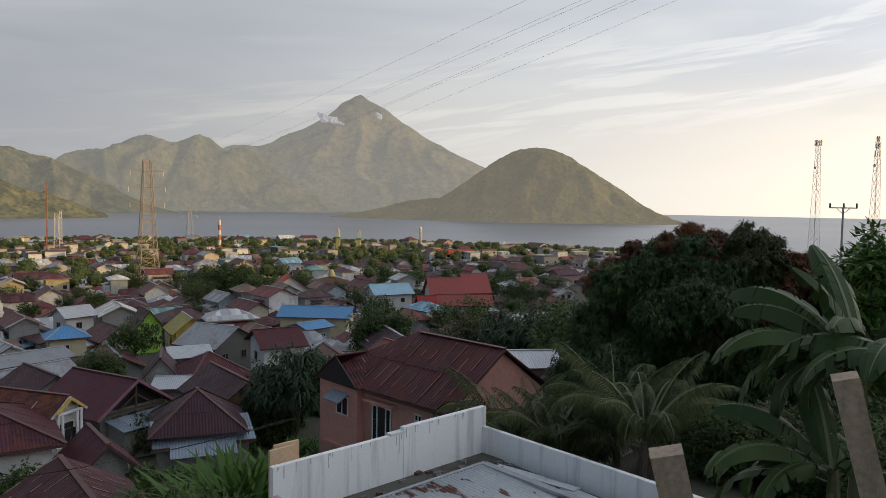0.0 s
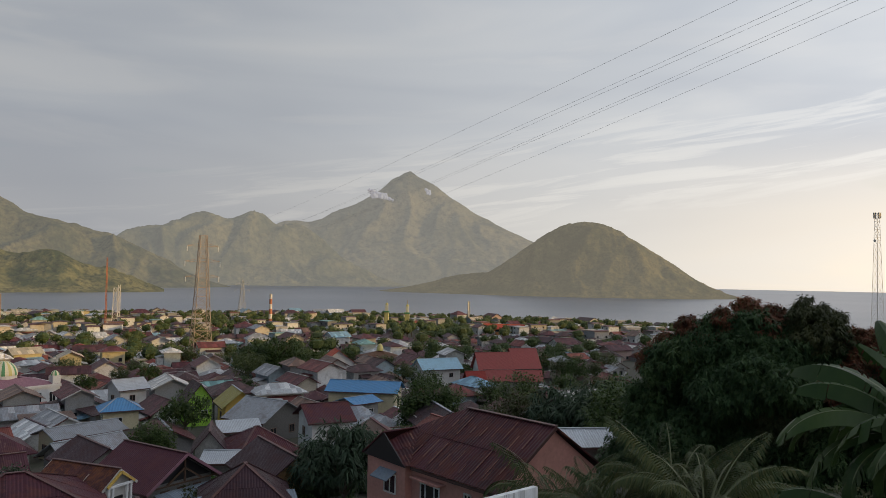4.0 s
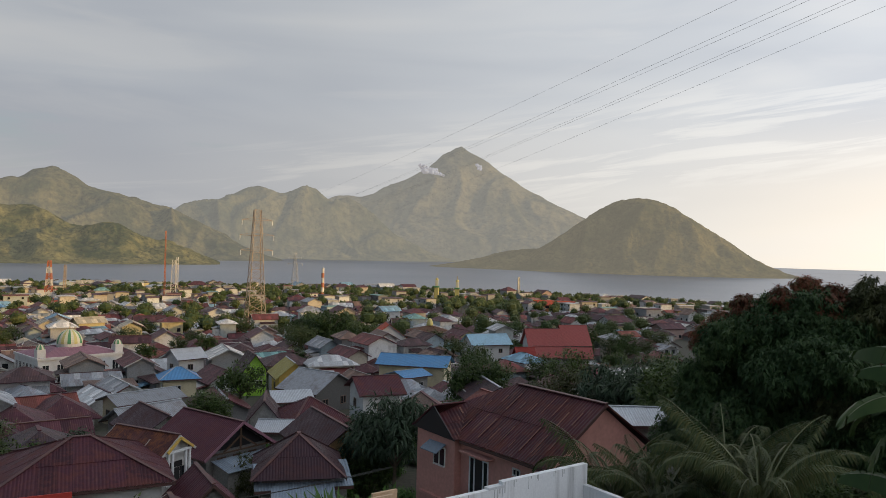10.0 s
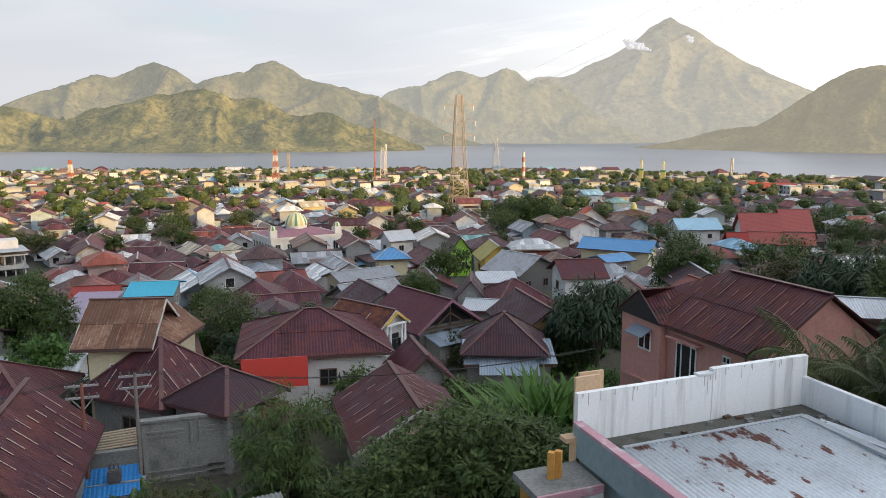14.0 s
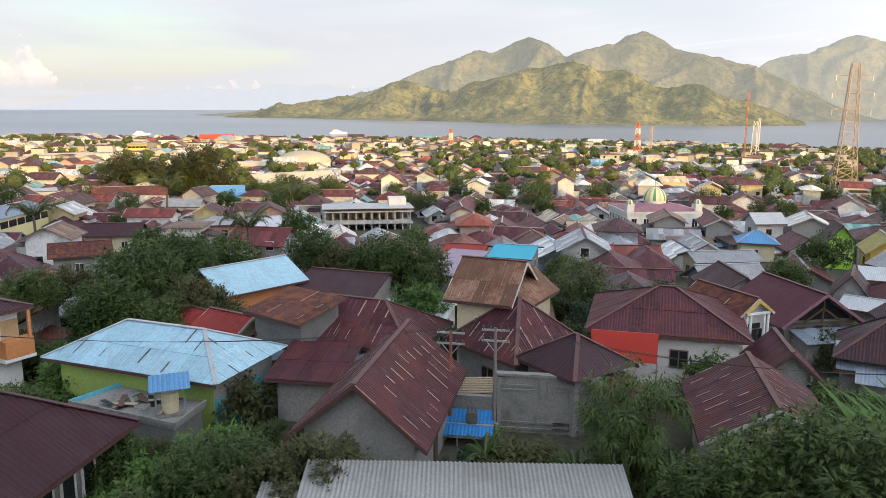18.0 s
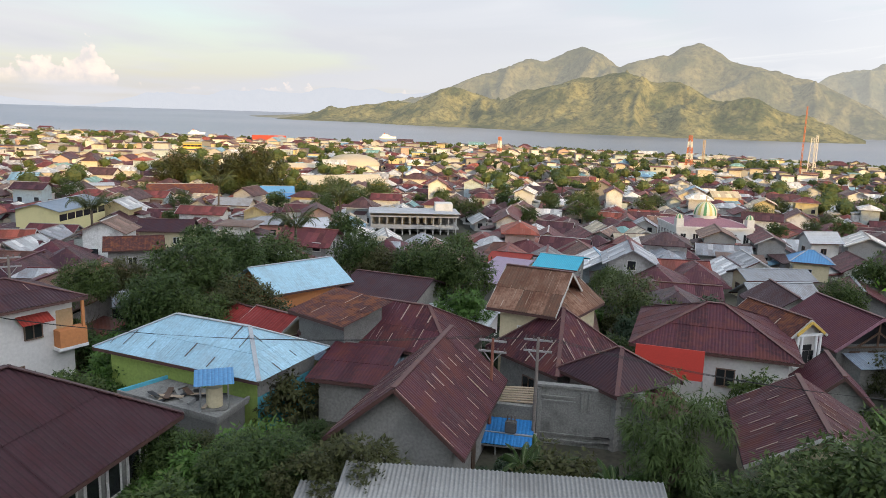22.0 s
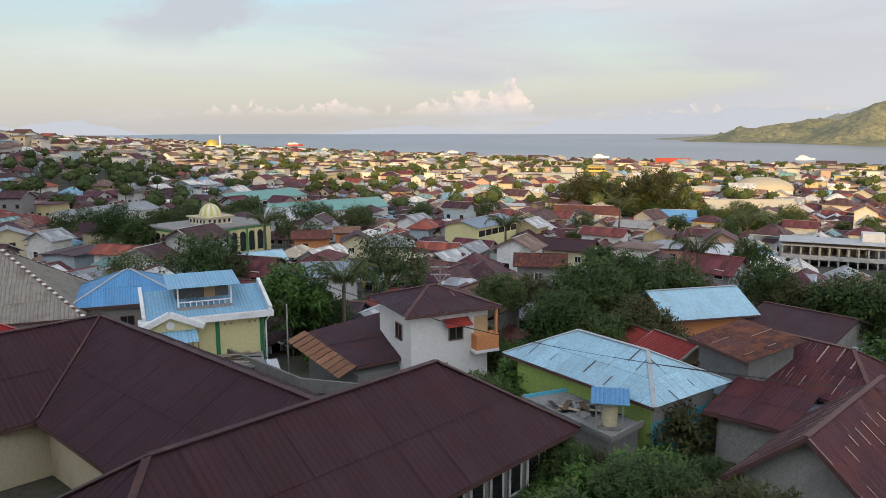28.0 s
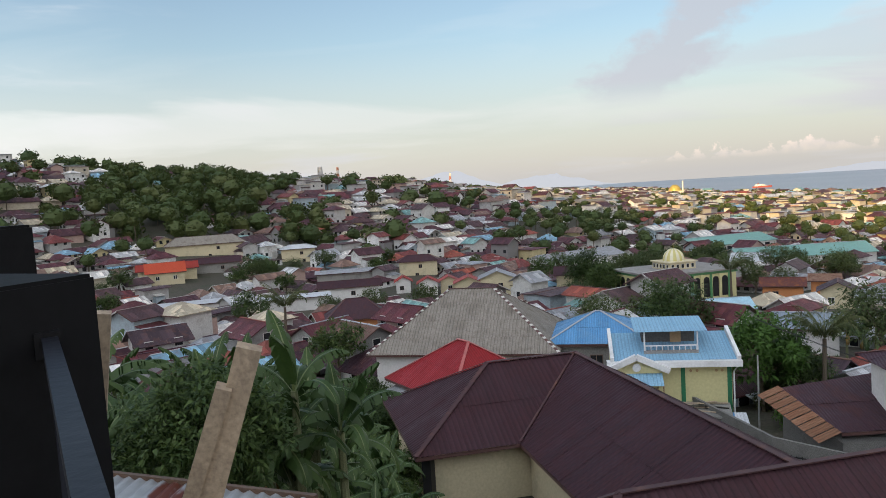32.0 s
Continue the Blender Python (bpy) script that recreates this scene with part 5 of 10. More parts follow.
def dark_house():
    ob = place("house", "large house with dull maroon ribbed roofs in three wings", "house", -37, -6, 32, 0, clear=15)
    ob.matrix_world = Matrix.Identity(4)
    U, V = Vector((0.77, 0.638, 0)), Vector((0.638, -0.77, 0))
    top, e = 38.6, 35.3
    up = lambda p, z: Vector((p.x, p.y, z))
    P1 = Vector((-47.6, -14.9, 0))
    hw = 6.0
    P0, E0, Eb = P1 + V * hw, P1 + V * 2 * hw + U * hw, P1 + V * 2 * hw - U * hw
    gut, Xo = P1 + U * hw + V * hw, P1 - U * hw - V * hw
    R2, Q, Q2 = P1 + U * 21.6, P1 + U * 21.6 + V * hw, P1 + U * 21.6 - V * hw
    roof_slope([up(E0, e), up(Eb, e), up(P0, top)], M_BIGROOF, ob, 1.0, 3.0)
    roof_slope([up(gut, e), up(E0, e), up(P0, top), up(P1, top)], M_BIGROOF, ob, 1.0, 3.0)
    roof_slope([up(Eb, e), up(Xo, e), up(P1, top), up(P0, top)], M_BIGROOF, ob, single=True)
    roof_slope([up(gut, e), up(Q, e), up(R2, top), up(P1, top)], M_BIGROOF, ob, 1.0, 3.0)
    roof_slope([up(Q2, e), up(Xo, e), up(P1, top), up(R2, top)], M_BIGROOF, ob, 1.0, 3.0)
    # near wing with hipped ends
    C = Vector((-30.85, -1.35, 0))
    r, h2 = 7.2, 5.0
    K, L = C - V * r, C + V * r
    a1, a2 = K - V * h2 + U * h2, K - V * h2 - U * h2
    b1, b2 = L + V * h2 + U * h2, L + V * h2 - U * h2
    t2 = top + 0.15
    roof_slope([up(a1, e), up(b1, e), up(L, t2), up(K, t2)], M_BIGROOF, ob, 1.0, 3.0)
    roof_slope([up(b2, e), up(a2, e), up(K, t2), up(L, t2)], M_BIGROOF, ob, 1.0, 3.0)
    roof_slope([up(a2, e), up(a1, e), up(K, t2)], M_BIGROOF, ob, 1.0, 3.0)
    roof_slope([up(b1, e), up(b2, e), up(L, t2)], M_BIGROOF, ob, 1.0, 3.0)
    for p, q, zp, zq in ((P0, P1, top, top), (P1, R2, top, top), (P0, E0, top, e), (P0, Eb, top, e), (K, L, t2, t2), (K, a1, t2, e), (K, a2, t2, e), (L, b1, t2, e), (L, b2, t2, e)):
        beam("ridge_cap", up(p, zp + 0.1), up(q, zq + 0.1), 0.3, 0.05, M_BIGCAP, ob)
    beam("valley_gutter", up(gut, e + 0.16), up(P1, top + 0.13), 0.14, 0.06, M_BIGCAP, ob)
    for p, q in ((E0, Eb), (E0, gut), (gut, Q), (a1, b1), (a1, a2), (b1, b2), (Eb, Xo)):
        beam("fascia", up(p, e - 0.09), up(q, e - 0.09), 0.05, 0.2, M_GUTTERBROWN, ob)
    # walls, set back under the eaves
    s = 0.8

    def wall_box(p, u0, u1, v0, v1, mat):
        c = [p + U * u + V * v for u, v in ((u0, v0), (u1, v0), (u1, v1), (u0, v1))]
        vs = [up(k, 29.0) for k in c] + [up(k, e + 0.25) for k in c]
        mesh_part("wall", vs, [(3, 2, 1, 0), (4, 5, 6, 7), (0, 1, 5, 4), (1, 2, 6, 5), (2, 3, 7, 6), (3, 0, 4, 7)], mat, ob)

    wall_box(P1, -hw + s, hw - s, -hw + s, 2 * hw - s, WALLS["CREAM"])
    wall_box(P1, hw - s - 0.02, 17, -hw + s, hw - s, WALLS["CREAM"])
    wall_box(C, -h2 + s, h2 - s, -(r + h2) + s, r + h2 - s, WALLS["GREYWALL"])
    g = gut + V * 1.6 + U * 0.0
    beam("pilaster", up(E0 - V * s - U * (s - 0.06), 29), up(E0 - V * s - U * (s - 0.06), e), 0.55, 0.5, M_WINDARK, ob)
    # tall white-framed casements, some swung open, under the near eaves
    for i in range(7):
        c = a1 + V * (1.5 + 1.35 * i) - U * (s - 0.06)
        w0, w1, z0, z1 = 0.42, 0.42, 33.2, 34.75
        win = beam("window", up(c - V * w0, z0), up(c + V * w1, z0), 0.12, 0.09, M_FRAME, ob)
        beam("frame", up(c - V * w0, z1), up(c + V * w1, z1), 0.12, 0.09, M_FRAME, win)
        beam("frame", up(c - V * w0, z0), up(c - V * w0, z1), 0.12, 0.09, M_FRAME, win)
        beam("frame", up(c + V * w1, z0), up(c + V * w1, z1), 0.12, 0.09, M_FRAME, win)
        beam("pane", up(c - V * (w0 - 0.03), (z0 + z1) / 2), up(c + V * (w1 - 0.03), (z0 + z1) / 2), 0.03, z1 - z0 - 0.05, M_PANE, win)
    beam("corner_post", up(a1 + V * s - U * s, 29), up(a1 + V * s - U * s, e), 0.32, 0.32, M_CONCRETE, ob)


# black paint, and the dark inside open doorways and the loft
M_WINDARK = plain("black_render_and_openings", (0.012, 0.012, 0.014), 0.5, 0.2, 2.0, dirty=0.1)
dark_house()


# ---- neighbour's flat-roofed house with the white parapet ----
M_PARAPET = plain("rain-streaked_white_render", (0.82, 0.815, 0.81), 0.8, 0.06, 1.6, (0.20, 0.19, 0.175), 0.5, stretch=(2.6, 2.6, 0.16))
M_MOSSY = plain("mossy_gutter_concrete", (0.10, 0.095, 0.08), 0.95, 0.45, 2.5, (0.035, 0.04, 0.022), 0.9)
M_STAIN = plain("grey_run_off_stain", (0.50, 0.49, 0.47), 0.9, 0.3, 6.0)
M_PINKTRIM = plain("worn_pink_coping", (0.50, 0.27, 0.31), 0.8, 0.2, 3.0, (0.6, 0.56, 0.55), 0.8)
M_ORANGE = plain("ochre_orange_paint", (0.55, 0.27, 0.06), 0.75, 0.15, 1.0, (0.3, 0.16, 0.05), 0.3)
M_PEACH = plain("peach_paint", (0.62, 0.42, 0.26), 0.75, 0.12, 1.0, dirty=0.2)


def rusty_zinc(name, tone=1.0):
    m, nt, b = new_mat(name)
    big = noise_node(nt, 0.5, 6, 0.7, (1, 1, 1))
    spots = noise_node(nt, 0.75, 5, 0.62, (1.6, 0.75, 1), "UV")
    fine = noise_node(nt, 9, 4)
    c = ramp_node(nt, fine, [(0.3, (0.50 * tone, 0.53 * tone, 0.56 * tone)), (0.7, (0.64 * tone, 0.67 * tone, 0.70 * tone))])
    c = mix_node(nt, ramp_node(nt, big, [(0.45, (0, 0, 0)), (0.7, (0.5,) * 3)]), c, (0.30, 0.31, 0.32))
    c = mix_node(nt, ramp_node(nt, spots, [(0.565, (0, 0, 0)), (0.60, (1, 1, 1))]), c, (0.13, 0.035, 0.02))
    nt.links.new(c, b.inputs["Base Color"])
    b.inputs["Roughness"].default_value = 0.5
    return m


M_RUSTYZINC = rusty_zinc("rust_spotted_zinc")


def corrugated(name, p, u, v, length, width, rise, mat, parent, pitch=0.15, deep=0.03, thick=0.006):
    """A corrugated sheet field: p a top corner, u along the top, v down the fall; real waves."""
    u, v = Vector(u).normalized(), Vector(v).normalized()
    n = int(length / pitch) * 6
    verts, faces, uv = [], [], []
    down = Vector((v.x * width, v.y * width, -rise))
    for i in range(n + 1):
        a = length * i / n
        z = deep * math.sin(6.28318 * a / pitch)
        q = Vector(p) + u * a + Vector((0, 0, z))
        verts += [q, q + down]
    for i in range(n):
        faces.append((2 * i, 2 * i + 1, 2 * i + 3, 2 * i + 2))
        for k, j in ((i, 0), (i, 1), (i + 1, 1), (i + 1, 0)):
            uv += [length * k / n, width * (1 - j)]
    ob = mesh_part(name, verts, faces, mat, parent, uv=uv, smooth=True)
    sol = ob.modifiers.new("thickness", "SOLIDIFY")
    sol.thickness = thick
    return ob


def parapet_house():
    ob = place("house", "flat-roofed house with a streaked white parapet and rusty zinc roof", "house", -5.0, 22.6, 0, 0, clear=9)
    ob.matrix_world = Matrix.Identity(4)
    o = Vector((-5.05, 22.9, 0))
    P, Q = Vector((0.715, 0.70, 0)), Vector((0.66, -0.75, 0))
    at_ = lambda a, b, z: o + P * a + Q * b + Vector((0, 0, z))
    # body, reaching up to the roof slab
    c = [at_(0.1, 0.1, 0), at_(9.3, 0.1, 0), at_(9.3, 11.5, 0), at_(0.1, 11.5, 0)]
    vs = [Vector((k.x, k.y, 31.0)) for k in c] + [Vector((k.x, k.y, 40.35)) for k in c]
    mesh_part("wall", vs, [(3, 2, 1, 0), (4, 5, 6, 7), (0, 1, 5, 4), (1, 2, 6, 5), (2, 3, 7, 6), (3, 0, 4, 7)], WALLS["BLUEGREYWALL"], ob, "blue-grey painted wall")
    # back parapet in two heights, side parapets
    beam("parapet", at_(0, 0, 41.15), at_(5.2, 0, 41.15), 0.2, 1.7, M_PARAPET, ob)
    beam("parapet", at_(5.2, 0.02, 41.25), at_(9.4, 0.02, 41.25), 0.22, 1.9, M_PARAPET, ob)
    beam("parapet", at_(9.3, 0.12, 40.85), at_(9.3, 11.6, 40.85), 0.2, 1.2, M_PARAPET, ob)
    beam("parapet", at_(0, 0.1, 40.55), at_(0, 11.6, 40.55), 0.24, 1.0, WALLS["BLUEGREYWALL"], ob)
    beam("coping", at_(0, 0.1, 41.09), at_(0, 11.6, 41.09), 0.3, 0.09, M_PINKTRIM, ob, "worn pink coping")
    beam("coping", at_(4.6, 0.0, 42.04), at_(5.3, 0.0, 42.04), 0.26, 0.08, M_WHITE, ob)
    # gutter strip and low zinc roof inside
    beam("gutter_slab", at_(0.3, 0.75, 40.4), at_(9.2, 0.75, 40.4), 1.1, 0.1, M_MOSSY, ob)
    beam("gutter_slab", at_(8.55, 1.3, 40.4), at_(8.55, 11.5, 40.4), 1.1, 0.1, M_MOSSY, ob)
    beam("roof_edge", at_(0.9, 1.35, 40.58), at_(8.1, 1.35, 40.58), 0.14, 0.16, M_CAPGREY, ob)
    beam("roof_edge", at_(8.05, 1.35, 40.6), at_(8.05, 11.5, 40.6), 0.3, 0.1, M_CAPGREY, ob)
    a = at_(0.75, 1.4, 40.62)
    corrugated("zinc_roof", a, P, Q, 7.3, 10.0, 0.35, M_RUSTYZINC, ob, 0.17, 0.02)
    beam("black_gutter", at_(0.42, 1.2, 40.45), at_(0.42, 11.5, 40.45), 0.16, 0.16, M_WINDARK, ob)
    # loose old sheets lying along the side gutter
    for i in range(6):
        beam("loose_sheet", at_(8.4 + 0.14 * (i % 3), 1.6 + 1.5 * i, 40.52 + 0.02 * (i % 2)), at_(8.55 + 0.12 * ((i + 1) % 3), 3.6 + 1.5 * i, 40.55 + 0.02 * (i % 2)), 0.42, 0.03, M_RUSTYZINC, ob)
    # peach fins on the far corner, balcony slab and orange piers on the street side
    for k in (0.0, 0.35):
        beam("corner_fin", at_(0.1 + k, -0.3 - k, 41.3), at_(1.0 + k, -0.3 - k, 41.3), 0.1, 2.2, M_PEACH, ob)
    beam("pier", at_(-0.14, 0.14, 31), at_(-0.14, 0.14, 40.6), 0.22, 0.22, M_PEACH, ob)
    beam("ledge", at_(-0.5, 0.1, 40.62), at_(0.06, 0.1, 40.62), 0.4, 0.14, M_PEACH, ob)
    s = [at_(-2.3, 0.3, 0), at_(-0.15, 0.3, 0), at_(-0.15, 1.95, 0), at_(-2.3, 1.95, 0)]
    vs = [Vector((k.x, k.y, 39.72)) for k in s] + [Vector((k.x, k.y, 39.95)) for k in s]
    mesh_part("balcony_slab", vs, [(3, 2, 1, 0), (4, 5, 6, 7), (0, 1, 5, 4), (1, 2, 6, 5), (2, 3, 7, 6), (3, 0, 4, 7)], M_CONCRETE, ob, "mossy concrete balcony slab")
    beam("slab_trim", at_(-2.3, 1.99, 39.84), at_(-0.15, 1.99, 39.84), 0.08, 0.24, M_PINKTRIM, ob)
    beam("slab_beam", at_(-2.2, 1.9, 39.45), at_(-0.15, 1.9, 39.6), 0.2, 0.22, M_WHITE, ob)
    for k in (0, 0.24):
        beam("pier_stub", at_(-1.42 + k, 1.09, 39.9), at_(-1.42 + k, 1.09, 40.77), 0.19, 0.19, M_ORANGE, ob)
    for a_, b_ in ((-2.0, 0.6), (-0.3, 1.7), (-2.0, 1.75)):
        beam("pier", at_(a_, b_, 31), at_(a_, b_, 39.72), 0.28, 0.28, M_ORANGE, ob)
    beam("pier", at_(-0.3, 5.6, 34), at_(-0.3, 5.6, 40.85), 0.3, 0.3, M_ORANGE, ob)
    for i in range(26):
        a_ = 0.15 + 9.1 * PIECES.random() ** 1.25
        top_ = 42.0 if a_ < 5.2 else 42.2
        drop_ = 0.1 + 0.6 * PIECES.random() ** 2
        beam("run_off_stain", at_(a_, 0.102 if a_ < 5.2 else 0.132, top_ - drop_), at_(a_, 0.102 if a_ < 5.2 else 0.132, top_ - 0.01), PIECES.uniform(0.012, 0.045), 0.004, M_STAIN, ob, "", Q)
    # rubble and leaf litter in the gutter
    for i in range(26):
        a_, b_ = (PIECES.uniform(0.4, 8.2), PIECES.uniform(0.3, 1.2)) if i < 18 else (PIECES.uniform(8.1, 9.0), PIECES.uniform(1.4, 8.0))
        r_ = PIECES.uniform(0.05, 0.16)
        beam("rubble", at_(a_ - r_, b_, 40.5), at_(a_ + r_, b_ + PIECES.uniform(-0.1, 0.1), 40.5), r_, 0.1, M_BLOCK if i % 3 else M_DARKWOOD, ob)


parapet_house()
KEEP_OUT += [(2.1, 21.8, 9.5), (7.0, 20.0, 6.0)]

# ---- grey fibre-cement roofs right under the terrace ----
M_GREYFIBRE = plain("grey_fibre_cement", (0.30, 0.295, 0.285), 0.85, 0.15, 0.8, (0.17, 0.16, 0.15), 0.5)


def grey_shed():
    ob = place("shed", "long shed under grey corrugated fibre-cement sheets", "shed", 0, 0, 0, clear=0)
    KEEP_OUT.append((-17, 15, 9))
    A, B = Vector((-25.2, 14.6, 36.0)), Vector((-16.9, 23.9, 36.0))
    u = (B - A).normalized()
    v = Vector((u.y, -u.x, 0))
    for k in range(2):
        corrugated("roof_sheet", A + u * (6.25 * k) - Vector((0, 0, 0.02 * k)), u, v, 6.25, 4.2, 0.75, M_GREYFIBRE, ob, 0.177, 0.028)
        corrugated("roof_sheet", A + u * (6.25 * k) + v * 4.05 - Vector((0, 0, 0.76 + 0.02 * k)), u, v, 6.25, 4.2, 0.75, M_GREYFIBRE, ob, 0.177, 0.028)
    A2 = A - u * 1.6 - Vector((0, 0, 0.45)) + v * 1.0
    corrugated("side_roof_sheet", A2, u, v, 1.6, 4.0, 0.7, M_GREYFIBRE, ob, 0.177, 0.028)
    A3 = B + u * 0.4 + v * 3.0 - Vector((0, 0, 0.9))
    corrugated("porch_roof_sheet", A3, u, v, 4.4, 4.0, 0.9, M_GREYFIBRE, ob, 0.177, 0.028)
    for p, q in ((A + v * 0.25, B + v * 0.25), (A + v * 8, B + v * 8)):
        beam("wall", p - Vector((0, 0, 3.3 if p.z > 35 else 2)), q - Vector((0, 0, 3.3)), 0.2, 6.0, M_BLOCK, ob)
    beam("porch_wall", A3 + v * 0.3 - Vector((0, 0, 2.8)), A3 + u * 4.4 + v * 0.3 - Vector((0, 0, 2.8)), 0.2, 5.0, M_BLOCK, ob)
    beam("side_wall", A2 + v * 0.3 - Vector((0, 0, 2.9)), A2 + u * 1.6 + v * 0.3 - Vector((0, 0, 2.9)), 0.2, 5.0, M_BLOCK, ob)


grey_shed()


# ---- unfinished concrete front with relief panels, blue lean-to and the two power poles ----
M_BLUETARP = sheet("bright_blue_sheet", (0.03, 0.20, 0.50), (0.1, 0.25, 0.45), 0.2, 0.4, 0.2, 0.05)
M_POLE = plain("weathered_pole", (0.20, 0.17, 0.15), 0.85, 0.3, 3.0)
M_REDPOLE = plain("rusted_steel_pole", (0.24, 0.09, 0.06), 0.7, 0.3, 3.0)
M_STEEL = plain("galvanised_steel", (0.40, 0.40, 0.40), 0.45, 0.15, 3.0, metal=0.6)
M_WIRE = plain("black_cable", (0.02, 0.02, 0.02), 0.6, 0.1, 1.0)
M_CERAMIC_BROWN = plain("brown_insulator", (0.12, 0.09, 0.08), 0.35, 0.1, 1.0)
M_CONC_GREY = plain("pale_concrete_pole", (0.36, 0.35, 0.34), 0.8, 0.2, 1.0)
M_CERAMIC = plain("white_insulator", (0.6, 0.6, 0.58), 0.3, 0.1, 1.0)


def concrete_front():
    ob = place("concrete_wall", "bare grey concrete wall with recessed relief panels", "wall", 0, 0, 0)
    A, B = Vector((-28.55, 28.6, 0)), Vector((-24.5, 32.25, 0))
    KEEP_OUT.append((-27, 30.5, 4))
    KEEP_OUT.append((-28.5, 26.8, 3.6))
    u = (B - A).normalized()
    n = Vector((u.y, -u.x, 0))
    z = lambda p, h: Vector((p.x, p.y, h))
    beam("slab", z(A, 33.3), z(B, 33.3), 0.22, 4.0, M_CONCRETE, ob)
    beam("coping", z(A - u * 0.15, 35.35), z(B + u * 0.15, 35.35), 0.45, 0.14, M_CONCRETE, ob)
    for h in (34.75, 34.5, 32.6, 32.25):
        beam("moulding", z(A + n * 0.14, h), z(A + u * (2.0 if h > 34 else 5.4) + n * 0.14, h), 0.1, 0.1, M_CONCRETE, ob)
        beam("moulding", z(A + u * 3.1 + n * 0.14, h), z(B + n * 0.14, h), 0.1, 0.1, M_CONCRETE, ob)
    for k in (2.35, 2.75):
        beam("rib", z(A + u * k + n * 0.15, 34.0), z(A + u * k + n * 0.15, 35.1), 0.18, 0.1, M_CONCRETE, ob)
    for p in (A, B):
        beam("pier", z(p + n * 0.1, 31.3), z(p + n * 0.1, 35.2), 0.4, 0.35, M_CONCRETE, ob)
    beam("base_course", z(A + n * 0.5, 31.6), z(B + n * 0.5, 31.6), 1.0, 0.5, M_CONCRETE, ob)
    # lower wing of the wall
    lw = tagged(beam("low_wall", z(A - u * 3.6, 32.6), z(A - u * 0.3, 32.6), 0.2, 2.6, M_CONCRETE), "low grey concrete wall with a coping", "wall")
    beam("coping", z(A - u * 3.7, 33.95), z(A - u * 0.3, 33.95), 0.34, 0.12, M_CONCRETE, lw)
    lt = place("lean_to", "small lean-to with a bright blue sheet roof", "shed", 0, 0, 0)
    c = A - u * 3.9 + n * 0.4
    for i in range(4):
        a0 = c + u * (0.95 * i)
        roof_slope([z(a0 + n * 2.0, 32.6), z(a0 + u * 0.97 + n * 2.0, 32.6), z(a0 + u * 0.97, 33.3), z(a0, 33.3)], M_BLUETARP, lt, 1.0, 2.5)
    for k in (0.1, 1.9, 3.7):
        tube("post", [z(c + u * k + n * 1.95, 31), z(c + u * k + n * 1.95, 32.58)], 0.05, M_STEEL, lt)
    beam("rail", z(c + n * 2.0, 32.55), z(c + u * 3.9 + n * 2.0, 32.55), 0.06, 0.08, M_STEEL, lt)
    # stacked planks and frames behind the wall
    pk = place("plank_stack", "pale timber planks stacked behind the wall", "planks", 0, 0, 0)
    for i in range(7):
        a0 = A - u * 2.8 - n * (0.3 + 0.22 * i)
        beam("plank", z(a0, 34.0 + 0.05 * i), z(a0 + u * 2.6, 34.1 + 0.06 * i), 0.2, 0.05, M_TIMBER, pk)
    beam("support", z(A - u * 1.5 - n * 1.0, 31), z(A - u * 1.5 - n * 1.0, 34.1), 0.5, 1.6, M_BLOCK, pk)


M_TIMBER = plain("raw_weathered_timber", (0.36, 0.28, 0.20), 0.85, 0.3, 5.0, (0.12, 0.09, 0.07), 0.5, stretch=(4, 4, 0.6))
concrete_front()


def power_pole(x, y, z0, z1, mat, label, arms=True, yaw=40):
    ob = place("power_pole", label, "pole", x, y, 0, yaw)
    tube("shaft", [(0, 0, z0 - 0.6), (0, 0, z1)], 0.11, mat, ob, r_end=0.08)
    if arms:
        for k, zz in enumerate((z1 - 0.15, z1 - 0.75)):
            beam("cross_arm", (-0.75, 0, zz), (0.75, 0, zz), 0.09, 0.1, M_STEEL, ob)
            for q in (-0.65, -0.25, 0.3, 0.65):
                tube("insulator", [(q, 0, zz + 0.05), (q, 0, zz + 0.22)], 0.04, M_CERAMIC_BROWN, ob, seg=6)
        beam("brace", (-0.5, 0.02, z1 - 0.78), (0, 0.02, z1 - 1.4), 0.04, 0.05, M_STEEL, ob)
        beam("brace", (0.5, 0.02, z1 - 0.78), (0, 0.02, z1 - 1.4), 0.04, 0.05, M_STEEL, ob)
    return ob


power_pole(-29.8, 26.2, 32, 38.0, M_REDPOLE, "rusted steel power pole with cross-arms and insulators")
power_pole(-27.9, 27.7, 32, 38.3, M_POLE, "weathered power pole with cross-arms and insulators")
tr = place("transformer", "grey pole transformer between two power poles", "transformer", -28.6, 26.7, 0, 40)
block("tank", -0.3, 0.3, -0.25, 0.25, 32.96, 33.6, WALLS["DARKWALL"], tr, bevel=0.05)
beam("platform", (-1.4, 0, 32.9), (1.4, 0, 32.9), 0.5, 0.12, M_STEEL, tr)
for q in (-0.25, 0, 0.25):
    tube("bushing", [(0.8 * q, 0, 33.6), (0.8 * q, 0, 33.9)], 0.045, M_CERAMIC_BROWN, tr, seg=6)
beam("leg", (-1.2, 0, 31.2), (-1.2, 0, 32.9), 0.1, 0.1, M_STEEL, tr)
beam("leg", (1.2, 0, 31.2), (1.2, 0, 32.9), 0.1, 0.1, M_STEEL, tr)


def cable(a, b, sag, r=0.009, label="thin black overhead cable", n=14):
    a, b = Vector(a), Vector(b)
    pts = [a.lerp(b, i / n) - Vector((0, 0, sag * 4 * (i / n) * (1 - i / n))) for i in range(n + 1)]
    ob = tube("overhead_cable", pts, r, M_WIRE, seg=5)
    return tagged(ob, label, "cable", "overhead cables")


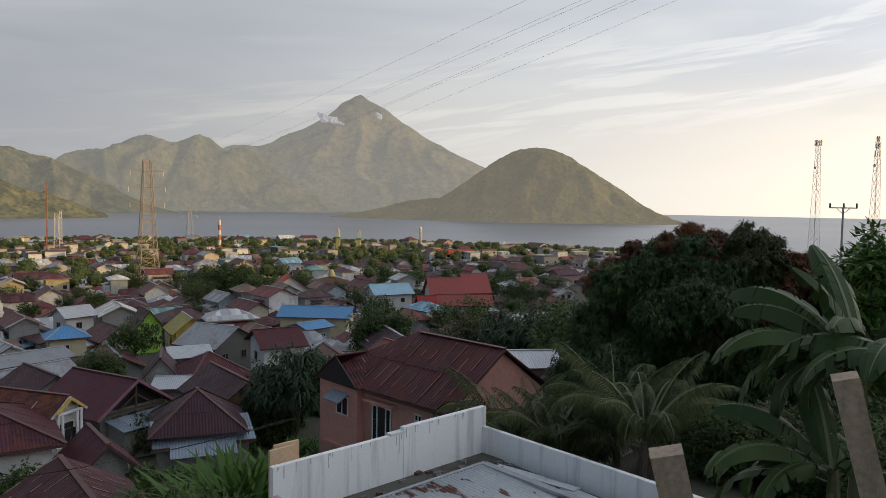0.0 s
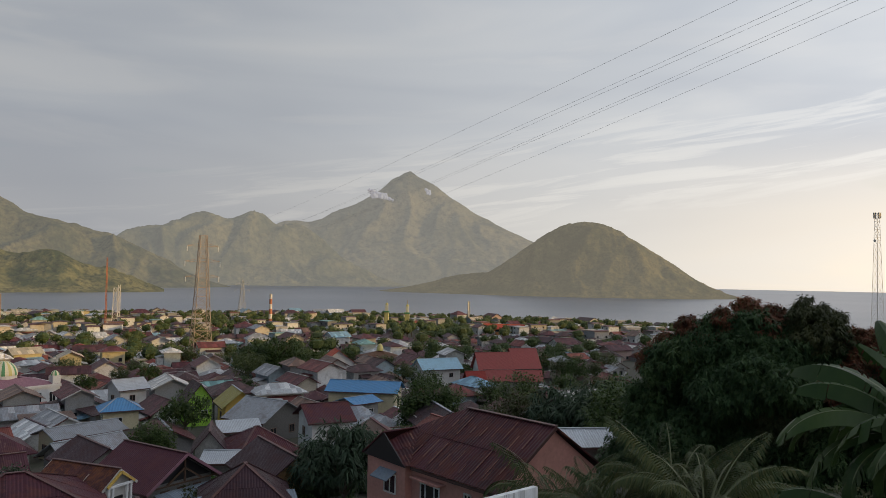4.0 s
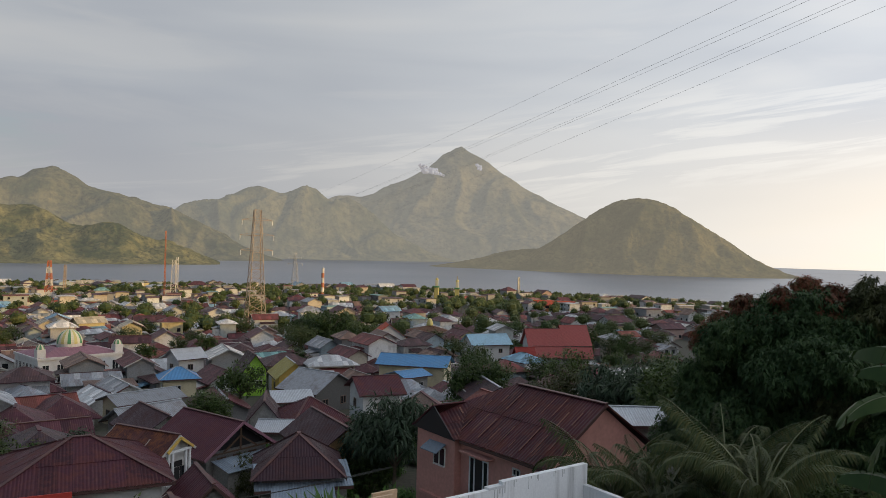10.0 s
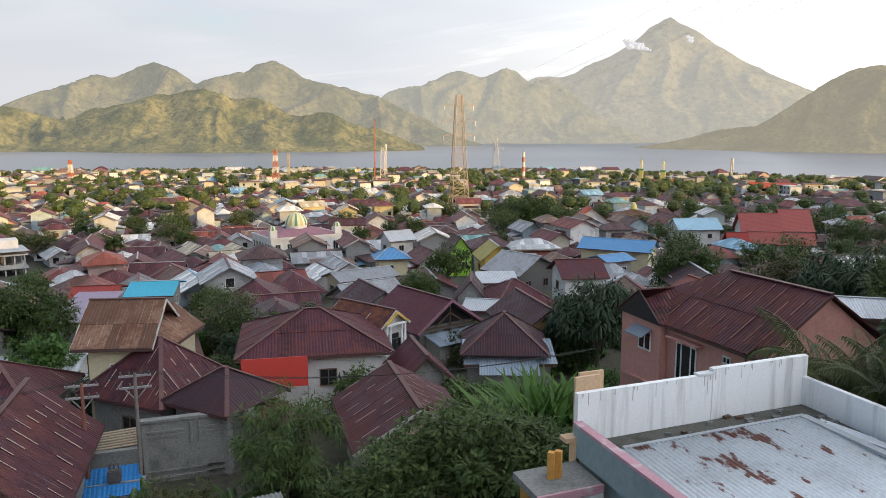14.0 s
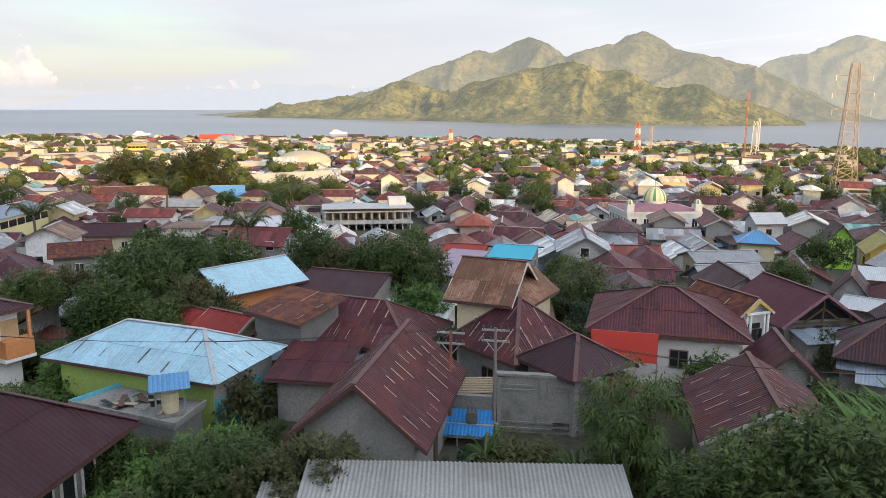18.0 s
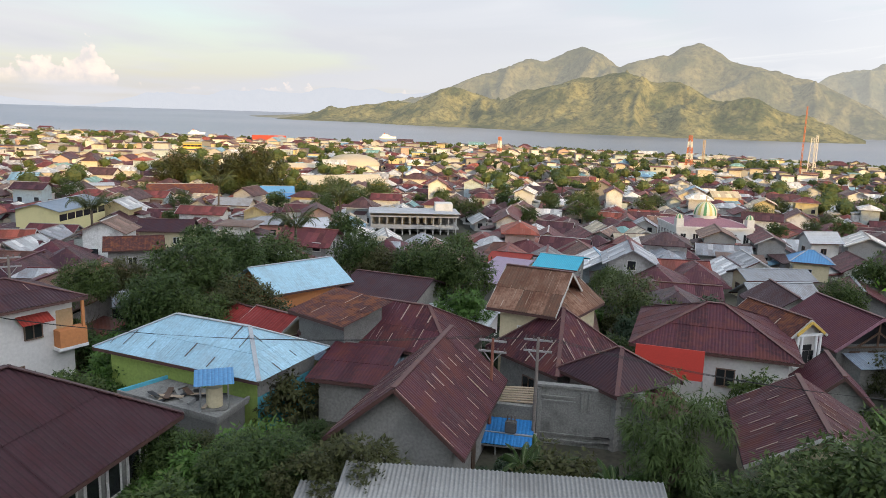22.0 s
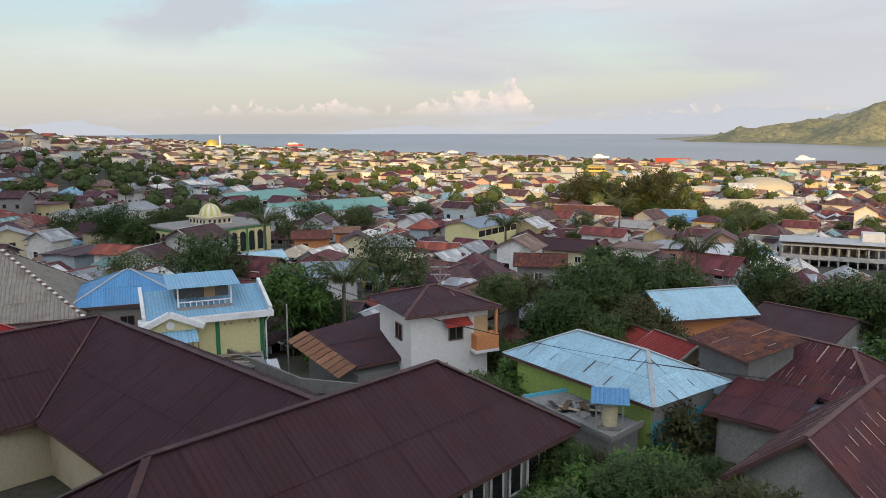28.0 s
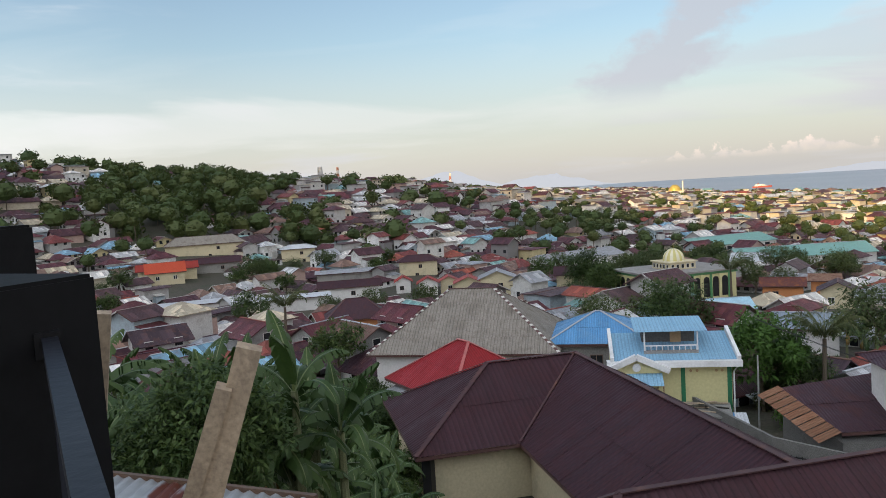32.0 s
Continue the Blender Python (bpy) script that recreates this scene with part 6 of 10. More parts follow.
for q in (-0.5, -0.15, 0.2, 0.5):
    cable((-29.8 + q * 0.7, 26.2 + q * 0.6, 38.1 + 0.1 * q), (-27.9 + q * 0.7, 27.7 + q * 0.6, 38.4), 0.15)
    cable((-29.8 + q * 0.7, 26.2 + q * 0.6, 38.1), (-61.8 + q, -5.0, 38.5 + 0.3 * q), 1.6)
    cable((-27.9 + q * 0.7, 27.7 + q * 0.6, 38.4), (-8.0 + q, 41.0, 38.2 + 0.2 * q), 0.9)


# ---- pink house ----
M_LAPRUST = plain("rust_brown_lap", (0.20, 0.085, 0.06), 0.7, 0.3, 2.0)


def pink_house():
    ob = place("house", "salmon pink two-storey house with a rusted maroon hipped roof", "house", 1.5, 44.0, 0, 0, clear=8.5)
    ob.matrix_world = Matrix.Identity(4)
    o = Vector((-4.7, 42.6, 0))
    U, N = Vector((0.70, -0.714, 0)), Vector((0.714, 0.70, 0))
    at_ = lambda a, b, z: o + U * a + N * b + Vector((0, 0, z))
    e, top = 39.55, 42.3
    mat = ROOFS["RUSTMAROON_S"]
    # main slope, meeting the wing in a valley
    roof_slope([at_(0.4, 0, e), at_(7.25, 0, e), at_(7.25, 4.2, top), at_(0.5, 4.2, top), at_(-1.7, 2.5, 41.15)], mat, ob, 0.85, 2.6, laps=1.2, lap_mat=M_LAPRUST)
    roof_slope([at_(7.25, 8.4, e), at_(0.5, 8.4, e), at_(0.5, 4.2, top), at_(7.25, 4.2, top)], mat, ob, single=True)
    roof_slope([at_(-3.8, 8.4, e), at_(-3.8, 4.2, e), at_(0.5, 4.2, top)], mat, ob, single=True)
    # wing: its gable end closed with dark boards
    roof_slope([at_(0.3, -0.25, e - 0.05), at_(0.4, 0.0, e), at_(-1.78, 2.5, 41.12), at_(-1.78, -0.25, 41.12)], mat, ob, 0.8, 2.0, laps=0.6, lap_mat=M_LAPRUST)
    roof_slope([at_(-3.85, 4.2, e + 0.05), at_(-3.85, -0.25, e + 0.05), at_(-1.78, -0.25, 41.12), at_(-1.78, 4.2, 41.12)], mat, ob, single=True)
    mesh_part("gable", [at_(-3.75, -0.2, e), at_(0.22, -0.2, e - 0.1), at_(-1.78, -0.2, 41.05), at_(-3.75, -0.14, e), at_(0.22, -0.14, e - 0.1), at_(-1.78, -0.14, 41.05)], [(0, 1, 2), (5, 4, 3), (0, 3, 4, 1), (1, 4, 5, 2), (2, 5, 3, 0)], M_WINDARK, ob, "dark boarded gable end")
    beam("ridge_cap", at_(0.5, 4.2, top + 0.06), at_(7.25, 4.2, top + 0.06), 0.3, 0.05, M_CAP, ob)
    beam("fascia", at_(0.4, 0.02, e - 0.1), at_(7.25, 0.02, e - 0.1), 0.05, 0.16, M_GUTTERBROWN, ob)
    beam("barge_board", at_(7.27, 0, e - 0.04), at_(7.27, 4.2, top - 0.04), 0.05, 0.16, M_GUTTERBROWN, ob)
    for a0, a1, b0, b1, zz in ((0.0, 6.9, 0.45, 8.0, e), (-3.6, 0.0, 0.0, 8.0, e - 0.06)):
        c = [at_(a0, b0, 0), at_(a1, b0, 0), at_(a1, b1, 0), at_(a0, b1, 0)]
        vs = [Vector((k.x, k.y, 30.5)) for k in c] + [Vector((k.x, k.y, zz)) for k in c]
        mesh_part("wall", vs, [(3, 2, 1, 0), (4, 5, 6, 7), (0, 1, 5, 4), (1, 2, 6, 5), (2, 3, 7, 6), (3, 0, 4, 7)], WALLS["PINK"], ob)
    mesh_part("gable", [at_(6.9, 0.45, e), at_(6.9, 8.0, e), at_(6.9, 4.2, top - 0.1), at_(6.8, 0.45, e), at_(6.8, 8.0, e), at_(6.8, 4.2, top - 0.1)], [(0, 1, 2), (5, 4, 3), (0, 3, 4, 1), (1, 4, 5, 2), (2, 5, 3, 0)], WALLS["PINK"], ob)

    def win(a, b, z, w, h, awning):
        f = beam("window", at_(a - w / 2, b, z), at_(a + w / 2, b, z), 0.16, 0.08, M_FRAME, ob)
        beam("frame", at_(a - w / 2, b, z + h), at_(a + w / 2, b, z + h), 0.16, 0.08, M_FRAME, f)
        for q in (-w / 2, 0, w / 2):
            beam("frame", at_(a + q, b, z), at_(a + q, b, z + h), 0.14, 0.08, M_FRAME, f)
        beam("pane", at_(a - w / 2, b, z + h / 2), at_(a + w / 2, b, z + h / 2), 0.06, h, M_PANE, f)
        if awning:
            beam("awning", at_(a - w * 0.6, b - 0.45, z + h + 0.1), at_(a + w * 0.6, b - 0.45, z + h + 0.1), 0.9, 0.05, ROOFS["BLUEGREY"], ob)

    win(-1.4, 0.0, 37.75, 1.05, 1.05, False)
    awning = [at_(-2.3, -0.04, 39.05), at_(-0.75, -0.04, 39.05), at_(-0.75, -0.75, 38.65), at_(-2.3, -0.75, 38.65)]
    mesh_part("awning", awning + [q - Vector((0, 0, 0.05)) for q in awning], [(0, 1, 2, 3), (7, 6, 5, 4), (0, 4, 5, 1), (1, 5, 6, 2), (2, 6, 7, 3), (3, 7, 4, 0)], ROOFS["BLUEGREY"], ob)
    # tall white-framed doors standing open under a pink ledge
    for q in (1.05, 2.2):
        for dq in (-0.2, 0.2):
            beam("door_frame", at_(q + dq, 0.42, 36.4), at_(q + dq, 0.42, 38.68), 0.1, 0.08, M_WHITE, ob)
        beam("door_frame", at_(q - 0.24, 0.42, 38.7), at_(q + 0.24, 0.42, 38.7), 0.1, 0.08, M_WHITE, ob)
        beam("door_pane", at_(q, 0.44, 36.4), at_(q, 0.44, 38.66), 0.34, 0.03, M_PANE, ob, "", N)
    block_c = [at_(1.28, 0.44, 0), at_(1.97, 0.44, 0)]
    # dark panel stands in for the shade between the open doors
    beam("doorway", block_c[0] + Vector((0, 0, 37.5)), block_c[1] + Vector((0, 0, 37.5)), 0.04, 2.3, M_WINDARK, ob)
    win(4.6, 0.45, 38.55, 0.5, 0.35, False)
    beam("door_ledge", at_(0.5, 0.2, 38.98), at_(2.9, 0.2, 38.98), 0.6, 0.1, WALLS["PINK"], ob)
    beam("stair_rail", at_(-3, -1.2, 35.6), at_(0.2, -1.2, 34.4), 0.06, 0.06, M_WINDARK, ob)
    beam("stair_rail", at_(-3, -1.2, 34.8), at_(0.4, -1.2, 33.6), 0.06, 0.06, M_WINDARK, ob)
    beam("balcony_rail", at_(5.4, -0.9, 36.9), at_(10, -0.9, 37.0), 0.08, 0.08, M_CAP, ob)
    beam("ledge", at_(-3.1, -0.05, 35.9), at_(0.7, -0.05, 35.9), 0.3, 0.12, WALLS["PINK"], ob)


ROOFS["RUSTMAROON_S"] = sheet("rust_streaked_maroon_sheet", (0.060, 0.018, 0.024), (0.12, 0.038, 0.026), 0.9, 0.45, 0.2, 0.35, 0.7, (0.19, 0.085, 0.06))
pink_house()


# ---- two-storey pale yellow house with blue roofs ----
def yellow_house():
    ob = place("house", "two-storey pale yellow house with light blue roofs and white parapets", "house", -59.9, -11.4, 0, 107, clear=7)
    # local: -y faces the terrace
    W, D, e = 8.4, 7.0, 36.0
    yellow, white = WALLS["PALEYELLOW"], M_WHITE
    blue = ROOFS["SKYCLEAN"]
    block("wall", -W / 2, W / 2, -D / 2, D / 2, 28.5, e, yellow, ob)
    beam("eaves_band", (-W / 2 - 0.5, -D / 2 - 0.3, e + 0.1), (W / 2 + 0.6, -D / 2 - 0.3, e + 0.1), 0.9, 0.45, white, ob)
    roof_slope([(-W / 2, -D / 2 - 0.4, e + 0.3), (W / 2 + 0.3, -D / 2 - 0.4, e + 0.3), (W / 2 + 0.3, 0.6, e + 1.5), (-W / 2, 0.6, e + 1.5)], blue, ob, 1.0, 4.6)
    roof_slope([(W / 2 + 0.3, D / 2 + 0.4, e + 0.3), (-W / 2, D / 2 + 0.4, e + 0.3), (-W / 2, 0.6, e + 1.5), (W / 2 + 0.3, 0.6, e + 1.5)], blue, ob, single=True)
    for sx in (-W / 2 - 0.1, W / 2 + 0.4):
        beam("gable_parapet", (sx, -D / 2 - 0.6, e + 0.45), (sx, 0.6, e + 1.75), 0.25, 0.4, white, ob)
        mesh_part("gable", [(sx, -D / 2, e), (sx, D / 2, e), (sx, 0.6, e + 1.5)], [(0, 1, 2)], WALLS["DARKWALL"], ob)
    # roof balcony with its own small blue roof
    block("balcony_wall", -1.9, 2.0, -2.9, -2.72, e + 0.3, e + 0.85, WALLS["GREYWALL"], ob)
    beam("balustrade", (-1.9, -2.8, e + 1.2), (2.0, -2.8, e + 1.2), 0.1, 0.08, white, ob)
    for i in range(10):
        beam("baluster", (-1.8 + 0.41 * i, -2.8, e + 0.85), (-1.8 + 0.41 * i, -2.8, e + 1.18), 0.06, 0.06, white, ob)
    # solid dark block stands in for the shaded opening behind the balustrade
    block("balcony_room", -1.9, 2.0, -1.0, 0.6, e + 0.2, e + 2.35, WALLS["DARKWALL"], ob)
    block("balcony_door", 0.2, 1.0, -1.06, -0.98, e + 0.3, e + 2.1, WALLS["TANWALL"], ob)
    roof_slope([(-2.6, -3.3, e + 2.3), (2.6, -3.3, e + 2.3), (2.6, 0.6, e + 2.75), (-2.6, 0.6, e + 2.75)], blue, ob, 1.0, 4.4)
    for sx in (-1.85, 1.95):
        tube("post", [(sx, -2.8, e + 0.8), (sx, -2.8, e + 2.35)], 0.06, white, ob)
    # entrance gable with a round vent
    beam("porch_gable", (-4.9, -4.4, e - 0.3), (-2.6, -4.4, e + 0.75), 0.5, 0.4, white, ob)
    beam("porch_gable", (-0.3, -4.4, e - 0.3), (-2.6, -4.4, e + 0.75), 0.5, 0.4, white, ob)
    mesh_part("porch_front", [(-4.6, -4.3, e - 0.5), (-0.6, -4.3, e - 0.5), (-2.6, -4.3, e + 0.6)], [(0, 1, 2)], yellow, ob)
    tube("round_vent", [(-2.6, -4.42, e - 0.05), (-2.6, -4.28, e - 0.05)], 0.3, white, ob, seg=16)
    roof_slope([(-4.4, -5.4, e - 1.2), (-0.8, -5.4, e - 1.2), (-0.8, -4.2, e - 0.55), (-4.4, -4.2, e - 0.55)], blue, ob, 0.9, 2.0)
    for sx in (-4.2, -1.0):
        block("porch_pier", sx - 0.15, sx + 0.15, -5.1, -4.8, 28.5, e - 1.2, yellow, ob)
    green = plain("green_pilaster_paint", (0.02, 0.16, 0.07), 0.7)
    for sx in (0.75, 4.0):
        block("pilaster", sx - 0.15, sx + 0.15, -D / 2 - 0.06, -D / 2 + 0.1, 28.5, e - 0.1, green, ob, "green pilaster")
    for sx in (1.3, 1.75, 3.1, 3.5):
        tube("vent_hole", [(sx, -D / 2 - 0.05, e - 0.55), (sx, -D / 2 + 0.1, e - 0.55)], 0.1, WALLS["TANWALL"], ob, seg=10)
    tube("vent_hole", [(-0.9, -D / 2 - 0.05, e - 0.9), (-0.9, -D / 2 + 0.1, e - 0.9)], 0.16, M_WINDARK, ob, seg=12)
    window(ob, -0.85, -D / 2, e - 2.9, 0.5, 1.5, "y", WALLS["TANWALL"], mullion=False)
    tube("downpipe", [(W / 2 + 0.45, -D / 2 - 0.5, e), (W / 2 + 0.1, -D / 2 - 0.12, e - 0.6), (W / 2 + 0.1, -D / 2 - 0.12, 29)], 0.06, white, ob)



def scrap_roof():
    """A flat roof littered with old planks, and a small blue and white canopy."""
    ob = place("flat_shed", "low flat-roofed shed littered with old planks and sheets", "shed", -55.2, -8.6, 0, 100)
    block("wall", -3.0, 2.2, -1.5, 1.5, 29.5, 33.0, M_BLOCK, ob)
    block("roof_slab", -3.2, 2.4, -1.7, 1.7, 33.0, 33.15, M_CONCRETE, ob)
    for i in range(9):
        x0 = PIECES.uniform(-3, 0.4)
        y0 = PIECES.uniform(-1.4, 1.4)
        beam("plank", (x0, y0, 33.2 + 0.03 * i), (x0 + PIECES.uniform(1, 2.2), y0 + PIECES.uniform(-0.7, 0.7), 33.22 + 0.03 * i), 0.18, 0.04, M_TIMBER if i % 3 else M_WINDARK, ob)
    c = place("canopy", "small blue and white sheet canopy", "canopy", -54.2, -5.9, 0, 105)
    roof_slope([(-0.9, -1.0, 32.5), (0.1, -1.0, 32.5), (0.1, 0.9, 33.1), (-0.9, 0.9, 33.1)], ROOFS["BLUE"], c, 0.9, 2.0)
    roof_slope([(0.1, -1.0, 32.5), (0.9, -1.0, 32.5), (0.9, 0.9, 33.1), (0.1, 0.9, 33.1)], ROOFS["WHITEZINC"], c, 0.9, 2.0)
    for sx in (-0.8, 0.8):
        for sy, z in ((-0.9, 32.5), (0.8, 33.05)):
            tube("post", [(sx, sy, 29.5), (sx, sy, z)], 0.05, M_STEEL, c)


ROOFS["SKYCLEAN"] = sheet("light_blue_sheet", (0.22, 0.40, 0.55), (0.3, 0.45, 0.55), 0.2, 0.35, 0.25, 0.05)
yellow_house()
scrap_roof()
tagged(tube("flag_pole", [(-54.8, -4.4, 30), (-54.8, -4.4, 37.3)], 0.07, M_STEEL, r_end=0.05), "tall grey steel pole", "pole")
power_pole(-56.5, 7.0, 31, 39.6, M_POLE, "street pole with a wide cross-arm", True, 80)

# ---- block wall, gate and yard below the white house ----
def yard():
    w = place("block_wall", "unplastered grey block wall round a yard", "wall", 0, 0, 0)
    pts = [(-57.0, -9.0), (-49.5, -3.2), (-47.5, 1.5), (-46.0, 9.0)]
    for (x0, y0), (x1, y1) in zip(pts, pts[1:]):
        beam("wall", (x0, y0, 32.0), (x1, y1, 32.0), 0.2, 3.0, M_BLOCK, w)
    g = place("gate", "black steel bar gate on the drive", "gate", 0, 0, 0)
    a, b = Vector((-45.5, -3.2, 0)), Vector((-44.0, 3.5, 0))
    for zz in (32.7, 33.9):
        beam("rail", (a.x, a.y, zz), (b.x, b.y, zz), 0.06, 0.07, M_WINDARK, g)
    for i in range(25):
        p = a.lerp(b, i / 24)
        tube("bar", [(p.x, p.y, 31.6), (p.x, p.y, 34.0)], 0.025, M_WINDARK, g, seg=5)
    # flat-roofed annex of the green house with a tank under a small blue roof
    s = place("flat_roof_annex", "low annex with a mossy flat concrete roof", "annex", 0, 0, 0)
    KEEP_OUT.append((-37.5, 11.5, 3.5))
    c = [polar(76.6, 43.2), polar(73.2, 44.8), polar(67.4, 40.6), polar(69.7, 38.0)]
    for name, z0, z1, mt in (("wall", 29.5, 34.0, M_BLOCK), ("roof_slab", 34.0, 34.2, M_CONCRETE)):
        g_ = sum(c, Vector()) / 4
        k_ = 0.93 if name == "wall" else 1.0
        v = [g_ + (p - g_) * k_ for p in c]
        mesh_part(name, [(p.x, p.y, z0) for p in v] + [(p.x, p.y, z1) for p in v], [(0, 1, 2, 3), (7, 6, 5, 4), (0, 4, 5, 1), (1, 5, 6, 2), (2, 6, 7, 3), (3, 7, 4, 0)], mt, s)
    for p, q, mt in ((c[0], c[3], M_CONCRETE), (c[3], c[2], M_CONCRETE), (c[0], c[1], WALLS["TURQ"])):
        beam("kerb", (p.x, p.y, 34.3), (q.x, q.y, 34.3), 0.12, 0.2, mt, s)
    for i in range(14):
        q = c[0].lerp(c[3], PIECES.uniform(0.12, 0.88)).lerp(c[1].lerp(c[2], PIECES.uniform(0.12, 0.88)), PIECES.uniform(0.15, 0.85))
        a = PIECES.uniform(0, 3.1)
        r_ = PIECES.uniform(0.3, 0.9)
        beam("scrap_board", (q.x - r_ * math.cos(a), q.y - r_ * math.sin(a), 34.23 + 0.015 * i), (q.x + r_ * math.cos(a), q.y + r_ * math.sin(a), 34.24 + 0.015 * i), PIECES.uniform(0.1, 0.35), 0.025, (M_WINDARK, M_TIMBER, M_CONCRETE, M_DARKWOOD)[i % 4], s)
    p = polar(69.9, 39.8)
    t = place("water_tank_stand", "pale water tank on a stand under a blue sheet roof", "water tank", p.x, p.y, 34.2, 70)
    tube("tank", [(0, 0, 0.12), (0, 0, 1.15)], 0.42, WALLS["CREAM"], t, seg=16)
    for sx in (-0.7, 0.7):
        for sy in (-0.6, 0.6):
            tube("leg", [(sx, sy, 0), (sx, sy, 1.55)], 0.04, M_STEEL, t, seg=6)
    beam("platform", (-0.7, 0, 0.06), (0.7, 0, 0.06), 1.2, 0.1, M_CONCRETE, t)
    roof_slope([(-1.0, -0.9, 1.5), (1.0, -0.9, 1.5), (1.0, 0.9, 1.8), (-1.0, 0.9, 1.8)], ROOFS["BLUE"], t, 1.2, 2.2)
    r = place("rusty_roof", "low rusty sheet roof beside the flat annex", "roof", 0, 0, 0)
    a, b = polar(79.6, 38.8, 33.4), polar(75.0, 37.2, 33.4)
    roof_slope([a, b, polar(74.6, 41.8, 34.0), polar(78.6, 43.0, 34.0)], ROOFS["RUSTMAROON"], r, 0.9, 2.4)
    beam("wall", polar(78.8, 39.4, 31.4), polar(75.4, 38.0, 31.4), 0.3, 3.6, M_BLOCK, r)
    # blue-painted lower part of the green house's end wall
    e = place("end_wall", "turquoise lower wall with grey plaster above", "wall", -43.8, 16.0, 0, 119)
    block("turquoise_panel", -2.75, 2.75, -5.46, -5.30, 29.5, 34.1, WALLS["TURQ"], e)
    block("plaster_band", -2.75, 2.75, -5.44, -5.30, 34.1, 35.2, WALLS["GREYWALL"], e)
    block("canopy", 0.2, 1.5, -5.9, -5.46, 33.2, 33.32, WALLS["TURQ"], e)
    red = place("red_screen", "bright red sheet screen under the eaves of the big roof", "screen", 0, 0, 0)
    a, b = Vector((-28.38, 36.46, 34.5)), Vector((-25.13, 38.76, 34.5))
    roof_slope([a, b, b + Vector((-0.06, 0.09, 1.85)), a + Vector((-0.06, 0.09, 1.85))], plain("red_tarpaulin", (0.50, 0.045, 0.03), 0.6, 0.1, 1.5, (0.3, 0.04, 0.03), 0.3), red, single=True)
    for p in (a, b):
        tube("post", [(p.x, p.y, 31), (p.x, p.y, p.z + 0.05)], 0.05, M_STEEL, red)
    # balcony and awning of the white house
    w2 = place("balcony", "orange-painted balcony with a post on the white house", "balcony", -53.9, 6.1, 0, 19)
    block("parapet", 2.75, 3.6, 1.7, 3.5, 34.4, 35.5, WALLS["ORANGEWALL"], w2)
    block("floor_slab", 2.75, 3.62, 1.6, 3.55, 34.2, 34.4, M_WHITE, w2)
    beam("post", (3.45, 3.35, 35.5), (3.45, 3.35, 37.4), 0.16, 0.16, WALLS["ORANGEWALL"], w2)
    block("doorway", 2.78, 2.86, 1.9, 3.0, 34.45, 36.7, WALLS["TANWALL"], w2)
    aw = place("awning", "small rust-red sheet awning over two windows", "awning", -53.9, 6.1, 0, 19)
    roof_slope([(3.7, -0.6, 36.3), (3.7, 1.4, 36.3), (2.8, 1.4, 36.75), (2.8, -0.6, 36.75)], ROOFS["RED"], aw, 1.0, 2.0)


yard()


KEEP_OUT.append((-120, 85, 10))


def porch_and_truss():
    """The yellow-trimmed porch gable and the open roof truss of two houses down the slope."""
    p = place("porch_front", "white porch with columns under a yellow gable trim", "porch", -26.9, 49.8, 0, 72)
    for sx in (-1.15, 1.15):
        beam("barge_board", (sx, -3.12, 36.15), (0, -3.12, 36.95), 0.1, 0.17, WALLS["YELLOW"], p)
        for k in (0.6, 0.95):
            tube("column", [(sx / 1.15 * k, -3.0, 30.9), (sx / 1.15 * k, -3.0, 36.1)], 0.09, M_WHITE, p)
    beam("tie_beam", (-1.05, -3.05, 36.1), (1.05, -3.05, 36.1), 0.12, 0.15, M_WHITE, p)
    # dark block in place of the shaded recess behind the columns
    block("doorway", -0.55, 0.55, -2.72, -2.62, 33.2, 35.3, M_WINDARK, p)
    block("balcony_rail", -1.2, 1.2, -3.1, -3.02, 33.9, 34.0, M_WHITE, p)
    for i in range(9):
        block("baluster", -1.16 + 0.28 * i, -1.11 + 0.28 * i, -3.09, -3.03, 33.1, 33.9, M_WHITE, p)
    t = place("roof_truss", "open timber roof truss over a dark loft", "truss", -26.8, 60.0, 0, 61)
    # flat dark triangle put where the loft lies open in shade
    mesh_part("loft_opening", [(-2.75, -3.36, 33.95), (2.75, -3.36, 33.95), (0, -3.36, 35.8), (-2.75, -3.31, 33.95), (2.75, -3.31, 33.95), (0, -3.31, 35.8)], [(0, 1, 2), (5, 4, 3), (0, 3, 4, 1), (1, 4, 5, 2), (2, 5, 3, 0)], M_WINDARK, t)
    for a, b in (((-3.3, 33.8), (3.3, 33.8)), ((0, 33.8), (0, 35.9)), ((-1.6, 33.85), (0, 34.9)), ((1.6, 33.85), (0, 34.9))):
        beam("truss_bar", (a[0], -3.7, a[1]), (b[0], -3.7, b[1]), 0.1, 0.12, M_DARKWOOD, t)
    for sx in (-3.6, 3.6):
        beam("barge_board", (sx, -4.03, 33.58), (0, -4.03, 35.98), 0.06, 0.22, ROOFS["MAUVE2"], t)
    for sx in (-1.5, 0.0, 1.5):
        block("window", sx - 0.4, sx + 0.4, -3.36, -3.26, 32.4, 33.4, M_DARKWOOD, t)


